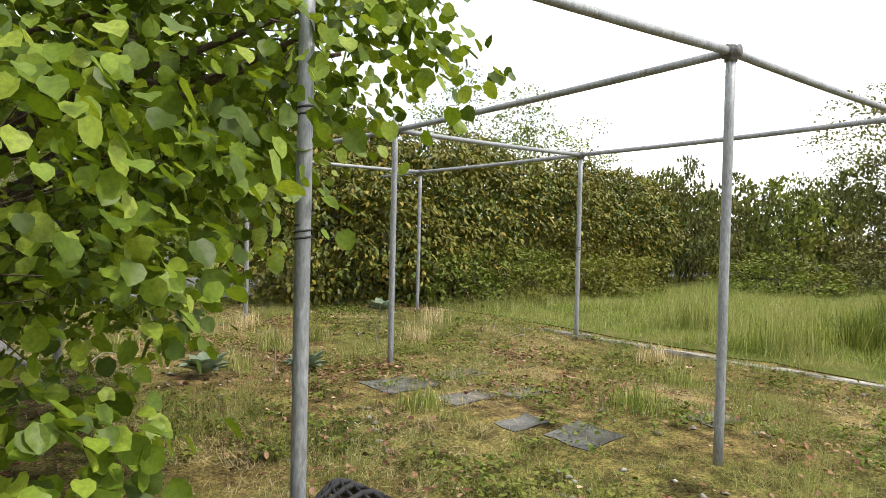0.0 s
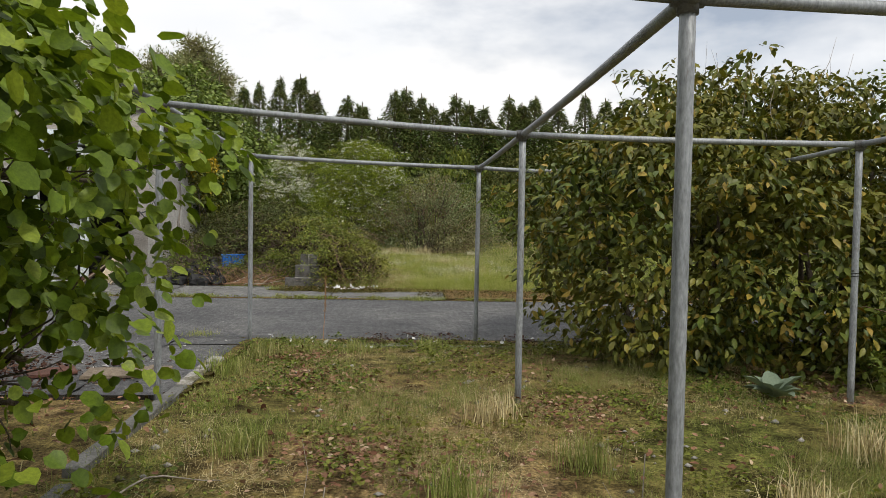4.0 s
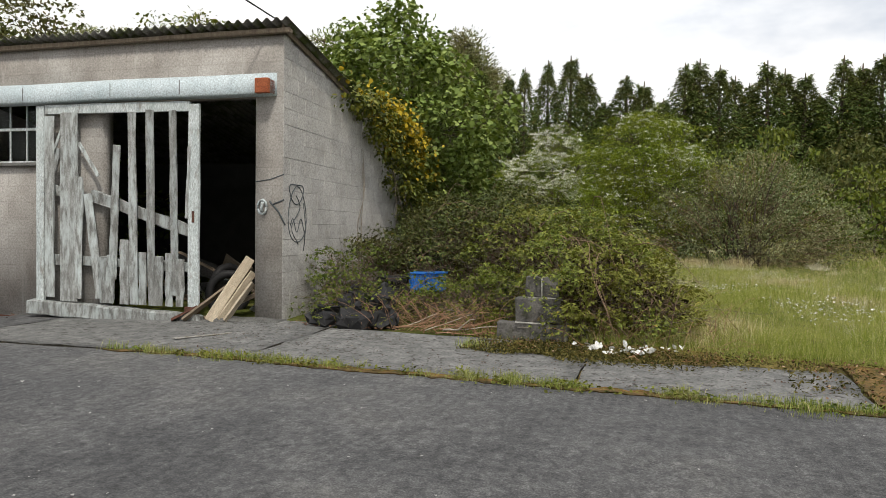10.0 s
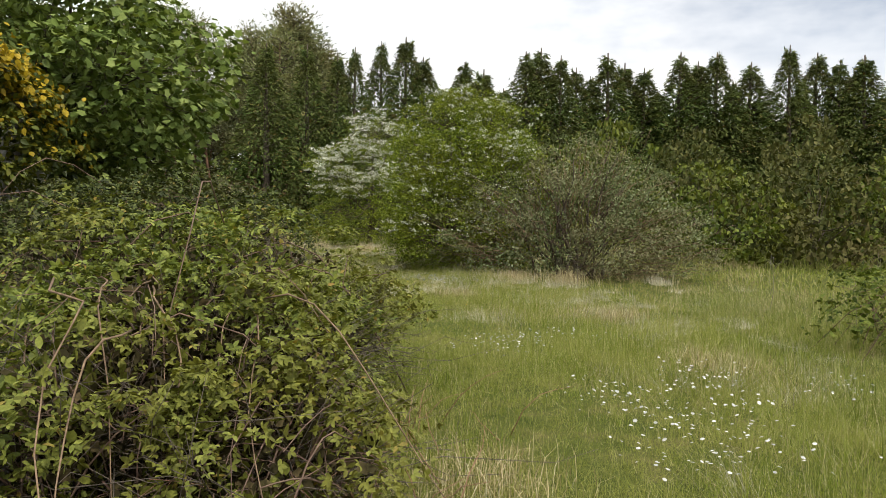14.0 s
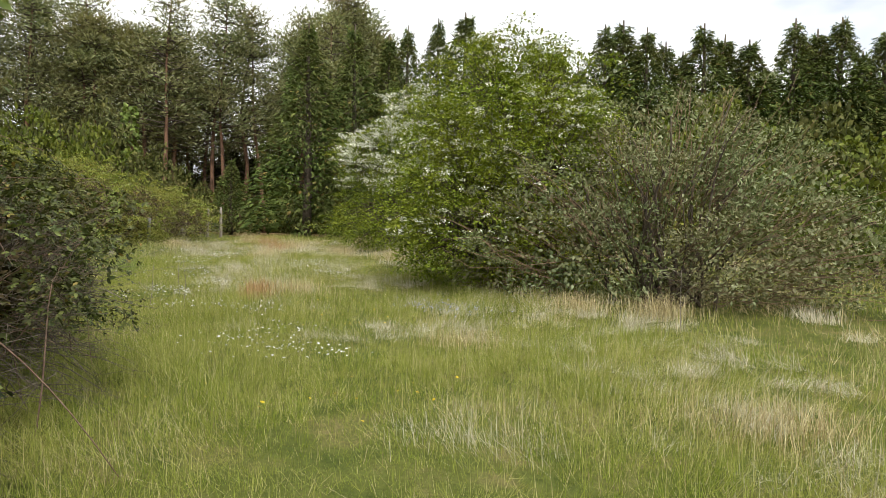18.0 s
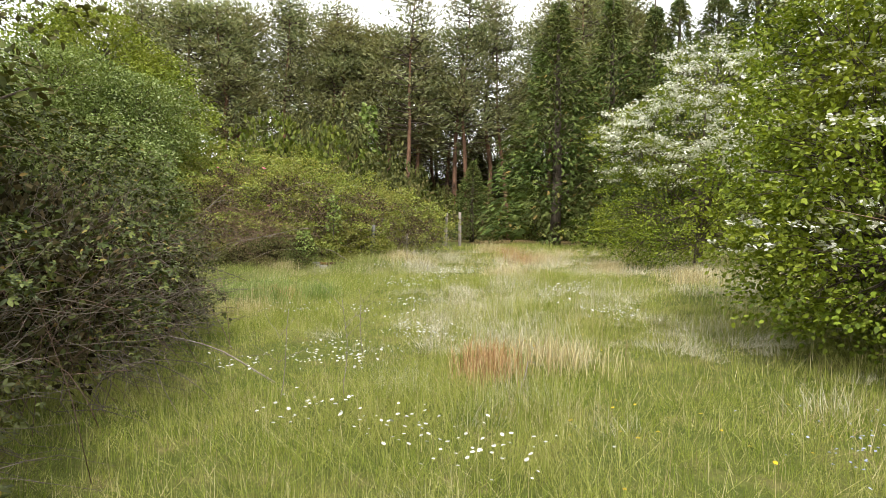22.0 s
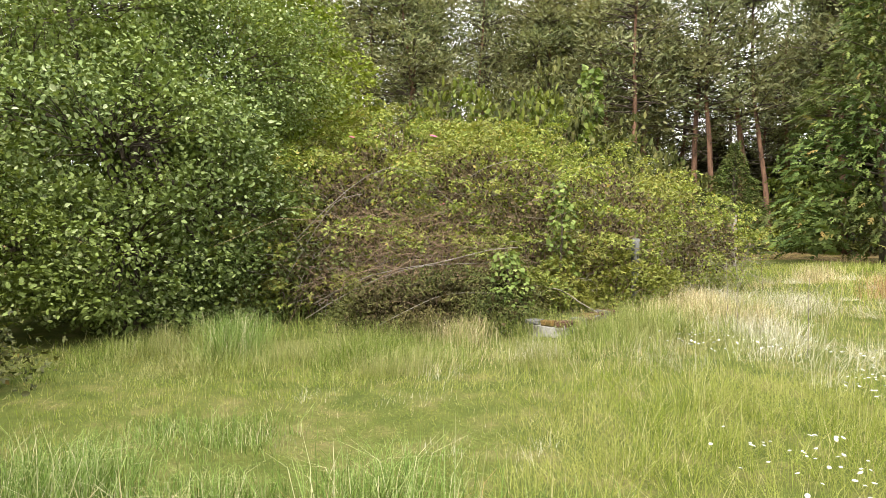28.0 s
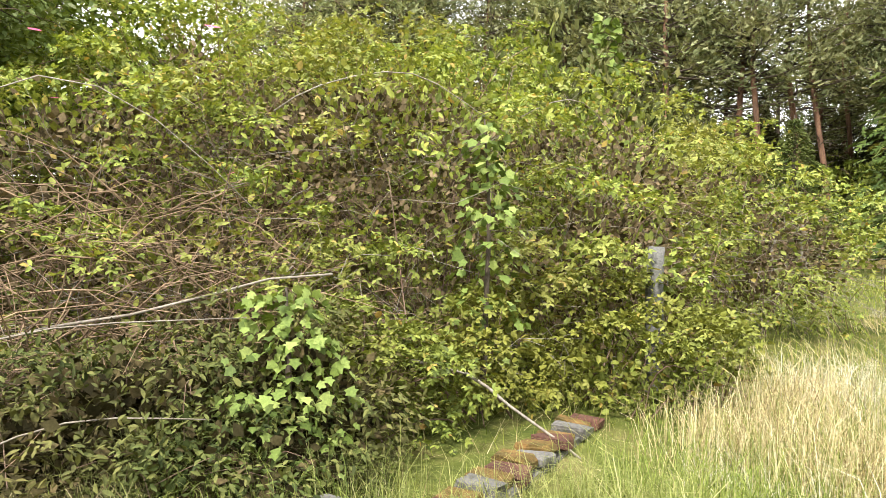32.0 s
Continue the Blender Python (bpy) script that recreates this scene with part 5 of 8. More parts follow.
# things at the far end of the shed
pl = thing("pallet", -10.6, 17.75, lz(-10.6, 17.75) + 0.04, "grey weathered wooden pallet on the ground", "pallet", rz=4)
for k in range(7):
    part("deck_board", slab_bm((2.0, 0.11, 0.022), 0.004, (0, -0.45 + 0.15 * k, 0.13), jitter=0.004, seed=k), M_OLDWOOD, pl)
for k in range(3):
    part("bearer", slab_bm((0.09, 1.0, 0.10), 0.006, (-0.9 + 0.9 * k, 0, 0.06)), M_OLDWOOD, pl)
fr = thing("old_appliance", -11.5, 18.3, lz(-11.5, 18.3) + 0.15, "chalky pale enamel appliance cabinet standing outdoors", "appliance", rz=10)
part("cabinet", slab_bm((0.75, 0.6, 1.0), 0.04, (0, 0, 0.5)), M_ENAMEL, fr)
part("lid", slab_bm((0.79, 0.64, 0.06), 0.02, (0, 0, 1.02)), M_ENAMEL, fr)
part("dent", slab_bm((0.06, 0.02, 0.2), 0.01, (0.05, -0.3, 0.75), (0, 15, 0)), M_DARK, fr)
for k in range(7):
    plank_thing("leaning_board", (-10.75 + 0.06 * k, 18.1 - 0.05 * k, lz(-10.7, 18)), (-10.9 + 0.1 * k, 18.6, 0.75 + 0.07 * (k % 3)), 0.12, 0.03, rr.choice((M_WOOD, M_PALEWOOD, M_OLDWOOD)), "old boards leaning by the shed end", "board", 130 + k, "boards at the shed end", 30 * k)
sk = thing("white_sheet_scrap", -10.72, 18.35, 0.95, "crumpled white plastic sheet on boards", "plastic sheet")
part("sheet", slab_bm((0.35, 0.3, 0.3), 0.08, (0, 0, 0), (20, 30, 10), 0.05, 5, 2), M_WHITE, sk)
gh = thing("timber_lean_to", -12.6, 20.6, 0.0, "rotting timber greenhouse frame beside the shed", "greenhouse", rz=4)
for x, y, h in ((-1.3, 0, 2.0), (0.0, 0, 2.35), (1.2, 0, 2.55), (-1.3, 2.5, 2.0), (1.2, 2.5, 2.55)):
    part("post", slab_bm((0.09, 0.09, h + 0.2), 0.006, (x, y, h / 2)), M_OLDWOOD, gh)
for k in range(6):
    part("rafter", slab_bm((2.9, 0.06, 0.09), 0.006, (-0.05, 0.5 * k, 2.32), (0, -12.4, 0), 0.004, k, 3), M_OLDWOOD, gh)
for k in range(5):
    part("purlin", slab_bm((0.07, 2.9, 0.035), 0.004, (-1.3 + 0.62 * k, 1.25, 2.09 + 0.137 * k)), M_OLDWOOD, gh)
part("end_panel", slab_bm((0.9, 0.03, 1.9), 0.004, (0.75, 0.02, 1.0)), M_WOOD, gh, "brown boarded end panel")
ru = Geo()
for k in range(130):
    x, y = rng.normal(-8.2, 0.6), rng.normal(18.25, 0.12)
    leaves(ru, rng, np.array([[x, y, lz(x, y) + 0.06 + 0.06 * rng.random()]]), rng.normal(0, 1, (1, 3)) * (1, 1, 0.3), rng.uniform(0.06, 0.16), OVAL, 1.5, 0.5)
solid("rubble_litter", ru, F_DEADLEAF, "pale bark and rubble scraps along the shed wall", "litter", kind="stuff")
part("base_board", slab_bm((1.8, 0.08, 0.14), 0.02, (-5.1, -0.12, 0.14), (0, 4, 0), 0.012, 44, 5), M_RUST, shed)
for k, (x, y, w, d, mt, lab) in enumerate(((0.45, 9.75, 0.75, 0.4, M_WOOD, "dark weathered board lying on the slab"), (-0.25, 9.75, 0.4, 0.3, M_RUST, "rusty brown sheet lying on the slab"))):
    ob = new("flat_board" if k == 0 else "flat_sheet", None)
    ob.matrix_basis = pose(x, y, lz(x, y) + 0.055, 0, 0, 12 + 20 * k)
    tagged(ob, lab, "board" if k == 0 else "metal sheet")
    part("panel", slab_bm((w, d, 0.03), 0.005, (0, 0, 0.015), jitter=0.005, seed=k, cuts=3), mt, ob)
    part("batten", slab_bm((0.05, d * 0.95, 0.018), 0.004, (w * 0.25, 0, 0.036)), mt, ob)
# dark crumbs and leaf flakes trodden into the apron
ap = Geo()
ar = np.random.default_rng(78)
x, y = ar.uniform(-3.2, 3.9, 2600), ar.uniform(16.9, 18.8, 2600)
ok = ar.random(len(x)) < 0.25 + 0.75 * (np.sin(x * 2.6 + y * 3.1) * np.sin(y * 4.3 - x * 1.2) > 0.1)
x, y = x[ok], y[ok]
leaves(ap, ar, np.stack([x, y, lie(x, y) + 0.042], -1), ar.normal(0, 1, (len(x), 3)) * (1, 1, 0.05), ar.uniform(0.008, 0.032, len(x)), HEX, 2.0, 0.15)
solid("dark_litter", ap, F_DARKLEAF, "dark leaf crumbs trodden into the apron", "leaf litter", kind="stuff")
# black sacks slumped in the weeds by the gable
for k, (x, y, w, h) in enumerate(((-1.5, 19.0, 0.5, 0.26), (-1.15, 19.15, 0.42, 0.22), (-1.75, 19.45, 0.5, 0.42), (-1.35, 19.6, 0.45, 0.46), (-2.0, 19.05, 0.4, 0.2))):
    sb_ = thing("black_sack", x, y, lz(x, y), "slumped black plastic sack half buried in weeds", "plastic sack", "black sacks", 37 * k)
    part("bag", slab_bm((w, w * 0.8, h), h * 0.3, (0, 0, h * 0.48), (6 * math.sin(k), 5, 0), 0.05, 60 + k, 3), M_BLACK, sb_, smooth=True)
    part("tied_neck", slab_bm((0.09, 0.08, 0.12), 0.02, (0.03, 0.02, h + 0.03), (20, 10, 0), 0.02, 70 + k, 2), M_BLACK, sb_)
# painted bar on the yard
st = thing("painted_bar", -2.9, 17.9, lz(-2.9, 17.9) + 0.034, "faded whitish painted bar on the apron", "road marking", rz=62)
part("bar", slab_bm((0.9, 0.09, 0.006), 0.001), M_KERB, st)
# black shade netting under the lime tree
net = Geo()
nu, nv = 26, 18
U, V = np.meshgrid(np.linspace(0, 1, nu), np.linspace(0, 1, nv))
NX = 0.35 + 1.35 * U + 0.08 * np.sin(V * 9)
NY = 1.75 + 0.9 * V + 0.1 * np.sin(U * 8)
NZ = lie(NX, NY) + 0.06 + 0.35 * np.sin(np.pi * V) * np.sin(np.pi * np.clip(1.25 - U, 0, 1)) + 0.03 * np.sin(U * 21 + V * 13)
NP = np.stack([NX, NY, NZ], -1)
for i in range(nu):
    tube_geo(net, NP[:, i], 0.011, 4)
for j in range(nv):
    tube_geo(net, NP[j], 0.014, 4)
solid("shade_netting", net, M_BLACK, "crumpled black plastic netting on the ground", "netting")
# posts in the meadow
for k, (x, y, h, r, tilt) in enumerate(((-17.35, 54.3, 1.55, 0.075, 2), (-16.75, 54.6, 1.6, 0.08, -1), (-12.36, 43.12, 1.1, 0.065, 1))):
    fp = thing("fence_post", x, y, lz(x, y), "weathered pale grey fence post at the scrub edge", "post", "fence posts", 15 * k)
    g = Geo()
    tube_geo(g, bent(rng, (0, 0, -0.2), (0.02 * tilt, 0, h), 5, 0.006), [r, r, r * 0.97, r * 0.95, r * 0.85], 8)
    part("shaft", g, M_TWIG if k < 2 else M_CONC, fp)
    part("wire_staple", tube_geo(Geo(), [(r, 0, h * 0.8), (r + 0.03, 0, h * 0.8), (r + 0.03, 0, h * 0.74)], 0.004, 4), M_CLAMP, fp)
# concrete footing with bricks by the bramble bank
ft = thing("concrete_footing", -11.70, 40.98, lz(-11.70, 40.98) - 0.07, "broken concrete footing capped with mossy bricks", "footing", rz=112)
part("base", slab_bm((0.22, 0.5, 0.42), 0.03, (-0.68, 0.12, -0.03), jitter=0.025, seed=3, cuts=3), M_KERB, ft)
part("base", slab_bm((2.0, 0.22, 0.34), 0.03, (0.42, -0.02, -0.02), jitter=0.025, seed=4, cuts=6), M_DBLOCK, ft)
for k in range(17):
    if k < 3:
        at, tw_ = (-0.68, -0.06 + 0.19 * k, 0.20), 90
    else:
        at, tw_ = (-0.48 + 0.135 * (k - 3), -0.02 + 0.02 * math.sin(3 * k), 0.17 + 0.012 * math.sin(2.3 * k)), 4 * math.sin(5 * k)
    part("brick", slab_bm((0.125 if k > 2 else 0.175, 0.20 if k > 2 else 0.21, 0.06), 0.012, at, (4 * math.sin(k), 4 * math.cos(2 * k), tw_), 0.01, k), (M_RUST, M_MOSS, M_DBLOCK, M_MOSS)[k % 4], ft)

ch = Geo()
rng = np.random.default_rng(77)
n = 620
x = np.concatenate([rng.uniform(-10, 1.0, n), np.where(rng.random(260) < 0.6, rng.uniform(-10, 0, 260), rng.uniform(-10, 6, 260))])
y = np.concatenate([rng.uniform(9.6, 13.8, n), rng.uniform(12.2, 16.6, 260)])
up = np.where(y < 12.1, 0.054, 0.039)
ok = (y < 12.06) & (x < 1.0) | (y > 12.2)
x, y, up = x[ok], y[ok], up[ok]
leaves(ch, rng, np.stack([x, y, lie(x, y) + up], -1), rng.normal(0, 1, (len(x), 3)) * (1, 1, 0.02), rng.uniform(0.02, 0.08, len(x)) * np.where(rng.random(len(x)) < 0.1, 1.6, 0.7) * np.where(y > 12.1, 0.55, 1.0), HEX, 3.0, 0.03)
solid("pale_chips", ch, M_CHIP, "pale flakes of stone and dead leaf on the yard", "litter", kind="stuff")

mv = Geo()
x = np.concatenate([rng.uniform(0.3, 6.0, 900), rng.uniform(3.6, 13, 1500), rng.uniform(-2.4, 0.4, 1600)])
y = np.concatenate([rng.uniform(18.2, 18.95, 900), rng.uniform(17.0, 18.7, 1500), rng.uniform(18.85, 19.7, 1600)])
leaves(mv, rng, np.stack([x, y, lie(x, y) + 0.045 + 0.02 * rng.random(len(x))], -1), rng.normal(0, 1, (len(x), 3)) * (1, 1, 0.4), rng.uniform(0.012, 0.035, len(x)), HEX, 1.0, 0.6)
solid("verge_litter", mv, F_DEADLEAF, "brown dead leaves and moss crumbs on the verge", "leaf litter", kind="stuff")

ms = Geo()
x = np.concatenate([rng.normal(1.4, 0.8, 9500), rng.uniform(3.4, 13.5, 7500)])
y = np.concatenate([rng.normal(18.35, 0.27, 9500), 16.95 + 1.7 * rng.random(7500) ** 0.8])
ok = (y > 17.85 + 0.22 * np.sin(2.3 * x) + 0.12 * np.sin(7.1 * x) - 0.8 * (x > 3.4)) & (x > 0.2)
x, y = x[ok], y[ok]
leaves(ms, rng, np.stack([x, y, lie(x, y) + 0.04], -1), np.stack([rng.normal(0, 1, len(x)), rng.normal(-0.4, 1, len(x)), rng.uniform(0.1, 1.0, len(x))], -1), rng.uniform(0.02, 0.055, len(x)), LANCE, 1.0, 0.6)
solid("moss_shoots", ms, F_MOSSY, "dark olive moss and weed shoots on the verge", "moss", kind="stuff")
# black moss cushions on the verge and slab joints
bm_ = Geo()
x = np.concatenate([rng.uniform(1.4, 6.6, 420), rng.uniform(-4.0, 0.2, 160), rng.uniform(2.6, 4.6, 60)])
y = np.concatenate([11.86 + 0.04 * (x[:420] - 1.5) + rng.normal(0, 0.09, 420), rng.normal(12.1, 0.03, 160), rng.uniform(12.15, 12.6, 60)])
ok = 0.5 + 0.5 * np.sin(x * 4.1) * np.cos(x * 1.7) > 0.42
x, y = x[ok], y[ok]
for q in range(5):
    leaves(bm_, rng, np.stack([x + rng.normal(0, 0.03, len(x)), y + rng.normal(0, 0.02, len(x)), lie(x, y) + 0.035 + 0.006 * q], -1), rng.normal(0, 1, (len(x), 3)) * (1, 1, 0.3), rng.uniform(0.02, 0.06, len(x)), HEX, 1.6, 0.4)
solid("black_moss", bm_, F_DARKLEAF, "blackish moss cushions along the road edge", "moss", kind="stuff")
# dry reddish stems beside the stub wall and at the foot of the mound
ds = Geo()
for k in range(330):
    if k < 190:
        x, y = rng.uniform(-1.9, 0.35), rng.uniform(18.95, 19.9)
    else:
        x, y = rng.normal(2.15, 0.4), rng.normal(19.9, 0.8)
    an, ln = rng.uniform(0, 6.28), rng.uniform(0.2, 0.65)
    z = lz(x, y)
    tube_geo(ds, bent(rng, (x, y, z), (x + ln * math.cos(an), y + ln * math.sin(an), z + rng.uniform(0.05, 0.5)), 5, 0.06, 0.1), np.linspace(0.0045, 0.0015, 5), 3)
solid("dry_stems", ds, M_DRYSTEM, "tangle of reddish dry stems beside the stub wall", "dead stems", kind="stuff")
# black trays stacked against the gable
for k, (x, y, z, rz) in enumerate(((-2.15, 20.75, 0.30, 8), (-2.1, 20.78, 0.50, 16), (-1.75, 20.6, 0.26, -14), (-1.72, 20.63, 0.44, -20))):
    tr_ob = thing("black_tray", x, y, lz(x, y) + z - 0.25, "black plastic lattice tray stacked by the gable", "tray", "black trays", rz)
    part("base", slab_bm((0.52, 0.36, 0.015), 0.004, (0, 0, 0.008)), M_BLACK, tr_ob)
    for sx, sy, w, d in ((0, -0.175, 0.52, 0.012), (0, 0.175, 0.52, 0.012), (-0.255, 0, 0.012, 0.36), (0.255, 0, 0.012, 0.36)):
        part("rim", slab_bm((w, d, 0.03), 0.004, (sx, sy, 0.16)), M_BLACK, tr_ob)
    for q in range(7):
        part("slat", slab_bm((0.02, 0.012, 0.14), 0.003, (-0.24 + 0.08 * q, -0.176, 0.085)), M_BLACK, tr_ob)
        part("slat", slab_bm((0.02, 0.012, 0.14), 0.003, (-0.24 + 0.08 * q, 0.176, 0.085)), M_BLACK, tr_ob)

solid("soil_edge", sheet(sheet(Geo(), 1.0, 7.4, 11.85, 12.15, 0.026, 0.1, 0.1, 0.03, 91, 0.02), 0.96, 1.18, 9.0, 12.1, 0.04, 0.1, 0.1, 0.03, 92, 0.0), M_EARTH, "crumbling soil along the slab and road edge", "soil", kind="stuff")

# ---- trees and shrubs ----


def tree(name, label, x, y, height, r0, lobes, n, per, leaf, shape, spread, mat, seed, category="tree", droop=0.2, floor=0.3, shell=0.7, rough=0.16, bark=M_BARK, twig_every=6, limbs=2, twig_r=0.006, group="", trunk_h=None, up=0.6, inner=0.7):
    """Trunk, limbs and leafy crown; lobes are given from the foot."""
    r = np.random.default_rng(seed)
    z = lz(x, y)
    ob = thing(name, x, y, z, label, category, group)
    g, c = crown(r, lobes, n, per, leaf, shape, spread, droop, floor, shell, rough, up, 0.4, inner)
    tr, br, tw = woody(r, (0, 0, -0.15), trunk_h or height * 0.7, r0, lobes, limbs, c[::twig_every] if twig_every else None, twig_r)
    part("trunk", tr, bark, ob, smooth=True)
    for q in br:
        part("limb", q, bark, ob, smooth=True)
    if tw.n:
        tagged(part("twigwork", tw, bark, ob), kind="stuff")
    part("crown", g, mat, ob)
    return ob, c, r


# lime tree beside the first steps
tree("lime_tree", "young lime tree with fresh bright green leaves", -0.2, 4.6, 5.2, 0.10,
     [(-0.3, 0.2, 2.6, 1.85, 2.4, 1.6), (0.1, -1.1, 1.75, 1.65, 1.6, 1.0), (0.6, 0.6, 1.75, 1.55, 1.8, 0.8), (-0.8, 0.3, 4.2, 1.5, 1.8, 1.3), (-1.2, -1.0, 1.8, 1.5, 2.0, 1.2), (-0.1, -2.1, 1.25, 0.95, 0.85, 0.75), (-1.0, -2.2, 1.3, 1.0, 0.9, 0.9), (1.7, 0.6, 1.6, 0.48, 0.6, 0.42), (1.58, 0.2, 2.05, 0.5, 0.65, 0.42), (1.7, 1.0, 0.95, 0.38, 0.5, 0.32), (1.7, -1.9, 2.25, 0.42, 0.45, 0.3), (1.2, -1.3, 2.2, 0.7, 0.7, 0.5)],
     3600, 14, 0.063, HEART, 0.14, F_LIME, 11, droop=0.75, floor=0.45, shell=0.8, twig_every=1, twig_r=0.003, limbs=3, up=0.35)

# laurel hedge
hr = np.random.default_rng(12)
hedge = thing("laurel_hedge", 10.5, 11.2, lz(10.5, 11.2), "tall overgrown laurel hedge with dark glossy leaves", "hedge")
hl = [(-4.25, -0.1, 1.45, 1.7, 1.6, 1.55), (-3.5, 0.5, 2.3, 1.6, 1.5, 1.2), (-3.0, -0.6, 0.9, 1.7, 1.35, 1.1), (-1.9, 0.2, 1.6, 1.7, 1.6, 1.8), (-1.2, -0.4, 1.0, 1.5, 1.4, 1.2), (-0.2, 0.1, 1.6, 1.7, 1.55, 1.75), (1.5, 0.1, 1.5, 1.7, 1.55, 1.7), (3.2, 0.1, 1.5, 1.7, 1.55, 1.65), (4.9, 0.1, 1.45, 1.7, 1.55, 1.6), (6.0, 0.3, 1.35, 1.4, 1.5, 1.5)]
g, c = crown(hr, hl, 4600, 15, 0.108, BROAD, 0.08, 0.75, 0.05, 0.78, 0.10, 0.5, 0.35, 0.75, 13)
part("foliage", g, F_LAUREL, hedge)
for k in range(26):
    x = -4.6 + 0.42 * k
    part("stem", tube_geo(Geo(), bent(hr, (x, hr.normal(0.2, 0.3), -0.1), (x + hr.normal(0, 0.3), hr.normal(0.1, 0.5), 2.3), 6, 0.05), np.linspace(0.05, 0.015, 6), 5), M_BARK, hedge, smooth=True)
tl = [(x, 0.5 + 0.3 * math.sin(x), 3.0, 0.9, 0.7, 0.45) for x in (-3.6, -2.4, -1.2, 0.0, 1.2)]
g, c = crown(hr, tl, 420, 9, 0.055, HEX, 0.13, 0.1, 2.4, 0.6, 0.2)
part("climber", g, F_SCRUB, hedge, "small-leaved climber over the hedge top")
sh = Geo()
for k in range(70):
    x, y = hr.uniform(-4.5, 5.5), hr.uniform(-0.6, 0.9)
    top = (x + hr.normal(0, 0.25), y + hr.normal(0, 0.2), 3.1 + hr.uniform(0.1, 0.75))
    tube_geo(sh, bent(hr, (x, y, 2.5), top, 5, 0.05), np.linspace(0.008, 0.002, 5), 3)
tagged(part("shoot_tangle", sh, M_TWIG, hedge, "thin bare shoots above the hedge"), kind="stuff")


def bramble(name, label, x, y, lobes, n, per, seed, leaf=0.065, canes=60, mat=F_BRAMBLE, cane_mat=M_CANE, shape=TRIO, category="bush", spread=0.16, arch=0.5, floor=0.02, shell=0.75, group="", cane_r=0.006, bare=0):
    """A mound of arching canes with leaves in tufts."""
    r = np.random.default_rng(seed)
    ob = thing(name, x, y, lz(x, y), label, category, group)
    g, c = crown(r, lobes, n, per, leaf, shape, spread, 0.25, floor, shell, 0.14)
    part("foliage", g, mat, ob)
    # added brown leaf core that darkens the gaps between boughs by its colour
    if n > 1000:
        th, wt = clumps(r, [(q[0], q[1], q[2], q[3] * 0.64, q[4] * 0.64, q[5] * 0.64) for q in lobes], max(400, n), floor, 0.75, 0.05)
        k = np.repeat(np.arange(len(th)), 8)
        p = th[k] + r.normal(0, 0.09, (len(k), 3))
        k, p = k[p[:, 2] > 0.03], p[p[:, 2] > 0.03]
        tagged(part("shade_thatch", leaves(Geo(), r, p, wt[k] + r.normal(0, 0.8, (len(k), 3)), 0.065 * r.uniform(0.6, 1.3, len(k)), DIAMOND, 0.3, 0.9), F_BANKTHATCH if mat is F_BANK else F_GAPTHATCH, ob, "brown inner leaves, toned dark to stand for the shade inside"), kind="stuff")
    cg = Geo()
    lb = np.asarray(lobes, float)
    for k in range(canes):
        i = r.integers(len(lb))
        f = lb[i, :3] + np.array([r.normal(0, 0.45) * lb[i, 3], r.normal(0, 0.45) * lb[i, 4], 0])
        f[2] = 0
        d = unit(r.normal(0, 1, 3) * (1, 1, 0))
        t = lb[i, :3] + np.array([d[0] * lb[i, 3], d[1] * lb[i, 4], lb[i, 5] * r.uniform(-0.5, 0.7)]) * r.uniform(0.85, 1.1)
        t[2] = max(t[2], 0.08)
        ln = np.linalg.norm(t - f)
        tube_geo(cg, bent(r, f, t, 8, 0.05, arch * r.uniform(0.2, 0.9)), np.linspace(cane_r, cane_r * 0.4, 8) * r.uniform(0.6, 1.3), 4)
    for t in c[::2]:
        i = np.argmin(np.linalg.norm(lb[:, :3] - t, axis=1))
        s0 = lb[i, :3] + (t - lb[i, :3]) * 0.55
        tube_geo(cg, bent(r, s0, t, 4, 0.12), np.linspace(cane_r * 0.6, cane_r * 0.2, 4), 3)
    tagged(part("cane_tangle", cg, cane_mat, ob), kind="stuff")
    if bare:
        bg_ = Geo()
        p0, w0 = clumps(r, [(q[0], q[1], q[2] * 0.75, q[3], q[4], q[5] * 0.8) for q in lobes], bare, 0.05, 0.9, 0.1)
        for p, w in zip(p0, w0):
            e = p + (w * 0.12 + r.normal(0, 0.28, 3) * (1, 1, 0.6))
            e[2] = max(e[2], 0.03)
            tube_geo(bg_, bent(r, p - w * 0.2, e, 4, 0.1), np.linspace(0.0035, 0.0012, 4), 3)
        tagged(part("bare_twigwork", bg_, M_TWIG if mat is F_BANK else M_DEADTWIG, ob, "bare grey dead twigs"), kind="stuff")
    return ob


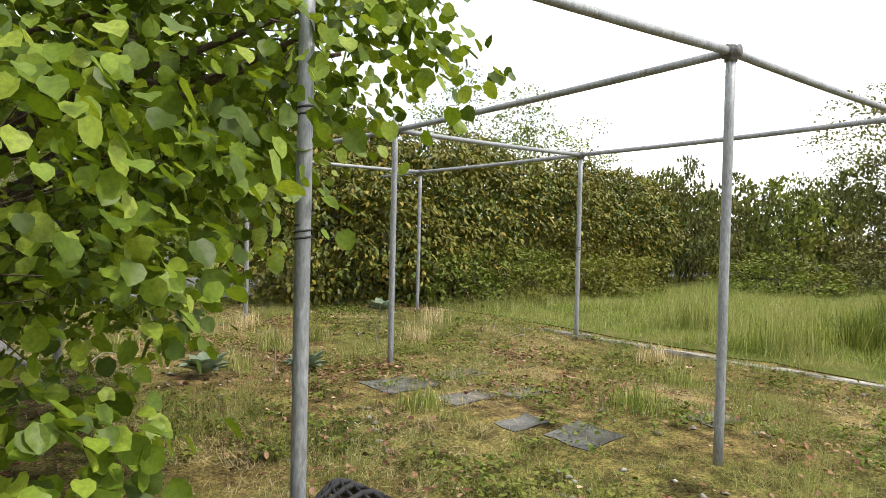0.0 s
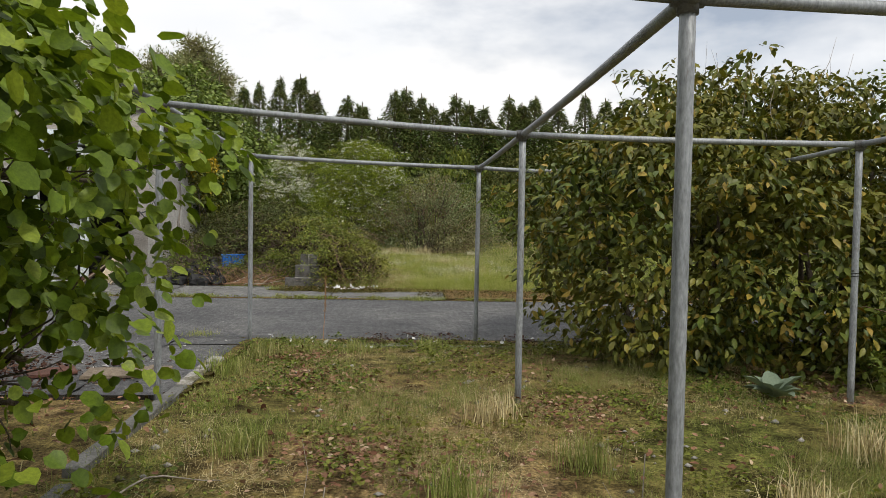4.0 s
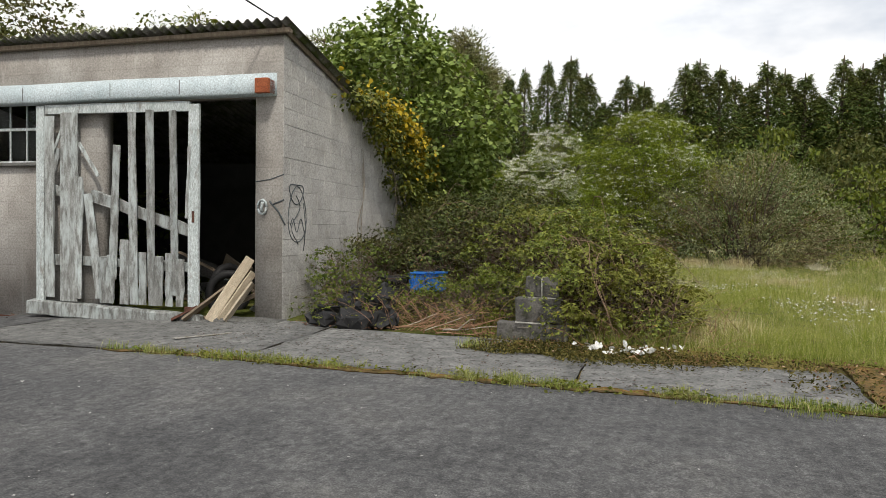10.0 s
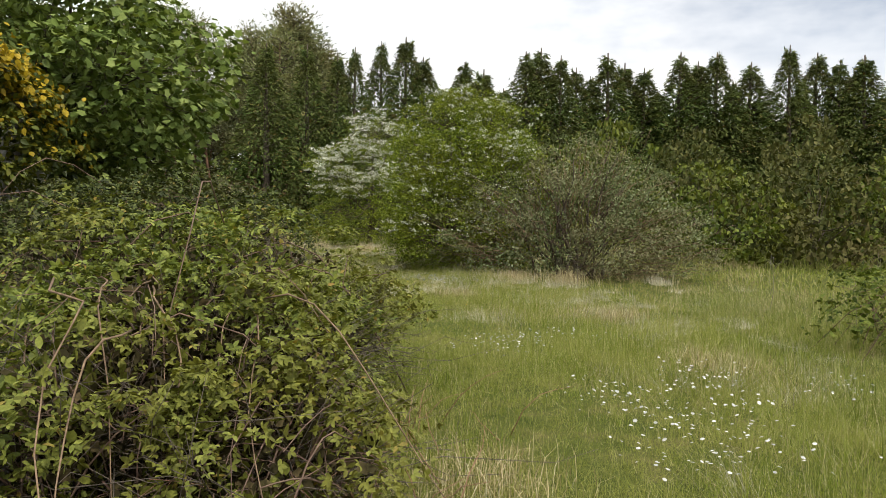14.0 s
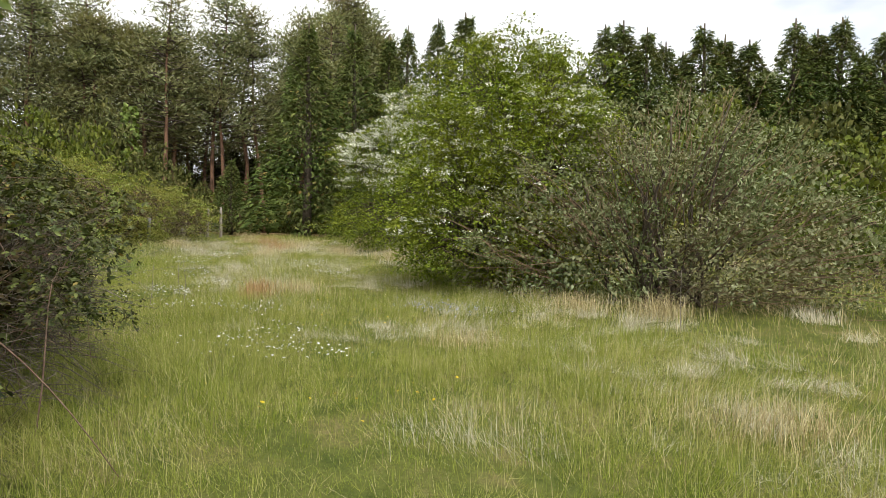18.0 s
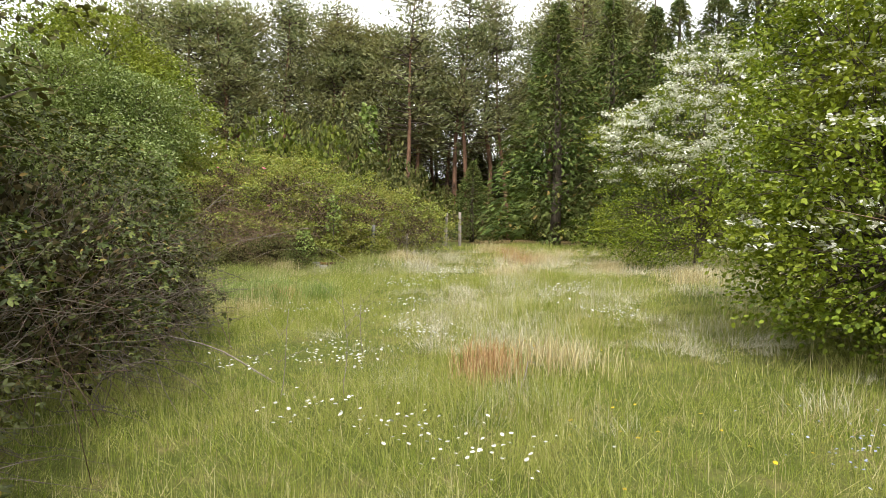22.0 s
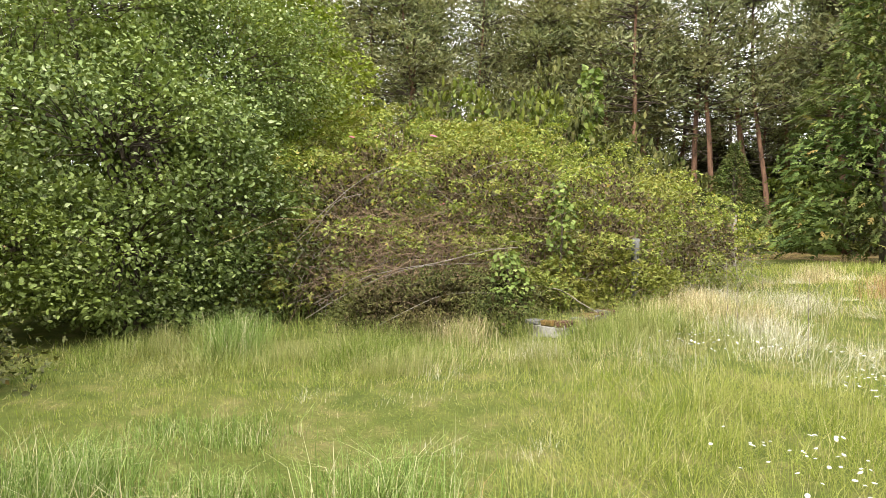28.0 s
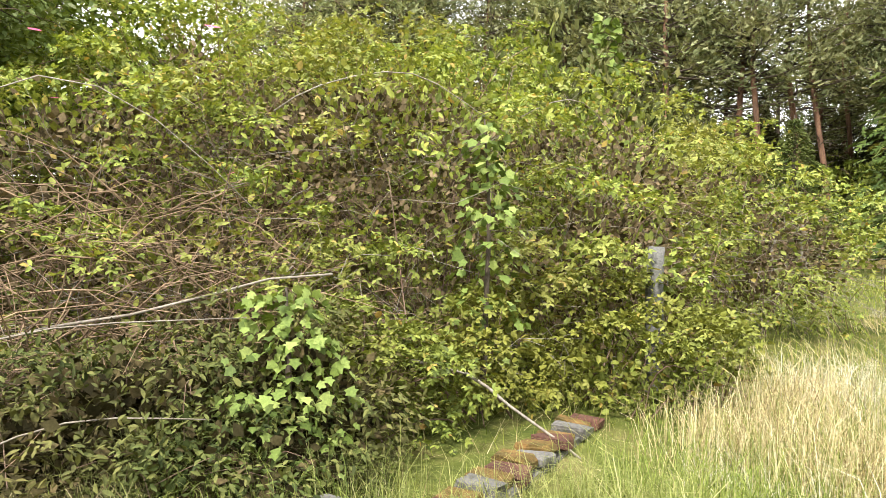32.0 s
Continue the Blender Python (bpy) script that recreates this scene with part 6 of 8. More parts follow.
# brambles by the block stub
bramble("bramble_mound", "bramble mound over a stub wall with yellow-green leaves", 1.3, 20.7,
        [(0.0, -0.1, 0.62, 0.95, 1.3, 0.78), (-0.15, 1.2, 0.65, 1.0, 1.5, 0.78), (-0.8, 0.6, 0.75, 1.0, 1.1, 0.75), (0.3, -0.6, 0.42, 0.7, 0.85, 0.55), (0.05, -1.15, 0.5, 0.5, 0.55, 0.5), (-0.2, -1.5, 0.42, 0.28, 0.3, 0.52), (0.75, -0.9, 0.3, 0.6, 0.7, 0.4)], 1450, 12, 31, 0.057, 420, spread=0.10, bare=1900)
bramble("bramble_bush", "bramble and weeds filling the ground beside the shed", -0.9, 22.6,
        [(-1.35, -1.2, 0.75, 0.4, 0.45, 0.3), (-1.0, -0.5, 0.55, 0.65, 0.8, 0.6), (0.3, -0.2, 0.65, 1.4, 1.2, 0.85), (-0.3, 1.2, 0.85, 1.4, 1.7, 1.0), (0.6, 1.0, 0.8, 1.2, 1.5, 1.0), (-0.5, 3.2, 0.9, 1.3, 1.7, 1.2), (-0.3, -1.1, 0.45, 0.9, 0.6, 0.5)], 1700, 13, 32, 0.058, 420, F_DARKBR, spread=0.12, bare=3000, floor=0.5)
bramble("bramble_bush", "low weeds and nettles beside the blue containers", -0.7, 19.9,
        [(-0.9, 0.0, 0.18, 0.5, 0.4, 0.3), (-0.1, 0.2, 0.2, 0.6, 0.45, 0.32), (0.6, 0.0, 0.2, 0.5, 0.5, 0.35), (-1.3, -0.2, 0.25, 0.4, 0.4, 0.35), (-1.45, 0.15, 0.62, 0.42, 0.35, 0.42), (-1.0, -0.6, 0.12, 0.45, 0.3, 0.22)], 430, 9, 38, 0.05, 170, F_SCRUB, M_CANE, TRIO, spread=0.10, bare=900)
bramble("bramble_bush", "dense bramble bush with bare grey canes at its foot", -4.9, 30.3,
        [(1.4, -2.0, 0.75, 1.1, 1.1, 1.1), (0.2, -0.5, 0.85, 1.3, 1.3, 1.3), (-0.95, 0.9, 0.85, 1.05, 1.05, 1.3), (-1.6, -0.8, 1.0, 1.8, 1.8, 1.5), (2.4, -3.4, 0.8, 1.5, 1.6, 1.1), (1.6, -3.0, 1.0, 1.5, 1.6, 1.3), (-1.3, 1.55, 0.75, 0.72, 0.72, 0.9), (-2.15, 2.2, 0.6, 0.85, 0.85, 0.8), (-2.4, 1.2, 0.9, 1.3, 1.3, 1.1)], 2700, 11, 33, 0.05, 420, F_DARKBR, M_CANE, spread=0.09, cane_r=0.004, bare=3600, floor=0.3)
bramble("bramble_bush", "low bramble clump in long grass", 8.4, 25.4, [(0, 0, 0.4, 1.5, 1.4, 0.75), (1.4, 0.8, 0.4, 1.4, 1.4, 0.8)], 520, 9, 34, 0.08, 60, F_SCRUB)
bramble("bramble_bush", "low dark bramble clump beside the grass path", -13.2, 34.2, [(0, 0, 0.3, 0.8, 0.7, 0.42), (-1.3, -0.6, 0.4, 1.2, 1.1, 0.55)], 620, 9, 35, 0.06, 60, F_DARKBR)
bramble("bramble_bush", "low bramble and nettles along the hedge foot", 9.6, 9.35, [(-1.4, 0, 0.25, 1.1, 0.7, 0.5), (0.4, 0.1, 0.3, 1.2, 0.75, 0.55), (2.0, 0.1, 0.3, 1.3, 0.8, 0.5), (3.6, 0.1, 0.3, 1.3, 0.8, 0.45)], 800, 9, 36, 0.075, 50, F_SCRUB)
# bare arching canes over the mound and the bush beside the walk
ac = np.random.default_rng(45)
for k in range(34):
    if k < 16:
        p0 = np.array([1.2 + ac.normal(0, 0.4), 20.3 + ac.normal(0, 0.5), 1.45 + ac.uniform(-0.2, 0.15)])
        p1 = p0 + np.array([ac.normal(0.35, 0.4), -0.9 + ac.normal(0, 0.3), 0])
        p1[2] = lz(p1[0], p1[1]) + ac.uniform(0.1, 0.5)
    else:
        u = ac.uniform(0.2, 1.0)
        p0 = np.array([-3.6 - 2.9 * u, 29.8 + 2.6 * u, lz(-4, 31) + ac.uniform(0.2, 1.0)])
        p1 = p0 + np.array([0.36, 0.40, 0]) * ac.uniform(0.6, 1.3) + np.array([ac.normal(0, 0.35), ac.normal(0, 0.35), ac.normal(0, 0.3)])
        d1 = (p1[0] + 2.83) * 0.68 + (p1[1] - 30.2) * 0.73
        if d1 > 0.12:
            p1[:2] -= np.array([0.68, 0.73]) * (d1 - 0.12)
        p1[2] = max(p1[2], lz(p1[0], p1[1]) + 0.05)
    solid("arching_cane", tube_geo(Geo(), bent(ac, p0, p1, 9, 0.04, 0.18), np.linspace(0.006, 0.0025, 9), 5), M_BROWNTWIG if k < 16 else M_DEADTWIG, "bare thorny bramble cane arching out of the bush", "cane", "arching canes", smooth=True)
solid("arching_cane", tube_geo(Geo(), bent(ac, (0.0, 24.85, 1.35), (1.05, 25.4, lz(1.05, 25.4) + 0.05), 12, 0.01, 0.22), np.linspace(0.007, 0.003, 12), 5), M_CANE, "dark bramble cane arching into the grass", "cane", "arching canes", smooth=True)
# big bramble bank near the end
bramble("bramble_bank", "high bramble bank with a tangle of dead canes", -15.2, 41.8,
        [(0.2, -2.6, 0.85, 1.1, 1.2, 0.95), (0.9, -1.2, 0.7, 1.0, 1.2, 0.85), (1.3, 0.4, 0.85, 1.0, 1.3, 1.0), (2.1, 1.6, 0.7, 0.95, 1.2, 0.9), (-0.2, -1.8, 1.5, 1.3, 1.4, 1.1), (0.7, 0.3, 1.7, 1.6, 1.6, 1.3), (1.1, 2.5, 1.5, 1.6, 1.7, 1.25), (-1.2, -0.5, 2.0, 2.0, 2.0, 1.45), (-0.8, 2.0, 2.0, 2.0, 2.0, 1.4), (1.0, 4.4, 1.2, 1.7, 1.5, 1.1), (-3.2, 1.5, 2.0, 2.2, 2.2, 1.7), (-1.6, 4.6, 1.5, 2.0, 2.0, 1.4), (1.4, 5.3, 1.0, 1.5, 1.4, 1.0)],
        4600, 12, 37, 0.066, 460, F_BANK, spread=0.10, cane_mat=M_CANE, cane_r=0.005, bare=2600)
bramble("bramble_bush", "low dock and bramble weeds at the foot of the bank", -12.9, 41.0, [(0, 0, 0.3, 0.5, 0.7, 0.45), (-0.1, 0.9, 0.35, 0.5, 0.7, 0.5), (0.5, 2.0, 0.4, 0.5, 0.7, 0.5), (0.82, 1.85, 0.3, 0.3, 0.35, 0.42), (0.9, 2.2, 0.35, 0.35, 0.35, 0.42)], 760, 10, 40, 0.055, 60, F_BRAMBLE, M_CANE, spread=0.08)
tk = Geo()
tr_ = np.random.default_rng(39)
for k in range(620):
    a0 = np.array([tr_.uniform(-14.6, -13.1), tr_.uniform(38.7, 41.4), 0])
    a0[2] = lz(a0[0], a0[1]) + (0.35 + 1.25 * tr_.random()) * np.clip((-12.5 - a0[0]) / 1.6, 0.3, 1)
    b0 = a0 + np.array([tr_.normal(0.3, 0.35), tr_.normal(0, 0.6), tr_.normal(0.05, 0.3)])
    b0[2] = max(b0[2], lz(b0[0], b0[1]) + 0.05)
    tube_geo(tk, bent(tr_, a0, b0, 6, 0.06, 0.15), np.linspace(0.0052, 0.0016, 6) * tr_.uniform(0.5, 1.2), 4)
solid("dead_cane_heap", tk, M_BROWNTWIG, "bleached dead canes collapsed in front of the bank", "dead canes", kind="stuff")
for k, (p0, p1, sg) in enumerate((((-14.3, 38.4, 2.0), (-13.3, 40.6, 2.2), 0.35), ((-13.6, 40.8, 2.9), (-12.9, 42.0, 2.9), 0.2), ((-13.2, 42.6, 3.0), (-13.4, 44.2, 2.8), 0.2), ((-13.7, 38.2, 1.0), (-12.5, 40.2, 1.7), 0.1), ((-14.0, 39.2, 2.6), (-14.3, 38.2, 1.4), 0.2), ((-12.9, 38.6, 0.9), (-12.1, 39.9, 1.35), 0.1))):
    solid("arching_cane", tube_geo(Geo(), bent(tr_, p0, p1, 9, 0.02, sg), np.linspace(0.006, 0.0025, 9), 5), M_TWIG, "long bleached arching bramble cane", "cane", "arching canes", smooth=True)
bramble("heath_shrub", "low dark olive feathery shrub at the foot of the bank", -12.75, 39.75, [(0, 0, 0.25, 0.55, 0.8, 0.5), (0.15, 0.7, 0.3, 0.5, 0.6, 0.55), (-0.4, -0.7, 0.2, 0.5, 0.7, 0.4), (0.45, 0.35, 0.15, 0.4, 0.5, 0.35)], 1100, 12, 47, 0.045, 120, F_UNDER, M_CANE, LANCE, spread=0.07, cane_r=0.003)
# ivy over the shed roof and gable
ir = np.random.default_rng(41)
ivy = thing("ivy", -2.9, 23.2, 0.2, "ivy pouring over the shed roof, its top leaves golden", "ivy", rz=BA)
il = [(0.0, -1.75, 3.66, 0.3, 0.55, 0.26), (0.0, -0.95, 3.42, 0.3, 0.7, 0.38), (0.02, -0.1, 3.05, 0.32, 0.75, 0.5), (0.02, 0.75, 2.65, 0.34, 0.8, 0.68), (0.04, 1.6, 2.2, 0.36, 0.85, 0.85), (-0.9, 0.3, 3.45, 1.0, 1.9, 0.35), (0.05, 2.5, 1.5, 0.45, 0.95, 1.2), (0.1, 2.9, 0.6, 0.6, 0.9, 0.8)]
g, c = crown(ir, il, 1500, 10, 0.08, HEX, 0.08, 0.7, -0.1, 0.8, 0.12)
part("foliage", g, F_IVY, ivy)
g2 = Geo()
cc = c[c[:, 2] > 2.3]
k = np.repeat(np.arange(len(cc)), 30)
k = k[ir.random(len(k)) < np.clip((cc[k][:, 2] - (2.75 - 0.42 * cc[k][:, 1])) / 0.5, 0, 1) * np.clip(2.1 - cc[k][:, 1], 0.0, 1)]
p = cc[k] + ir.normal(0, 0.12, (len(k), 3)) + np.array([0.10, 0, 0.08])
leaves(g2, ir, p, ir.normal(0, 0.6, (len(k), 3)) + np.array([0.5, -0.1, -0.6]), 0.085 * ir.uniform(0.7, 1.2, len(k)), OVAL)
part("golden_foliage", g2, F_IVYGOLD, ivy, "golden yellow young ivy leaves")
for q in range(18):
    y = ir.uniform(0.2, 2.6)
    part("stem", tube_geo(Geo(), bent(ir, (0.25, y + ir.normal(0, 0.3), -0.1), (0.2, y - 0.5, 2.6 - 0.5 * y), 6, 0.04), np.linspace(0.018, 0.006, 6), 4), M_BARK, ivy)

tree("sycamore_tree", "bright green young sycamore behind the shed", -4.0, 26.3, 6.4, 0.12,
     [(0, 0, 4.4, 1.6, 1.6, 1.6), (1.1, -0.3, 3.4, 1.4, 1.4, 1.3), (-1.4, 0.2, 3.8, 1.5, 1.5, 1.5), (0.3, 0.2, 2.4, 1.4, 1.4, 1.4), (0.4, -0.3, 5.6, 0.7, 0.7, 0.8), (-0.9, 0, 5.3, 0.7, 0.7, 0.9)],
     1350, 11, 0.115, LOBED, 0.18, F_SYCA, 51, droop=0.5, twig_every=1)
for k, (x, y, h) in enumerate(((-3.5, 25.2, 4.8), (-3.5, 25.9, 4.4), (-5.6, 26.0, 6.6))):
    tree("sycamore_sapling", "slim upright shoot with whitish new leaves", x, y, h, 0.04, [(0, 0, h * 0.6, 0.45, 0.45, h * 0.35), (0.2, -0.1, h * 0.45, 0.6, 0.6, h * 0.3)], 120, 9, 0.13, LANCE, 0.16, F_SALLOW if k < 2 else F_SYCA, 56 + k, category="sapling", droop=-0.4, twig_every=1)
# hawthorns


def hawthorn(label, x, y, lobes, n, seed, bloom, where):
    ob, c, r = tree("hawthorn_tree", label, x, y, lobes[0][2] * 1.5, 0.13, lobes, n, 21, 0.062, HEX, 0.14, F_HAW, seed, droop=0.15, twig_every=1, floor=0.1, shell=0.8)
    c2 = c[[i for i in range(len(c)) if where(c[i])]]
    c2 = c2[r.random(len(c2)) < bloom]
    nc, npet = (6, 15) if bloom > 0.5 else (4, 11)
    k = np.repeat(np.arange(len(c2)), nc * npet)
    g = Geo()
    sub = c2[k] + np.repeat(unit(r.normal(0, 0.8, (len(c2) * nc, 3)) + (0, -0.2, 0.5)) * (0.42, 0.42, 0.24), npet, axis=0) + r.normal(0, 0.075 if bloom > 0.5 else 0.04, (len(k), 3)) * (1, 1, 0.35)
    leaves(g, r, sub, r.normal(0, 1, (len(k), 3)) * (1, 1, 0.4), 0.08 if bloom > 0.5 else 0.055, DIAMOND, 1.4, 0.5)
    part("blossom", g, F_BLOSSOM, ob, "clusters of white may blossom")


hawthorn("hawthorn tree in leaf with scattered white blossom", 1.05, 36.6,
         [(0.3, 0, 2.7, 1.8, 1.9, 1.8), (-0.5, -0.5, 1.8, 1.3, 1.4, 1.2), (0.9, -0.5, 2.2, 1.5, 1.5, 1.4), (-0.1, 0.2, 3.9, 1.4, 1.5, 1.15), (0.8, 0.2, 3.6, 1.3, 1.4, 1.2), (-0.8, 0.3, 3.0, 1.2, 1.3, 1.1), (-0.2, -1.2, 1.0, 1.6, 1.2, 0.9), (0.6, -0.6, 0.7, 1.7, 1.6, 0.7), (-0.9, 0.2, 0.9, 1.2, 1.4, 0.9)], 2900, 61, 0.32, lambda c: c[2] > 1.0)
hawthorn("hawthorn tree smothered in white may blossom", -4.0, 46.6,
         [(0, 0, 3.3, 2.2, 2.2, 1.7), (-1.5, -0.3, 3.3, 1.2, 1.3, 1.0), (1.3, 0, 3.7, 1.5, 1.5, 1.3), (0.4, 0, 4.9, 1.4, 1.4, 1.1), (-0.6, -0.6, 1.5, 1.9, 1.6, 1.2), (1.5, -0.3, 1.5, 2.0, 1.6, 1.3), (0.2, -0.8, 0.8, 2.4, 1.4, 0.8), (0.0, 0.0, 0.7, 2.6, 2.2, 0.8)], 1500, 62, 0.55, lambda c: c[2] > 2.3 and c[0] < 1.4)

# grey-leaved bush
wr = np.random.default_rng(63)
wl_ = [(0, 0, 1.6, 2.3, 2.0, 1.5), (-1.9, -0.6, 1.15, 1.4, 1.4, 1.0), (2.0, -0.3, 1.4, 1.5, 1.5, 1.2), (0.5, 0, 2.75, 1.5, 1.4, 0.8), (-0.8, 0.2, 2.45, 1.2, 1.2, 0.7), (1.6, 0.2, 2.3, 1.1, 1.1, 0.7), (-2.5, -0.9, 0.7, 0.9, 0.9, 0.6), (2.6, -1.0, 0.8, 1.0, 0.9, 0.7), (-0.9, -1.1, 0.8, 1.3, 1.1, 0.7), (1.2, -1.2, 0.9, 1.3, 1.1, 0.75)]
wb = thing("willow_bush", 4.15, 35.2, lz(4.15, 35.2), "wide grey-green bush of bare brown twigs and narrow leaves", "bush")
g, c = crown(wr, wl_, 3000, 6, 0.075, LANCE, 0.13, -0.2, 0.15, 0.85, 0.3, 0.4, 0.5, 0.7, 60)
part("foliage", g, F_GREYLEAF, wb)
for k in range(40):
    a = wr.uniform(0, 2 * np.pi)
    en = np.array([2.6 * math.cos(a) * wr.uniform(0.4, 1), 2.1 * math.sin(a) * wr.uniform(0.4, 1), wr.uniform(1.2, 3.3)])
    part("stem", tube_geo(Geo(), bent(wr, (wr.normal(0, 0.3), wr.normal(-0.4, 0.3), -0.1), en, 7, 0.05), np.linspace(0.035, 0.008, 7), 5), M_BARK, wb, smooth=True)
wg = Geo()
for t in np.repeat(c, 3, axis=0):
    t = t + wr.normal(0, 0.22, 3)
    s0 = t * np.array([0.62, 0.62, 0.66]) + wr.normal(0, 0.1, 3)
    tube_geo(wg, bent(wr, s0, t * 1.03, 4, 0.1), np.linspace(0.008, 0.003, 4), 3)
tagged(part("twigwork", wg, M_BROWNTWIG, wb), kind="stuff")

# big sallow near the end
tree("sallow_tree", "spreading sallow with grey-backed green leaves", -16.6, 37.0, 6.0, 0.15,
     [(0.7, -0.5, 2.5, 1.6, 1.7, 1.25), (0.4, 0.7, 1.8, 1.5, 1.4, 1.1), (-0.3, -1.3, 3.1, 1.5, 1.35, 1.3), (-0.8, 0.3, 3.7, 1.5, 1.8, 1.3), (-0.9, 1.6, 4.1, 1.6, 1.6, 1.2), (-1.0, -0.4, 4.7, 1.5, 1.7, 1.1), (1.0, -0.4, 1.2, 1.2, 1.5, 0.9), (0.3, -1.5, 1.5, 1.3, 1.2, 1.0), (0.3, 1.4, 1.0, 1.4, 1.3, 0.9), (-0.3, 0, 1.0, 1.8, 2.0, 0.9)],
     4600, 17, 0.07, HEX, 0.16, F_SALLOW, 64, droop=0.05, twig_every=2, floor=0.1, shell=0.8)
tree("goat_willow_tree", "tall rounded willow in fresh yellow-green leaf", -20.6, 39.2, 8.0, 0.16,
     [(0, 0, 5.2, 2.4, 2.6, 2.2), (0.9, 1.2, 4.5, 2.0, 2.0, 1.8), (-0.4, -1.4, 5.5, 2.2, 2.2, 1.9), (0.8, -0.3, 5.9, 1.7, 1.8, 1.4), (1.0, 1.6, 2.8, 1.8, 1.6, 1.6), (0.8, -2.4, 3.2, 1.8, 1.6, 1.8), (-0.6, 0.4, 2.2, 2.4, 2.6, 2.0)],
     4200, 12, 0.095, HEX, 0.17, F_WILLOW, 65, droop=0.15, twig_every=2, floor=0.2, shell=0.8)

# saplings with large leaves


def sapling(label, x, y, h, w, n, leaf, seed, cat="sapling"):
    r = np.random.default_rng(seed)
    ob = thing("sycamore_sapling", x, y, lz(x, y), label, cat)
    line = bent(r, (0, 0, -0.1), (0, 0, h), 8, 0.015)
    part("stem", tube_geo(Geo(), line, np.linspace(0.03, 0.006, 8), 5), M_BARK, ob)
    s = h * (0.18 + 0.82 * r.random(n) ** 0.8)
    a = r.uniform(0, 2 * np.pi, n)
    rad = w * r.random(n) ** 0.7 * (1.15 - 0.75 * s / h)
    p = np.stack([np.interp(s, line[:, 2], line[:, 0]) + rad * np.cos(a), np.interp(s, line[:, 2], line[:, 1]) + rad * np.sin(a), s], -1)
    d = np.stack([np.cos(a), np.sin(a), np.full(n, -0.7)], -1) + r.normal(0, 0.3, (n, 3))
    g = Geo()
    leaves(g, r, p, d, leaf * r.uniform(0.6, 1.2, n), LOBED, 0.8, 0.5)
    part("leaves", g, F_SYCA, ob)
    return ob


sapling("tall slim sycamore sapling with pale new leaves", -21.8, 53.8, 7.0, 0.75, 330, 0.26, 71)
sapling("sycamore sapling growing out of the brambles", -12.9, 42.0, 2.0, 0.32, 280, 0.078, 72)
sapling("bushy sycamore shoot at the foot of the bank", -12.32, 40.32, 1.0, 0.42, 420, 0.058, 73)

# scrub belts
SCRUB = [(-17.5, 49.0, 2.4, 3.6), (-20.5, 49.0, 2.6, 5.2), (-19.0, 52.5, 2.4, 4.6), (-24.0, 49.5, 2.8, 6.0), (-22.3, 52.0, 2.6, 6.2), (-23.5, 44.0, 3.2, 4.0), (-27, 54, 3.2, 6.6), (-22.5, 57.5, 3.0, 3.2), (-29.5, 47.5, 4, 5.5), (-9.0, 55.0, 2.2, 1.6),
         (-5.5, 56.5, 2.4, 2.2), (-1.0, 53.5, 2.6, 3.0), (2.5, 50.5, 2.8, 4.4), (6.5, 51.0, 3.0, 6.0), (10.5, 49.0, 3.0, 5.2), (9.2, 40.0, 2.4, 3.2), (12.3, 40.5, 2.6, 3.6), (15.5, 40.0, 2.6, 3.8), (18.8, 39.0, 2.8, 4.3), (22.5, 37.5, 3.0, 4.2), (14.5, 46.0, 3.0, 5.0), (19.5, 46.5, 3.2, 5.5), (26.5, 35.0, 3.0, 4.0),
         (-22.8, 43.6, 3.2, 4.6), (-8.6, 28.0, 2.4, 2.4), (-11.5, 24.5, 3.0, 3.8), (-14, 27.5, 3.6, 6.5), (-18, 24.5, 4.0, 7.0), (-21, 20, 4.0, 7.0), (-16.5, 30.5, 3.5, 6.5), (-10.5, 28.5, 3.0, 5.0), (-26, 15, 4.5, 7.5), (-31, 22, 5, 9), (-15.0, 22.0, 3.4, 5.0), (-18.5, 18.5, 3.4, 5.0), (-21.0, 14.0, 3.4, 4.8), (-25, 8, 3.5, 5), (-24, 33.5, 3.6, 5.6), (-21.0, 30.0, 2.8, 3.0), (-27.5, 38.5, 3.6, 6.0),
         (26.0, 17.0, 2.6, 3.6), (29.5, 14.5, 2.8, 3.8), (32.5, 11.5, 3.0, 4.2), (34.5, 7.5, 3.2, 4.6), (22.5, 20.0, 2.6, 3.4), (36, 2, 3.4, 5), (24.5, 12.5, 2.0, 2.6), (30, 26, 3.5, 4.5), (18.2, 10.6, 1.4, 3.3), (19.6, 12.6, 1.8, 3.4), (20.6, 10.6, 1.7, 3.2), (22.2, 9.4, 1.9, 3.3), (23.6, 7.6, 2.0, 3.6), (25.0, 5.0, 2.2, 3.8), (26, 2.5, 2.2, 3.8), (17.0, 7.4, 1.5, 1.0), (19.0, 6.2, 1.5, 1.1)]
for q in range(15):
    SCRUB.append((-70 + 4.2 * q, 52 + 2.6 * q + 5 * (q % 2), 4.6, 4.2 + 1.5 * (q % 3)))
for q in range(9):
    SCRUB.append((-38 + 3.1 * q, 64 + 1.2 * q + 4 * (q % 2), 3.0, 3.2 + 0.6 * (q % 3)))
for q in range(13):
    SCRUB.append((-52 + 3.4 * q, 60 + 2.0 * q + 3 * (q % 2), 2.8, 3.4 + 0.8 * (q % 3)))
for q in range(6):
    SCRUB.append((-30 + 5 * q, 92 + 2 * (q % 2), 5.0, 5.5))
sv = []
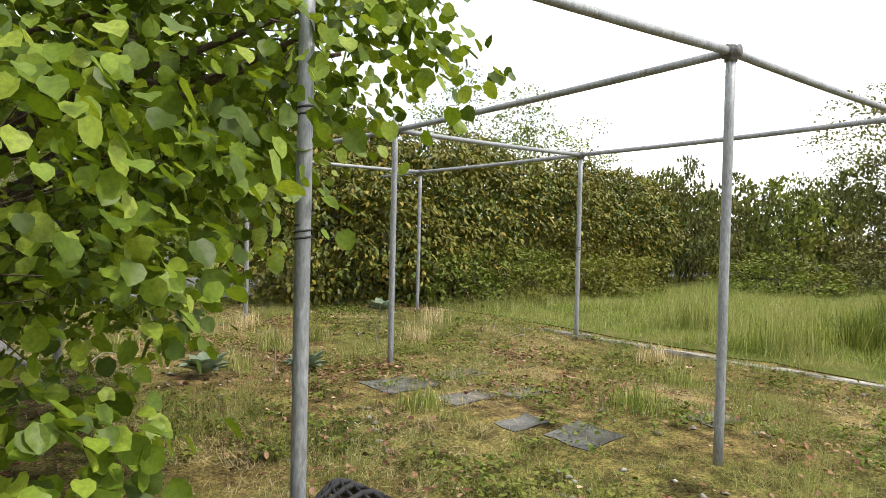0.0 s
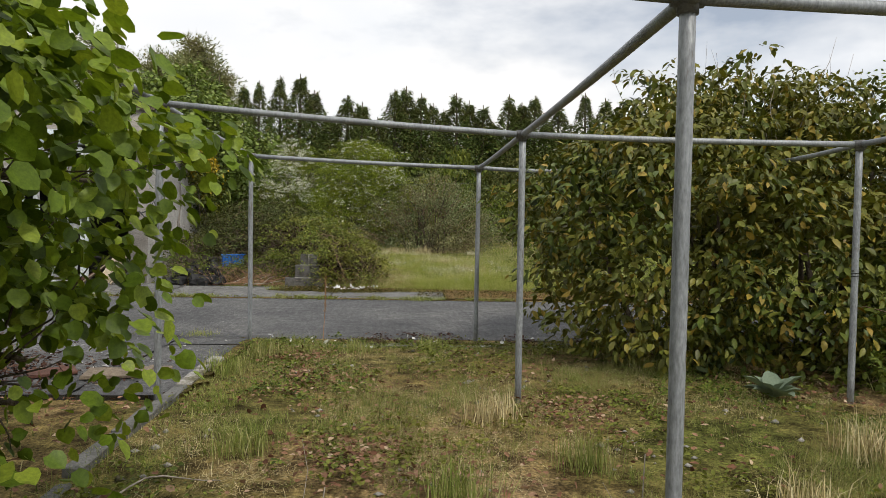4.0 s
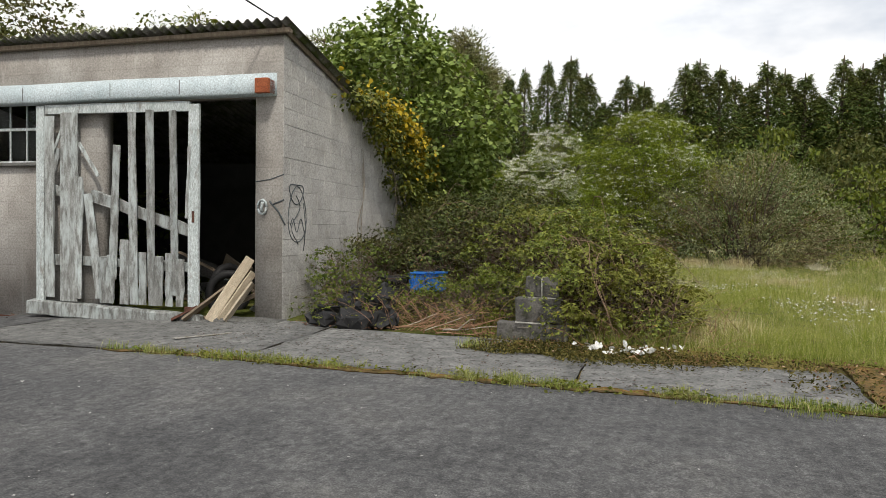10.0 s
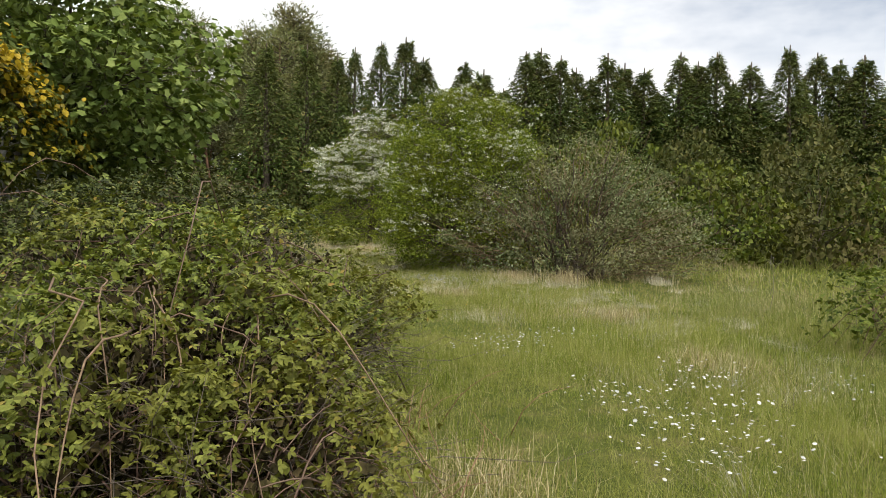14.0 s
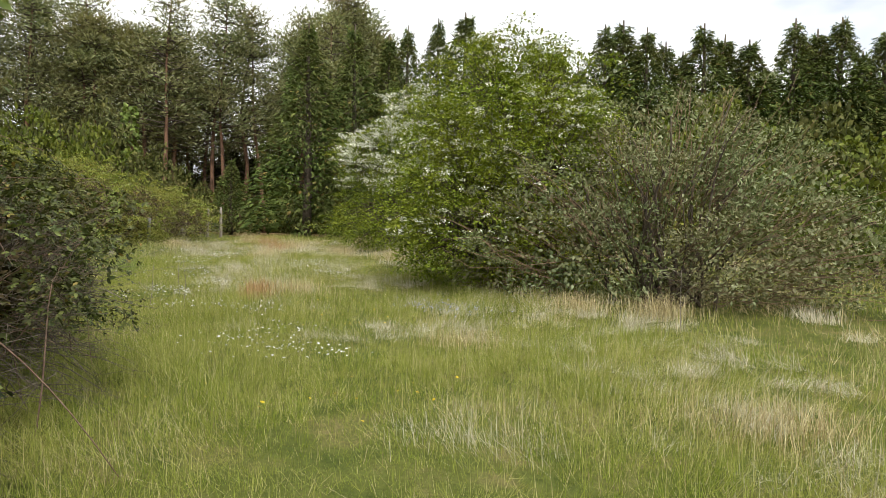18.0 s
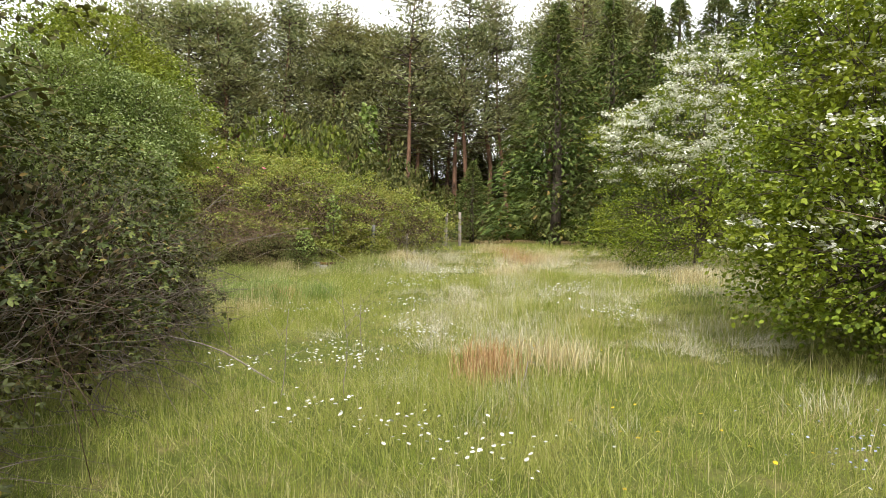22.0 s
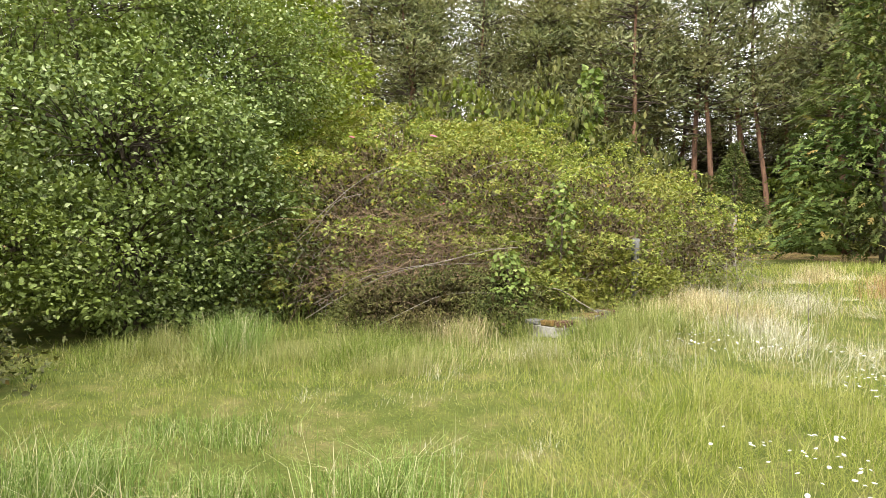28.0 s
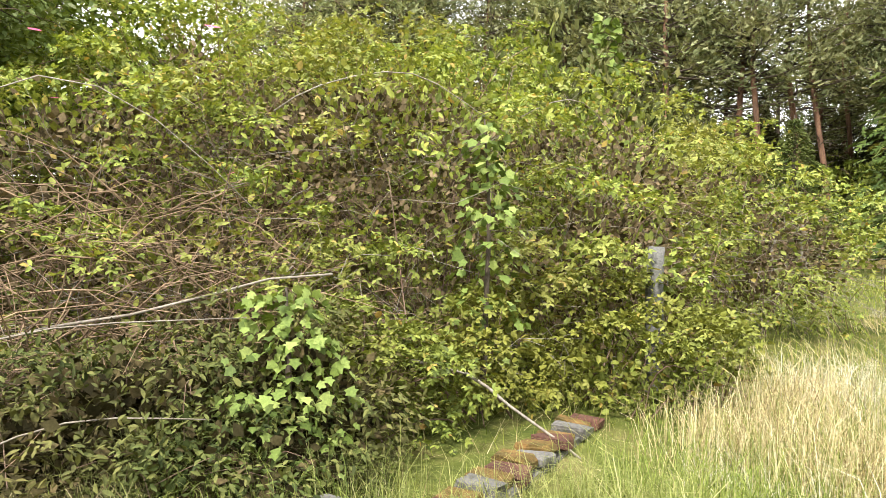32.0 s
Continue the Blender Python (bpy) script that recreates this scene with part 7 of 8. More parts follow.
for k in range(4):
    r = np.random.default_rng(200 + k)
    lb = [(0, 0, 0.5, 0.75, 0.75, 0.42), (0.45, 0.1, 0.35, 0.6, 0.6, 0.34), (-0.45, -0.2, 0.4, 0.6, 0.6, 0.36), (0.1, 0.45, 0.45, 0.6, 0.6, 0.4), (0, -0.45, 0.3, 0.6, 0.55, 0.3), (r.uniform(-0.3, 0.3), 0, 0.75, 0.42, 0.42, 0.27)]
    g, c = crown(r, lb, 250, 11, 0.06, DIAMOND, 0.06, 0.1, 0.02, 0.8, 0.22, 0.6, 0.4, 0.7, 36)
    tr, br, tw = woody(r, (0, 0, -0.02), 0.6, 0.02, lb, 2, c[::4], 0.002, 5)
    for q in br:
        tw.add(np.concatenate(q.v), np.concatenate(q.t), np.concatenate(q.q))
    sv.append((g.mesh("scrub_foliage", F_SCRUB if k % 2 else F_UNDER), tr.mesh("scrub_trunk", M_BARK), tw.mesh("scrub_branchwork", M_BARK)))
rsc = random.Random(8)
for k, (x, y, w, h) in enumerate(SCRUB):
    ob = thing("scrub_bush", x, y, lz(x, y) - 0.05, "rounded green scrub bush of mixed leaves", "bush", "scrub along the meadow edge", rsc.uniform(0, 360))
    ob.scale = (w, w, h)
    for nm, me in zip(("foliage", "trunk", "branchwork"), sv[k % 4]):
        tagged(part(nm, me, None, ob), kind="stuff" if nm == "branchwork" else "")

# cypress row
cv = []
for k in range(4):
    r = np.random.default_rng(300 + k)
    H, R = 12.0, 2.5
    n = 1250
    s = np.sort(r.random(n) ** 0.95)
    a = r.uniform(0, 2 * np.pi, n)
    env = R * np.clip(1 - s, 0.02, 1) ** 0.8 * (1 + 0.13 * np.sin(3 * a + 9 * s + k) + 0.10 * r.normal(0, 1, n))
    g = Geo()
    ns = 6
    f = np.tile(np.linspace(0.1, 1.0, ns), n)
    kk = np.repeat(np.arange(n), ns)
    ln = (0.26 + 1.04 * (1 - s)) * r.uniform(0.7, 1.25, n)
    # plumes that rise, then nod
    rad = np.maximum(env[kk] - ln[kk] * 0.55, 0.05) + ln[kk] * 0.75 * f
    z = 0.4 + s[kk] * (H - 1.2) + ln[kk] * (0.75 * f - 0.85 * f * f)
    ang = a[kk] + r.normal(0, 0.16, n * ns) / np.maximum(rad, 0.4)
    p = np.stack([rad * np.cos(ang), rad * np.sin(ang), z], -1) + r.normal(0, 0.05, (n * ns, 3))
    d = np.stack([np.cos(ang), np.sin(ang), 0.55 - 1.5 * f], -1) + r.normal(0, 0.35, (n * ns, 3))
    leaves(g, r, p, d, (0.30 - 0.12 * s[kk]) * r.uniform(0.7, 1.2, n * ns), SPRAY, 0.6, 0.5)
    m = 1100
    s2, a2 = r.random(m), r.uniform(0, 2 * np.pi, m)
    e2 = R * (1 - s2) ** 0.8 * 0.6
    leaves(g, r, np.stack([e2 * np.cos(a2), e2 * np.sin(a2), 0.3 + s2 * (H - 1.5)], -1), np.stack([np.cos(a2), np.sin(a2), r.normal(0, 0.6, m)], -1), 0.46 * (1.1 - 0.6 * s2), SPRAY, 0.3, 0.8)
    bend = r.uniform(-0.35, 0.35)
    f = np.linspace(0, 1, 34)
    lead = np.stack([bend * f ** 2, 0.3 * bend * f, H - 1.6 + 1.7 * f - 0.25 * f ** 3], -1) + r.normal(0, 0.07, (34, 3)) * (1.4 - f)[:, None]
    leaves(g, r, lead - (0, 0, 0.5), np.stack([r.normal(0, 0.3, 34) + bend * f, r.normal(0, 0.3, 34), np.full(34, 1.1) - 0.3 * f], -1), 0.36 - 0.14 * f, SPRAY, 0.2, 0.5)
    tr = Geo()
    tube_geo(tr, bent(r, (0, 0, -0.3), (0, 0, H - 0.4), 6, 0.004), np.linspace(0.24, 0.03, 6), 7)
    br = Geo()
    for q in range(40):
        z, an = r.uniform(0.5, H * 0.85), r.uniform(0, 6.28)
        e = R * (1 - z / H) ** 0.62 * 0.85
        tube_geo(br, bent(r, (0, 0, z - 0.3), (e * math.cos(an), e * math.sin(an), z + 0.3), 4, 0.03), np.linspace(0.04, 0.012, 4), 4)
    cv.append((g.mesh("cypress_foliage", F_CYPRESS), tr.mesh("cypress_trunk", M_BARK), br.mesh("cypress_branchwork", M_BARK)))
rc = random.Random(14)
CYP = [(-13.8, 58.6, 1.25, 12.6), (-11.8, 60.6, 1.15, 13.0), (-10.0, 61.5, 1.1, 12.6), (-8.6, 60.8, 1.05, 12.8), (-7.2, 62.3, 1.15, 13.6)]
x = -5.4
while x < 46:
    CYP.append((x, 62.5 + 0.10 * (x + 6) + rc.uniform(-1.2, 1.2), rc.uniform(1.15, 1.6), rc.choice((10.4, 11.2, 11.8, 12.5, 13.2)) + rc.uniform(-0.4, 0.5)))
    x += rc.uniform(0.95, 1.5)
for q in range(13):
    CYP.append((-4 + 3.6 * q, 66.5 + 0.1 * q, 1.5, 9.6 + 1.3 * (q % 3)))
for k, (x, y, w, h) in enumerate(CYP):
    ob = thing("cypress_tree", x, y, lz(x, y), "tall dark green conical cypress in a close row", "conifer", "cypress row", rc.uniform(0, 360))
    ob.scale = (w, w, h / 12.0)
    for nm, me in zip(("crown", "trunk", "branchwork"), cv[k % 4]):
        tagged(part(nm, me, None, ob), kind="stuff" if nm == "branchwork" else "")

# shaded copies of the cypresses, darkened by colour to close the gaps below the pines
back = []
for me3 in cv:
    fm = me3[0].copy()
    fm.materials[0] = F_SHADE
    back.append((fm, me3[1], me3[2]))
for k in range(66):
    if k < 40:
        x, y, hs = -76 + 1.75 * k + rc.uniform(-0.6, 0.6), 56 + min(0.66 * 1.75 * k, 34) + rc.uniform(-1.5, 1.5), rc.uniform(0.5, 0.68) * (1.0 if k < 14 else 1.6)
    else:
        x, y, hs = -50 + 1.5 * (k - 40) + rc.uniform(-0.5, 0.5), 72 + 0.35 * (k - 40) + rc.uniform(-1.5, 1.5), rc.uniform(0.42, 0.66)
    ob = thing("spruce_tree", x, y, lz(x, y), "conifer behind the pines, its needles toned as if in shade", "conifer", "conifers behind the pines", rc.uniform(0, 360))
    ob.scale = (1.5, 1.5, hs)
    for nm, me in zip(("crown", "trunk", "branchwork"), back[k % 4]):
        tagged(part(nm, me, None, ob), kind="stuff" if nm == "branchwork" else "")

# young spruce by the wood's edge
ob = thing("spruce_tree", -20.4, 61.5, lz(-20.4, 61.5), "young light green spruce at the edge of the pines", "conifer", "conifers behind the pines")
ob.scale = (0.62, 0.62, 0.42)
for nm, me in zip(("crown", "trunk", "branchwork"), cv[1]):
    tagged(part(nm, me, None, ob), kind="stuff" if nm == "branchwork" else "")

# pine wood
pv = []
for k in range(4):
    r = np.random.default_rng(400 + k)
    H = 17.0
    tr, br, g = Geo(), Geo(), Geo()
    line = bent(r, (0, 0, -0.3), (r.normal(0, 0.6), r.normal(0, 0.6), H - 0.5), 9, 0.016)
    tube_geo(tr, line, np.linspace(0.19, 0.04, 9), 8)
    tips = []
    for q in range(96):
        z = H * r.uniform(0.42, 0.97) if q % 4 else H * r.uniform(0.6, 0.98)
        an = r.uniform(0, 2 * np.pi)
        ln = (0.8 + 2.5 * (1 - z / H) ** 0.55) * r.uniform(0.6, 1.15)
        st = np.array([np.interp(z, line[:, 2], line[:, 0]), np.interp(z, line[:, 2], line[:, 1]), z])
        en = st + np.array([ln * math.cos(an), ln * math.sin(an), ln * r.uniform(0.0, 0.45)])
        pl_ = bent(r, st, en, 5, 0.05)
        tube_geo(br, pl_, np.linspace(0.05, 0.012, 5), 4)
        for u in (0.6, 0.8, 1.0):
            tips.append(st + (en - st) * u + r.normal(0, 0.12, 3))
    for q in range(34):
        z, an = H * r.uniform(0.12, 0.5), r.uniform(0, 2 * np.pi)
        ln = r.uniform(0.5, 1.7)
        st = np.array([np.interp(z, line[:, 2], line[:, 0]), np.interp(z, line[:, 2], line[:, 1]), z])
        tube_geo(br, bent(r, st, st + np.array([ln * math.cos(an), ln * math.sin(an), r.uniform(-0.3, 0.3)]), 4, 0.06), np.linspace(0.025, 0.006, 4), 3)
    c = np.array(tips)
    kk = np.repeat(np.arange(len(c)), 15)
    off = r.normal(0, 0.34, (len(kk), 3)) * (1, 1, 0.6)
    leaves(g, r, c[kk] + off, unit(off) + np.array([0, 0, 0.5]), 0.27 * r.uniform(0.7, 1.3, len(kk)), SPRAY, 0.5, 0.9)
    pv.append((g.mesh("pine_foliage", F_PINE), tr.mesh("pine_trunk", M_PINEBARK, True), br.mesh("pine_branchwork", M_BARK)))
rp = random.Random(15)
PINES = [(-23.8, 72.0, 17.5)]
for k in range(52):
    s = rp.random()
    bx, by = -64 + 50 * s, 40 + 33 * s
    off = rp.uniform(0, 16)
    PINES.append((bx - 0.55 * off, by + 0.83 * off, rp.uniform(14.0, 18.5)))
for k in range(12):
    PINES.append((rp.uniform(-30, -15), rp.uniform(70, 84), rp.uniform(15, 18.5)))
for k in range(14):
    PINES.append((rp.uniform(-52, -15), rp.uniform(62, 84), rp.uniform(12, 15.5)))
PINES += [(-24.5, 26, 12), (-22.5, 23.0, 11), (-29, 20, 12), (-19.5, 25.0, 10.5)]
for k, (x, y, h) in enumerate(PINES):
    ob = thing("pine_tree", x, y, lz(x, y), "tall Scots pine with red-brown trunk and open crown", "conifer", "pine wood", rp.uniform(0, 360))
    w = rp.uniform(0.85, 1.2)
    ob.scale = (w, w, h / 17.0)
    for nm, me in zip(("crown", "trunk", "branchwork"), pv[k % 4]):
        tagged(part(nm, me, None, ob), kind="stuff" if nm == "branchwork" else "")
# trees seen over the hedge and behind the starting point
for k, (x, y, h, w, lab) in enumerate(((15.5, 17.5, 6.6, 1.5, "light green birch-like tree above the hedge"), (17.5, 16.5, 6.0, 1.3, "light green birch-like tree above the hedge"), (24, 19, 6.0, 1.5, "thin half-bare tree above the hedge"), (25.6, 7.4, 6.6, 2.3, "dark green tree at the meadow edge"),
                                  (-24, 34.5, 9.0, 2.4, "slender birch by the grass path"), (-26, 31, 9.5, 2.6, "slender birch by the grass path"))):
    tree("field_tree", lab, x, y, h, 0.09, [(0, 0, h * 0.6, w, w, h * 0.32), (w * 0.5, 0.2, h * 0.45, w * 0.7, w * 0.7, h * 0.25), (-w * 0.5, -0.2, h * 0.5, w * 0.7, w * 0.7, h * 0.25), (0.1, 0, h * 0.85, w * 0.5, w * 0.5, h * 0.17)],
         (700 if k == 3 else 330) if k != 2 else 110, 9, 0.10, DIAMOND, 0.25, F_SYCA if k < 2 else (F_HAW if k != 3 else F_SCRUB), 80 + k, twig_every=1, floor=0.8, twig_r=0.008)

for k, (x, y, h, w) in enumerate(((-13.6, 24.6, 7.0, 2.3), (-16.8, 21.8, 7.6, 2.5), (-19.5, 17.6, 7.2, 2.5), (-12.2, 28.8, 7.6, 2.4), (-8.8, 29.6, 6.6, 2.2), (-6.6, 27.6, 5.2, 1.7))):
    tree("field_tree", "dense mid-green tree crowding behind the shed", x, y, h, 0.12, [(0, 0, h * 0.55, w, w, h * 0.33), (w * 0.6, -0.3, h * 0.36, w * 0.7, w * 0.7, h * 0.25), (-w * 0.6, 0.2, h * 0.4, w * 0.7, w * 0.7, h * 0.27), (0.1, -w * 0.5, h * 0.28, w * 0.8, w * 0.7, h * 0.22), (0.2, 0, h * 0.83, w * 0.55, w * 0.55, h * 0.18)],
         900, 12, 0.115, HEX, 0.2, F_SCRUB if k % 2 else F_UNDER, 180 + k, floor=0.2, twig_every=1, twig_r=0.008)

# ---- grass and small plants ----


def blades(geo, rng, x, y, h, w, lean=0.35, up=0.0, way=None, short=False):
    """Bent tapering blades rooted at x, y; way: the side to which they lie."""
    n = len(x)
    d_ = np.clip((x + 16.0) * 0.888 + (y - 33.6) * 0.459, -2.0, 6.6)
    h = h * (0.3 + 0.7 * np.clip(np.hypot(x + 16.0 - 0.888 * d_, y - 33.6 - 0.459 * d_) - 0.9, 0, 1))
    a = rng.uniform(0, 2 * np.pi, n) if way is None else way + rng.normal(0, 0.7, n)
    b = rng.uniform(0, 2 * np.pi, n)
    dx, dy = np.cos(a), np.sin(a)
    ln = np.abs(rng.normal(0, 1, n)) * lean * h
    z0 = lie(x, y) - 0.01 + up
    sx, sy = -np.sin(b) * w, np.cos(b) * w
    if short:
        v = np.empty((n, 3, 3), np.float32)
        v[:, 0] = np.stack([x - sx, y - sy, z0], -1)
        v[:, 1] = np.stack([x + sx, y + sy, z0], -1)
        v[:, 2] = np.stack([x + dx * ln, y + dy * ln, z0 + h / (1 + 0.5 * ln / h)], -1)
        geo.add(v.reshape(-1, 3), np.arange(n * 3).reshape(-1, 3))
        return geo
    v = np.empty((n, 5, 3), np.float32)
    v[:, 0] = np.stack([x - sx, y - sy, z0], -1)
    v[:, 1] = np.stack([x + sx, y + sy, z0], -1)
    mx, my, mz = x + dx * ln * 0.3, y + dy * ln * 0.3, z0 + h * 0.58
    v[:, 2] = np.stack([mx + sx * 0.7, my + sy * 0.7, mz], -1)
    v[:, 3] = np.stack([mx - sx * 0.7, my - sy * 0.7, mz], -1)
    v[:, 4] = np.stack([x + dx * ln, y + dy * ln, z0 + h * rng.uniform(0.8, 1.0, n) / (1 + 0.4 * ln / h)], -1)
    o = (np.arange(n) * 5)[:, None]
    geo.add(v.reshape(-1, 3), o + np.array([[3, 2, 4]]), o + np.array([[0, 1, 2, 3]]))
    return geo


def clumped(rng, x, y, per, rad):
    """Blade roots in small tufts round the places given, with one lie for each tuft."""
    k = np.repeat(np.arange(len(x)), per)
    return x[k] + rng.normal(0, rad, len(k)), y[k] + rng.normal(0, rad, len(k)), rng.uniform(0, 6.28, len(x))[k], rng.uniform(0.5, 1.5, len(x))[k]


WAY = np.array([(4.2, 17), (3.6, 22), (2.0, 25.8), (-0.4, 28.8), (-3.4, 31.4), (-6.0, 34.1), (-8.6, 37.8), (-9.4, 39.0)])


def off_way(x, y):
    """Distance from the trodden line through the meadow."""
    p = np.stack([x, y], -1)
    best = np.full(len(x), 99.0)
    for a, b in zip(WAY[:-1], WAY[1:]):
        d = b - a
        t = np.clip(((p - a) @ d) / (d @ d), 0, 1)
        best = np.minimum(best, np.linalg.norm(p - a - t[:, None] * d, axis=1))
    return best


def patchy(x, y, s=0.8, k=0.0):
    return 0.5 + 0.25 * np.sin(x * s * 1.7 + 0.6 * y * s + k) + 0.25 * np.sin(y * s * 1.3 - 0.8 * x * s + 2.1 * k + 1)


def field(rng, n, x0, x1, y0, y1):
    return rng.uniform(x0, x1, n), rng.uniform(y0, y1, n)


mr = np.random.default_rng(500)
mg_ = Geo()
# the mown-out middle of the meadow, nearest the walk
x, y = field(mr, 26000, 0.0, 1.0, 0.0, 1.0)
t = y
cx = np.interp(t, [0, 0.35, 0.6, 1], [4.4, 3.4, -1.0, -9.5])
cy = np.interp(t, [0, 0.35, 0.6, 1], [18.8, 25, 31, 39.5])
px, py = cx + (x - 0.5) * 8.5, cy + (x - 0.5) * np.interp(t, [0, 0.4, 1], [0, 3, 7]) + mr.normal(0, 0.3, len(x))
ok = (py > 18.8)
px, py, wy, hs = clumped(mr, px[ok], py[ok], 20, 0.07)
pt = patchy(px, py, 0.9) * (0.6 + 0.4 * patchy(px, py, 2.7, 5))
blades(mg_, mr, px, py, (0.08 + 0.24 * pt) * hs * mr.uniform(0.5, 1.3, len(px)), 0.0017 * mr.uniform(0.7, 1.5, len(px)), 0.75, 0.0, wy, True)
# wider meadow
x, y = field(mr, 130000, -16, 18, 18.9, 58)
ok = (x < 8 + 0.3 * y) & (x > np.interp(y, [18, 26, 34, 58], [0, -3, -16, -16]))
x, y = x[ok], y[ok]
blades(mg_, mr, x, y, (0.10 + 0.2 * patchy(x, y, 0.5, 2)) * mr.uniform(0.5, 1.4, len(x)), (0.0012 + 0.0006 * np.clip(off_way(x, y), 0, 16)) * mr.uniform(0.7, 1.3, len(x)), 0.7, 0.0, None, True)
solid("meadow_grass", mg_, F_MEADOW, "green meadow grass mixed with dry stems", "grass", kind="stuff")
# bleached hay lying in drifts
hy = Geo()
x, y = field(mr, 200000, -13, 10, 19, 52)
w_ = patchy(x, y, 0.75, 3.3) * patchy(x, y, 1.9, 0.4) * (0.75 + 0.5 * patchy(x, y, 6.1, 1.2))
ok = (mr.random(len(x)) < np.clip((w_ - 0.28) * 2.4, 0, 1) + 0.06) & (x > np.interp(y, [19, 24, 30, 34, 58], [2.7, 1.5, -3.4, -13, -14]))
x, y = x[ok], y[ok]
blades(hy, mr, x, y, 0.26 * mr.uniform(0.5, 1.4, len(x)), 0.0009 + 0.0004 * np.clip(off_way(x, y), 0, 14), 1.1, 0.0, 2.0 + 1.5 * np.sin(0.5 * x + 0.3 * y), True)
x = mr.uniform(2.4, 14, 900)
y = 18.82 + 0.10 * np.sin(1.9 * x) + mr.normal(0, 0.12, 900)
x, y, wy, hs = clumped(mr, x, y, 16, 0.06)
mg_f = blades(Geo(), mr, x, y, 0.13 * hs * mr.uniform(0.4, 1.3, len(x)), 0.0018, 1.0, 0.0, None, True)
solid("verge_fringe", mg_f, F_MEADOW, "ragged grass fringe where the meadow meets the verge", "grass", kind="stuff")
solid("dry_hay", hy, F_STRAW, "bleached dry stems lying in the meadow", "grass", kind="stuff")
# lush grass on the damp right-hand side and by the cage
lg_ = Geo()
x, y = field(mr, 6500, 7.6, 20, -1, 9.4)
x, y, wy, hs = clumped(mr, x, y, 18, 0.10)
blades(lg_, mr, x, y, (0.10 + 0.38 * patchy(x, y, 0.9, 1) * patchy(x, y, 2.3, 2)) * hs * mr.uniform(0.5, 1.2, len(x)), 0.004 * mr.uniform(0.6, 1.4, len(x)), 0.7, 0.0, wy, True)
x, y = field(mr, 1500, 5.8, 12, 20, 31)
x, y, wy, hs = clumped(mr, x, y, 18, 0.10)
blades(lg_, mr, x, y, (0.2 + 0.3 * patchy(x, y, 0.8, 3)) * hs * mr.uniform(0.5, 1.2, len(x)), 0.003, 0.7, 0.0, wy, True)
x, y = field(mr, 6500, -15, -9.0, 34.5, 41.5)
d_ = (x + 12.9) * 0.8 + (y - 37.8) * -0.55
ok = (mr.random(len(x)) < 0.55 * np.exp(-(d_ / 1.0) ** 2) * (0.35 + patchy(x, y, 2.2, 1))) & (d_ > -1.1)
x, y, wy, hs = clumped(mr, x[ok], y[ok], 26, 0.06)
sg = blades(Geo(), mr, x, y, 0.36 * hs * (0.4 + patchy(x, y, 1.5, 4)) * mr.uniform(0.5, 1.2, len(x)), 0.0018, 0.9, 0.0, wy)
solid("bank_grass", sg, F_TALLG, "pale long grass at the foot of the bramble bank", "grass", kind="stuff")
x, y = mr.normal(-10.8, 0.45, 2600), mr.normal(43.0, 0.8, 2600)
blades(lg_, mr, x, y, 0.4 * mr.uniform(0.5, 1.3, 2600), 0.002, 0.7)
solid("long_grass", lg_, F_TALLG, "long lush grass around the scrub", "grass", kind="stuff")
# thin dry grass in the cage
yg, lg_x = Geo(), Geo()
x, y = field(mr, 13000, 1.1, 7.4, -1.5, 12.0)
pt = patchy(x, y, 1.3, 0.7) * patchy(x, y, 3.1, 2.2) * 2
ok = mr.random(len(x)) < (0.06 + 1.15 * pt) * np.clip((12.3 - y) / 1.5, 0.3, 1)
x, y, wy, hs = clumped(mr, x[ok], y[ok], 16, 0.045)
pt = patchy(x, y, 1.3, 0.7) * patchy(x, y, 3.1, 2.2) * 2
blades(yg, mr, x, y, (0.03 + 0.10 * pt) * hs * mr.uniform(0.5, 1.3, len(x)), 0.0018 * mr.uniform(0.7, 1.4, len(x)), 0.9, 0.0, wy, True)
x, y = field(mr, 5000, -6, 1.1, -3, 8.9)
blades(yg, mr, x, y, 0.08 * mr.uniform(0.4, 1.4, len(x)), 0.0035, 0.6)
x, y = mr.uniform(-3.4, 5.4, 260), mr.normal(16.8, 0.05, 260)
ok = patchy(x, y, 3.5, 1) > 0.4
x, y, wy, hs = clumped(mr, x[ok], y[ok], 26, 0.045)
blades(lg_x, mr, x, y, 0.09 * hs * mr.uniform(0.4, 1.3, len(x)), 0.002, 0.6, 0.03, wy)
x, y = field(mr, 3400, 1.2, 7.4, 0.2, 11.8)
ok = patchy(x, y, 1.1, 2.0) * patchy(x, y, 2.6, 0.5) > 0.22
x, y, wy, hs = clumped(mr, x[ok], y[ok], 26, 0.08)
yt = blades(Geo(), mr, x, y, 0.045 * hs * mr.uniform(0.5, 1.3, len(x)), 0.0016, 2.2, 0.012, wy, True)
solid("yard_thatch", yt, F_STRAW, "bleached dead grass lying flat on stony soil", "grass", kind="stuff")
solid("yard_grass", yg, F_YARD, "thin half-dry grass and weeds in stony soil", "grass", kind="stuff")


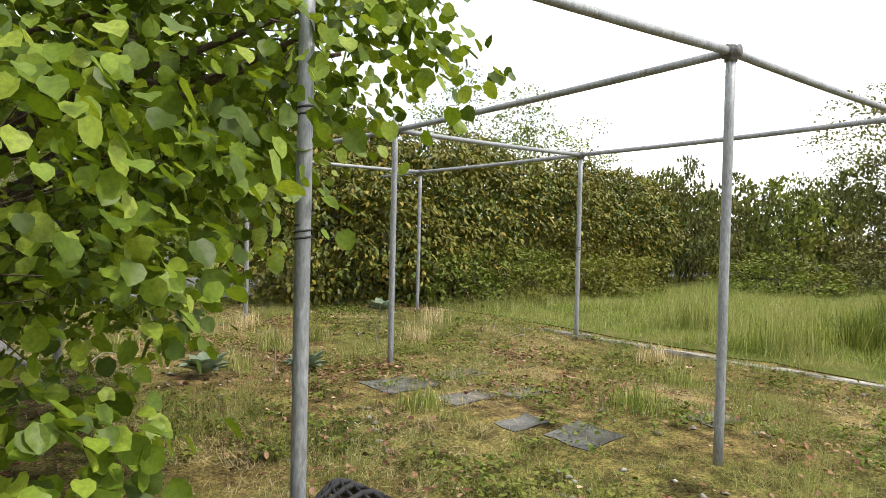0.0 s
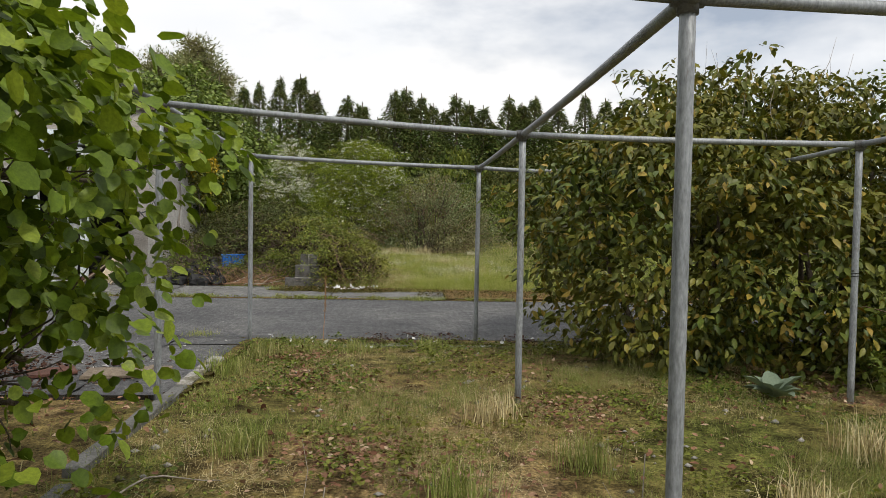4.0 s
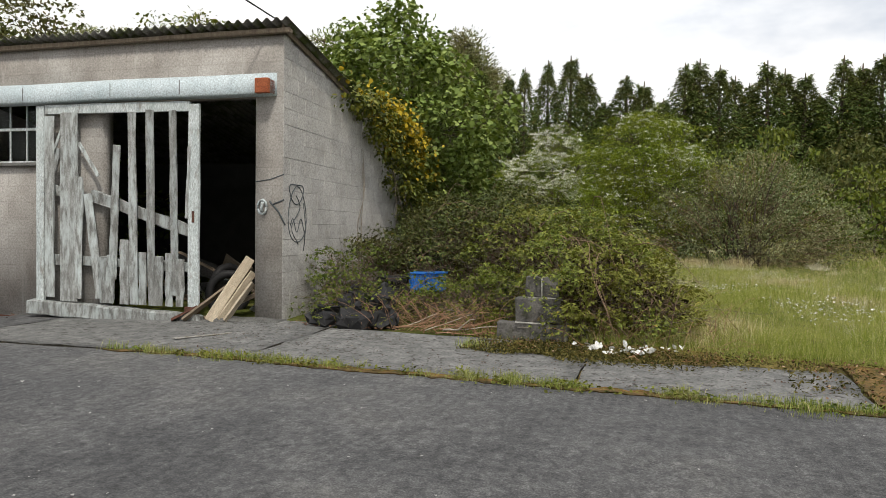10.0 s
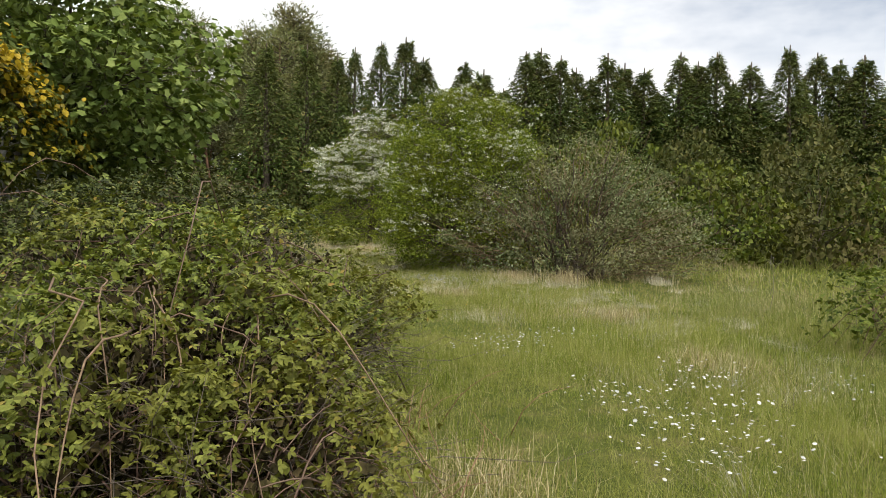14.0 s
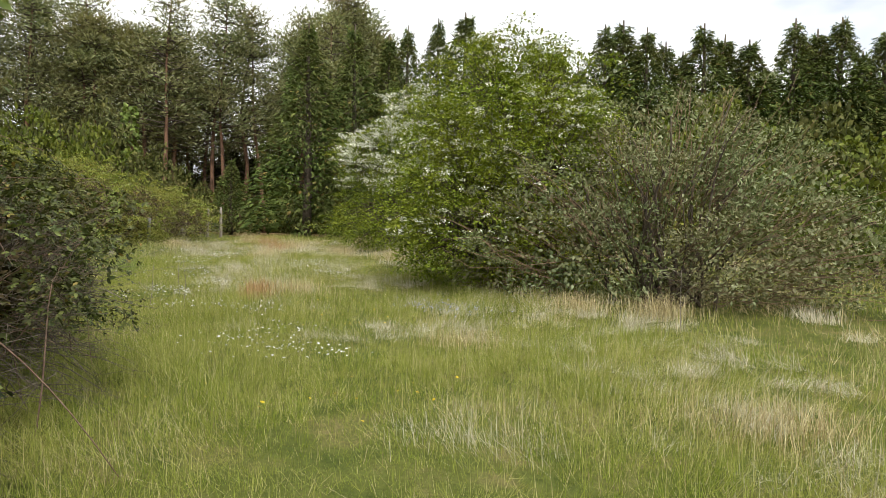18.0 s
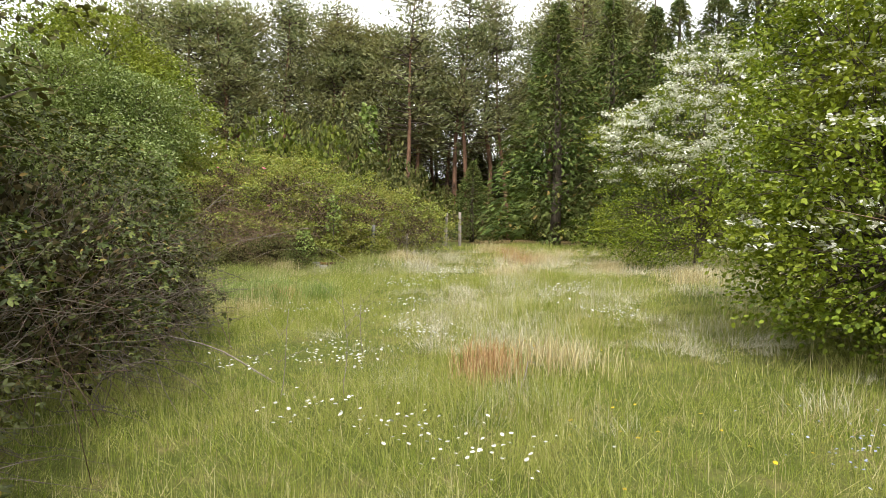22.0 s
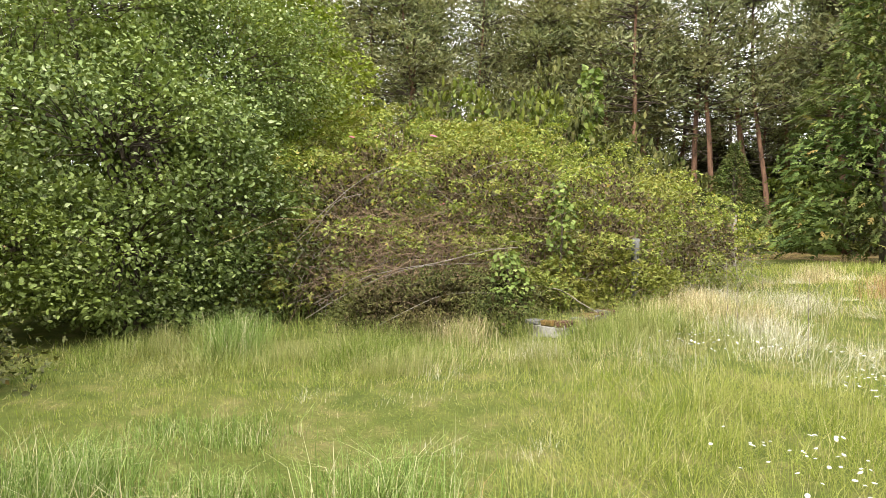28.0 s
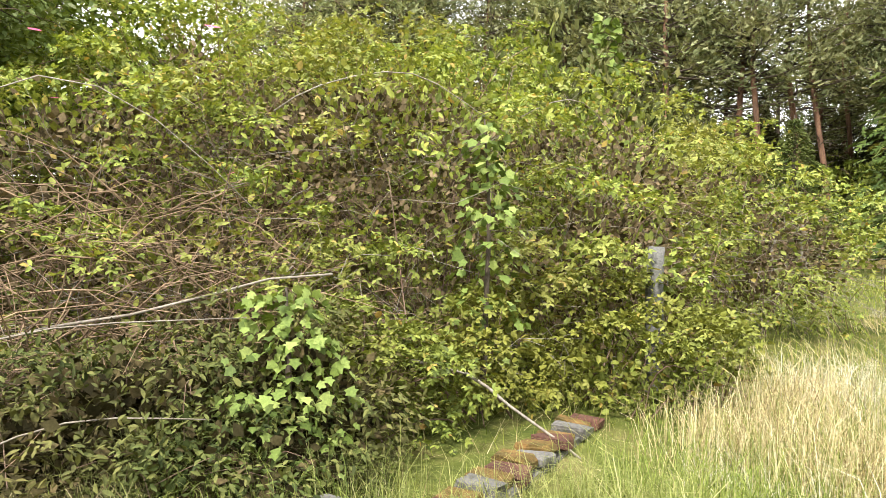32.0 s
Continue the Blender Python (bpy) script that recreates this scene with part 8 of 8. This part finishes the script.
x = np.concatenate([mr.uniform(1.12, 1.7, 260), mr.uniform(1.3, 6.8, 330), mr.uniform(-2.9, 1.0, 14)])
y = np.concatenate([mr.uniform(8.4, 12.0, 260), mr.normal(11.75, 0.2, 330), mr.normal(12.33, 0.03, 14)])
x, y, wy, hs = clumped(mr, x, y, 22, 0.05)
eg = blades(lg_x, mr, x, y, 0.07 * hs * mr.uniform(0.4, 1.3, len(x)), 0.0018, 0.8, 0.0, wy)
solid("edge_weeds", eg, F_TALLG, "ragged weeds along the slab and kerb edges", "weeds", kind="stuff")
lw = Geo()
x, y = field(mr, 3600, 1.2, 7.3, 0.3, 11.9)
ok = patchy(x, y, 1.9, 2.5) > 0.5
x, y = np.concatenate([x[ok], mr.uniform(1.2, 6.5, 260), mr.uniform(-3, 5.3, 160)]), np.concatenate([y[ok], mr.normal(11.6, 0.25, 260), mr.normal(16.8, 0.06, 160)])
x, y, wy, hs = clumped(mr, x, y, 12, 0.05)
leaves(lw, mr, np.stack([x, y, lie(x, y) + 0.03 + 0.05 * mr.random(len(x))], -1), mr.normal(0, 1, (len(x), 3)) * (1, 1, 0.4), 0.032 * hs, HEX, 1.2, 0.5)
solid("low_weeds", lw, F_SCRUB, "low green weeds creeping over stony soil", "weeds", kind="stuff")


def tuft(name, x, y, n, h, rad, mat, label, seed, lean=0.35, w=0.003, group="grass tufts"):
    r = np.random.default_rng(seed)
    px, py = r.normal(x, rad, n), r.normal(y, rad, n)
    solid(name, blades(Geo(), r, px, py, h * r.uniform(0.5, 1.2, n), w, lean), mat, label, "grass tuft", group, "stuff")


tuft("russet_tuft", -2.25, 32.7, 520, 0.42, 0.15, F_REDG, "russet dry grass tuft standing in the meadow", 1)
tuft("straw_tuft", -1.9, 33.4, 420, 0.4, 0.25, F_STRAW, "bleached dry grass tuft in the meadow", 2, 0.6)
for k, (x, y, s, m) in enumerate(((4.1, 33.1, 0.5, F_STRAW), (2.9, 33.2, 0.4, F_STRAW), (-8.0, 45.5, 0.6, F_STRAW), (-5.5, 44.0, 0.5, F_STRAW), (-10.2, 47.5, 0.6, F_REDG), (-3.0, 42.0, 0.5, F_STRAW), (-12.5, 50, 0.6, F_STRAW), (-7.0, 49.5, 0.6, F_STRAW), (-9.8, 41.9, 0.45, F_BLEACH), (-11.3, 43.7, 0.5, F_BLEACH), (-10.6, 44.5, 0.45, F_BLEACH),
                                 (3.0, 20.3, 0.28, F_STRAW), (2.75, 19.5, 0.25, F_STRAW), (5.2, 24.0, 0.3, F_STRAW), (4.6, 27.5, 0.3, F_STRAW), (-18.8, 33.6, 0.6, F_REDG), (-17.6, 33.0, 0.5, F_REDG), (-12.6, 36.6, 0.5, F_TALLG), (-13.3, 37.1, 0.6, F_SEDGE), (-14.0, 37.4, 0.5, F_SEDGE), (-10.5, 36.0, 0.6, F_SEDGE), (-9.5, 35.4, 0.42, F_SEDGE), (-12.7, 38.5, 0.45, F_TALLG), (-12.3, 38.0, 0.4, F_TALLG), (-10.3, 35.0, 0.60, F_SEDGE), (-9.9, 34.7, 0.60, F_SEDGE), (-10.9, 35.6, 0.52, F_SEDGE), (-8.4, 44.9, 0.5, F_REDG), (-6.8, 41.0, 0.4, F_STRAW), (1.8, 30.2, 0.25, F_STRAW), (-8.3, 34.0, 0.62, F_SEDGE), (-7.9, 34.5, 0.62, F_SEDGE), (-8.6, 34.6, 0.45, F_STRAW), (-7.6, 34.9, 0.54, F_SEDGE), (-7.3, 34.3, 0.36, F_STRAW), (-8.7, 35.9, 0.60, F_SEDGE), (-8.2, 35.5, 0.34, F_REDG), (-11.4, 37.9, 0.4, F_TALLG), (-7.6, 36.1, 0.45, F_SEDGE))):
    tuft("dry_tuft" if m not in (F_TALLG, F_SEDGE) else "green_tuft", x, y, 620, s, 0.27 if m is not F_SEDGE else 0.2, m, "dry bleached grass tuft in the meadow" if m in (F_STRAW, F_BLEACH) else ("russet dry grass tuft at the scrub" if m is F_REDG else "green arching grass tuft by the bank"), 20 + k, 0.75, 0.0022)
for k, (x, y, s, m) in enumerate(((3.3, 6.6, 0.35, F_TALLG), (3.75, 8.3, 0.32, F_STRAW), (4.2, 7.4, 0.3, F_YARD), (2.0, 7.6, 0.22, F_TALLG), (2.6, 6.0, 0.25, F_TALLG), (4.5, 3.0, 0.25, F_TALLG), (3.3, 4.1, 0.22, F_TALLG), (1.5, 10.8, 0.3, F_YARD), (1.3, 10.0, 0.3, F_TALLG), (5.8, 3.4, 0.25, F_TALLG), (6.6, 4.2, 0.3, F_STRAW), (5.2, 6.6, 0.3, F_STRAW), (6.1, 7.4, 0.35, F_STRAW),
                                 (8.4, 3.5, 0.6, F_TALLG), (9.2, 5.2, 0.7, F_TALLG), (10.5, 4.3, 0.7, F_TALLG), (0.3, 18.3, 0.16, F_TALLG), (1.1, 16.90, 0.14, F_TALLG), (-2.1, 16.80, 0.12, F_TALLG), (3.4, 16.70, 0.14, F_TALLG), (2.5, 11.3, 0.2, F_TALLG), (3.4, 11.6, 0.2, F_TALLG), (0.4, 12.35, 0.12, F_TALLG), (-9.9, 16.60, 0.2, F_TALLG), (-8.4, 16.70, 0.12, F_TALLG))):
    tuft("grass_tuft", x, y, 190 + 500 * (s > 0.5), s, 0.10 + 0.15 * (s > 0.5), m, "green grass tuft in thin stony soil" if m is F_TALLG else "dry straw-coloured grass tuft in the cage", 60 + k, 0.45)

for k, (x, y, h) in enumerate(((10.2, 2.2, 0.75), (10.9, 2.6, 0.8), (11.6, 2.0, 0.7), (9.6, 3.0, 0.6), (12.4, 3.2, 0.7), (8.6, 1.6, 0.5))):
    tuft("lush_tuft", x, y, 1500, h, 0.32, F_SCRUB, "dark lush clump of tall grass beyond the cage", 400 + k, 0.5, 0.004)
# mullein rosettes
for k, (x, y, s) in enumerate(((2.27, 5.85, 0.24), (3.12, 5.62, 0.22), (6.38, 9.05, 0.27))):
    r = np.random.default_rng(700 + k)
    ob = thing("mullein", x, y, lz(x, y), "pale grey felted mullein rosette on bare soil", "plant", "mullein rosettes")
    for q in range(16):
        a = q * 2.4
        tilt = 0.25 + 1.1 * q / 16
        g = Geo()
        leaves(g, r, np.array([[0.02 * math.cos(a), 0.02 * math.sin(a), 0.03]]), np.array([[math.cos(a), math.sin(a), tilt]]), s * r.uniform(0.75, 1.1), (OVAL[0] * np.array([0.75, 1, 1.6]), OVAL[1]), 1.2, 0.1)
        part("leaf", g, F_MULLEIN, ob)

# dead leaves
dl = Geo()
# slab litter: dark moss brown, with the lime tree's shade also in its colour
x, y = mr.normal(-1.6, 0.8, 6500), np.clip(mr.normal(9.75, 0.55, 6500), 8.98, 12)
sl_ = leaves(Geo(), mr, np.stack([x, y, lie(x, y) + 0.05 + 0.02 * mr.random(len(x))], -1), mr.normal(0, 1, (len(x), 3)) * (1, 1, 0.3), 0.042 * mr.uniform(0.4, 1.4, len(x)), HEX, 1.4, 0.6)
solid("slab_litter", sl_, F_DARKLEAF, "dark brown leaves and moss on the slab, toned darker for tree shade", "leaf litter", kind="stuff")
x2, y2 = field(mr, 7500, 1.2, 7.2, 0.5, 11.7)
ok = patchy(x2, y2, 1.7, 4) + mr.normal(0, 0.15, len(x2)) > 0.52
k3 = mr.integers(0, 9, 3200)
x3 = np.array([3.4, 3.9, 3.0, 4.8, 2.2, 5.4, 4.3, 1.9, 2.7])[k3] + mr.normal(0, 0.28, 3200)
y3 = np.array([6.2, 5.4, 5.3, 3.6, 9.8, 5.0, 8.6, 11.0, 7.4])[k3] + mr.normal(0, 0.28, 3200)
x4, y4 = field(mr, 2600, -2.5, 1.05, 1.0, 8.9)
x, y = np.concatenate([x2[ok], x3, x4]), np.concatenate([y2[ok], y3, y4])
ok = (x < 1.0) | (y < 11.8)
x, y = x[ok], y[ok]
up = np.where((x < 1.0) & (y > 8.95) & (y < 12.3), 0.05, 0.045)
d = mr.normal(0, 1, (len(x), 3)) * (1, 1, 0.2)
leaves(dl, mr, np.stack([x, y, lie(x, y) + up + 0.01 * mr.random(len(x))], -1), d, 0.045 * mr.uniform(0.4, 1.4, len(x)), HEX, 1.4, 0.5)
solid("leaf_litter", dl, F_DEADLEAF, "brown dead leaves scattered on slab and soil", "leaf litter", kind="stuff")


def flowers(name, label, pts, mat, size, h, seed):
    r = np.random.default_rng(seed)
    g = Geo()
    x, y = pts[:, 0], pts[:, 1]
    z = lie(x, y) + h * r.uniform(0.7, 1.2, len(x))
    a = np.arange(7) * 2 * np.pi / 7
    tilt = r.normal(0, 0.25, (len(x), 2))
    ring = np.stack([np.cos(a), np.sin(a)], -1)
    v = np.zeros((len(x), 8, 3))
    v[:, 0] = np.stack([x, y, z + 0.004], -1)
    sz = size * r.uniform(0.7, 1.2, len(x))
    v[:, 1:, 0] = x[:, None] + sz[:, None] * ring[None, :, 0]
    v[:, 1:, 1] = y[:, None] + sz[:, None] * ring[None, :, 1]
    v[:, 1:, 2] = z[:, None] + sz[:, None] * (ring[None, :, 0] * tilt[:, :1] + ring[None, :, 1] * tilt[:, 1:])
    f = np.array([(0, 1 + q, 1 + (q + 1) % 7) for q in range(7)])[None] + (np.arange(len(x)) * 8)[:, None, None]
    g.add(v.reshape(-1, 3), f.reshape(-1, 3))
    solid(name, g, mat, label, "flowers", kind="stuff")


def drifts(r, centres, n, sd):
    c = np.array(centres, float)
    k = r.integers(0, len(c), n)
    return c[k] + r.normal(0, sd, (n, 2))


fr_ = np.random.default_rng(800)
sub = drifts(fr_, [(4.2, 21.5), (4.6, 20.6), (4.9, 22.5), (0.4, 28.5), (-1.8, 30.8), (-3.6, 31.9), (-4.5, 34.0), (-3.8, 33.2), (-5.2, 35.5), (-6.8, 38.0), (-8.0, 38.7), (-7.6, 40.3), (-9.4, 40.5), (-2.5, 36.0), (-4, 38), (3.2, 24.3)], 60, 0.45)
flowers("daisies", "white daisies dotted through the meadow grass", drifts(fr_, sub, 1700, 0.2), F_WHITE, 0.0125, 0.24, 1)
flowers("buttercups", "yellow buttercups in the meadow", drifts(fr_, [(-0.6, 31.4), (-0.2, 31.8), (0.8, 30), (-2, 34), (1.5, 27)], 60, 0.5), F_YELLOW, 0.013, 0.2, 2)
flowers("bluebells", "patch of pale blue flowers in the grass", drifts(fr_, [(1.0, 31.9), (1.3, 32.05), (0.85, 32.4), (1.4, 31.75), (0.7, 32.0)], 260, 0.26), F_BLUEBELL, 0.0095, 0.2, 3)
flowers("pink_flowers", "few pink flowers on the bramble bank", np.array([(-14.9, 39.6), (-14.7, 39.7), (-14.2, 40.6), (-14.1, 40.7)]), F_PINK, 0.05, 2.3, 4)

# tall dead stalks
for k, (x, y, h, n) in enumerate(((4.25, 31.4, 0.85, 7), (-9.9, 41.6, 1.0, 9), (-9.0, 41.2, 0.8, 6), (-10.4, 42.2, 0.9, 7), (-4.1, 33.2, 0.7, 4), (-2.9, 31.6, 0.8, 4), (-3.3, 31.3, 0.75, 4), (3.9, 5.6, 0.7, 3), (2.7, 5.4, 0.6, 3), (7.9, 27, 0.9, 6), (7.2, 28.5, 1.0, 7), (9.0, 29, 1.1, 8))):
    r = np.random.default_rng(900 + k)
    ob = thing("dead_stalk", x, y, lz(x, y), "dry bleached branching weed stalk", "plant", "dead stalks")
    part("stem", tube_geo(Geo(), bent(r, (0, 0, -0.02), (r.normal(0, 0.05), r.normal(0, 0.05), h), 6, 0.02), np.linspace(0.005, 0.002, 6), 5), M_TWIG, ob)
    g = Geo()
    for q in range(n):
        z = h * r.uniform(0.35, 0.9)
        a = r.uniform(0, 6.28)
        tube_geo(g, bent(r, (0, 0, z), (0.22 * math.cos(a), 0.22 * math.sin(a), z + r.uniform(0.1, 0.3)), 4, 0.05), np.linspace(0.0025, 0.001, 4), 3)
    tagged(part("side_branchwork", g, M_TWIG, ob), kind="stuff")
# standing dock stalk by the road edge
dk = np.random.default_rng(940)
ob = thing("dock_stalk", 2.04, 11.95, lz(2.04, 11.95), "dead upright dock stalk crusted with rusty seeds", "plant")
line = bent(dk, (0, 0, -0.02), (0.02, 0.03, 0.84), 9, 0.012)
part("stem", tube_geo(Geo(), line, np.linspace(0.006, 0.003, 9), 6), M_DRYSTEM, ob)
zz = dk.uniform(0.40, 0.86, 620)
sp_ = np.stack([np.interp(zz, line[:, 2], line[:, 0]), np.interp(zz, line[:, 2], line[:, 1]), zz], -1) + dk.normal(0, 0.008, (620, 3))
part("seed_head", leaves(Geo(), dk, sp_, dk.normal(0, 1, (620, 3)), dk.uniform(0.005, 0.011, 620), DIAMOND, 0.3, 0.9), F_SEED, ob, "crust of rust-brown seeds")
# fallen sticks
for k, (a, b, rad) in enumerate((((-12.75, 41.3, 1.35), (-11.75, 41.75, 0.9), 0.012), ((-1.75, 32.0, 0.5), (-2.1, 33.6, 0.6), 0.007), ((1.45, 6.6, 0.2), (2.0, 7.0, 0.22), 0.006), ((-3.9, 31.8, 0.5), (-4.9, 31.2, 0.9), 0.009), ((-14.4, 38.7, 1.1), (-12.4, 40.6, 1.9), 0.012))):
    r = np.random.default_rng(950 + k)
    solid("fallen_branch", tube_geo(Geo(), bent(r, a, b, 8, 0.03, 0.08), np.linspace(rad, rad * 0.5, 8), 6), M_TWIG, "bleached bare branch lying in the undergrowth", "branch", "fallen branches", smooth=True)

# small stones and green cushions on the soil of the cage
cr = np.random.default_rng(990)
sb = Geo()
x, y = field(cr, 900, 1.2, 7.2, 0.6, 11.9)
ok = patchy(x, y, 2.1, 0.3) > 0.55
x, y = x[ok], y[ok]
oct_ = np.array([(1, 0, 0), (0, 1, 0), (-1, 0, 0), (0, -1, 0), (0, 0, 0.6), (0, 0, -0.4)], float)
of = np.array([(0, 1, 4), (1, 2, 4), (2, 3, 4), (3, 0, 4), (1, 0, 5), (2, 1, 5), (3, 2, 5), (0, 3, 5)])
v = np.stack([x, y, lie(x, y) + 0.006], -1)[:, None, :] + oct_[None] * cr.uniform(0.008, 0.04, len(x))[:, None, None] * cr.uniform(0.6, 1.3, (len(x), 6, 1))
sb.add(v.reshape(-1, 3), (of[None] + (np.arange(len(x)) * 6)[:, None, None]).reshape(-1, 3))
solid("stones", sb, M_KERB, "small grey stones strewn on bare soil", "stones", kind="stuff")
ct = Geo()
x, y = field(cr, 520, 1.2, 7.3, 0.6, 11.9)
ok = patchy(x, y, 2.0, 1.1) > 0.4
x, y, wy, hs = clumped(cr, x[ok], y[ok], 60, 0.05)
blades(ct, cr, x, y, 0.10 * hs * cr.uniform(0.5, 1.3, len(x)), 0.0016, 0.9, 0.0, None, True)
solid("grass_cushions", ct, F_TALLG, "small green grass cushions in stony soil", "grass", kind="stuff")
# seeding grass stems over the meadow
sm = Geo()
x, y = field(cr, 6000, -12, 9, 19.2, 46)
ok = (x > np.interp(y, [19, 24, 30, 34, 58], [2.9, 1.6, -3.0, -12, -13])) & (off_way(x, y) > 0.6)
x, y = x[ok], y[ok]
blades(sm, cr, x, y, cr.uniform(0.22, 0.5, len(x)), 0.0008 + 0.0003 * np.clip(off_way(x, y), 0, 12), 0.3, 0.0, None, True)
solid("seed_stems", sm, F_STRAW, "thin pale seeding grass stems standing in the meadow", "grass", kind="stuff")

# bleached tufts in drifts
bt = Geo()
x, y = field(cr, 900, -12.5, 8, 19.5, 50)
ok = (patchy(x, y, 0.75, 3.3) * patchy(x, y, 1.9, 0.4) + 0.12 * (y > 32) > 0.36) & (x > np.interp(y, [19, 24, 30, 34, 58], [3.2, 2.0, -1.5, -11, -12])) & (off_way(x, y) > 0.5)
x, y, wy, hs = clumped(cr, x[ok], y[ok], 70, 0.13)
blades(bt, cr, x, y, 0.26 * hs * cr.uniform(0.5, 1.2, len(x)), 0.0012 + 0.00035 * np.clip(off_way(x, y), 0, 12), 0.8, 0.0, wy, True)
solid("bleached_tufts", bt, F_BLEACH, "silvery dry grass tufts in drifts over the meadow", "grass", kind="stuff")

sd_ = Geo()
x, y = field(cr, 260, -9.5, -1.2, 33.4, 47.0)
ok = (patchy(x, y, 0.9, 1.3) > 0.42) & (off_way(x, y) > 1.6)
x, y, wy, hs = clumped(cr, x[ok], y[ok], 80, 0.16)
blades(sd_, cr, x, y, 0.3 * hs * cr.uniform(0.5, 1.2, len(x)), 0.0014 + 0.0003 * np.clip(off_way(x, y), 0, 10), 0.9, 0.0, wy, True)
solid("silver_grass", sd_, F_BLEACH, "drift of silvery bleached grass in the upper meadow", "grass", kind="stuff")

for k, (x, y, h) in enumerate(((-10.7, 42.5, 0.5), (-11.3, 43.1, 0.55), (-12.1, 39.3, 0.42), (-10.4, 43.0, 0.45), (-11.3, 42.4, 0.4))):
    tuft("straw_tuft", x, y, 620, h, 0.2, F_STRAW, "bleached dry grass tuft at the foot of the bank", 300 + k, 0.7, 0.0022)
# swathes of flattened bleached hay
sw = np.random.default_rng(995)
hw = Geo()
for cx, cy, sx, sy, n in ((-4.2, 35.3, 0.5, 0.6, 17), (-3.4, 34.4, 0.5, 0.45, 15), (-2.5, 33.8, 0.6, 0.4, 14), (-3.6, 37.8, 0.9, 0.7, 22), (-5.9, 37.8, 0.7, 0.6, 14), (-1.2, 35.6, 1.0, 0.6, 24), (0.4, 29.6, 0.2, 0.15, 4), (1.0, 30.3, 0.5, 0.3, 5), (1.7, 31.0, 0.6, 0.5, 11), (2.0, 32.6, 0.6, 0.4, 9), (-8.2, 50.5, 2.0, 1.2, 30), (-5.5, 47.5, 1.6, 1.2, 26), (-2.5, 45.0, 1.5, 1.0, 24), (4.6, 29.5, 0.8, 0.8, 24), (3.4, 32.0, 0.9, 0.5, 22), (-10.0, 45.0, 1.2, 1.0, 22), (5.4, 26.0, 0.8, 0.9, 20)):
    x, y = sw.normal(cx, sx, n), sw.normal(cy, sy, n)
    x, y, wy, hs = clumped(sw, x, y, 90, 0.09)
    blades(hw, sw, x, y, 0.16 * hs * sw.uniform(0.5, 1.3, len(x)), 0.0013 + 0.00025 * np.clip(off_way(x, y), 0, 10), 1.9, 0.05, wy, True)
solid("flattened_hay", hw, F_BLEACH, "swathes of flattened silvery hay in the meadow", "grass", kind="stuff")
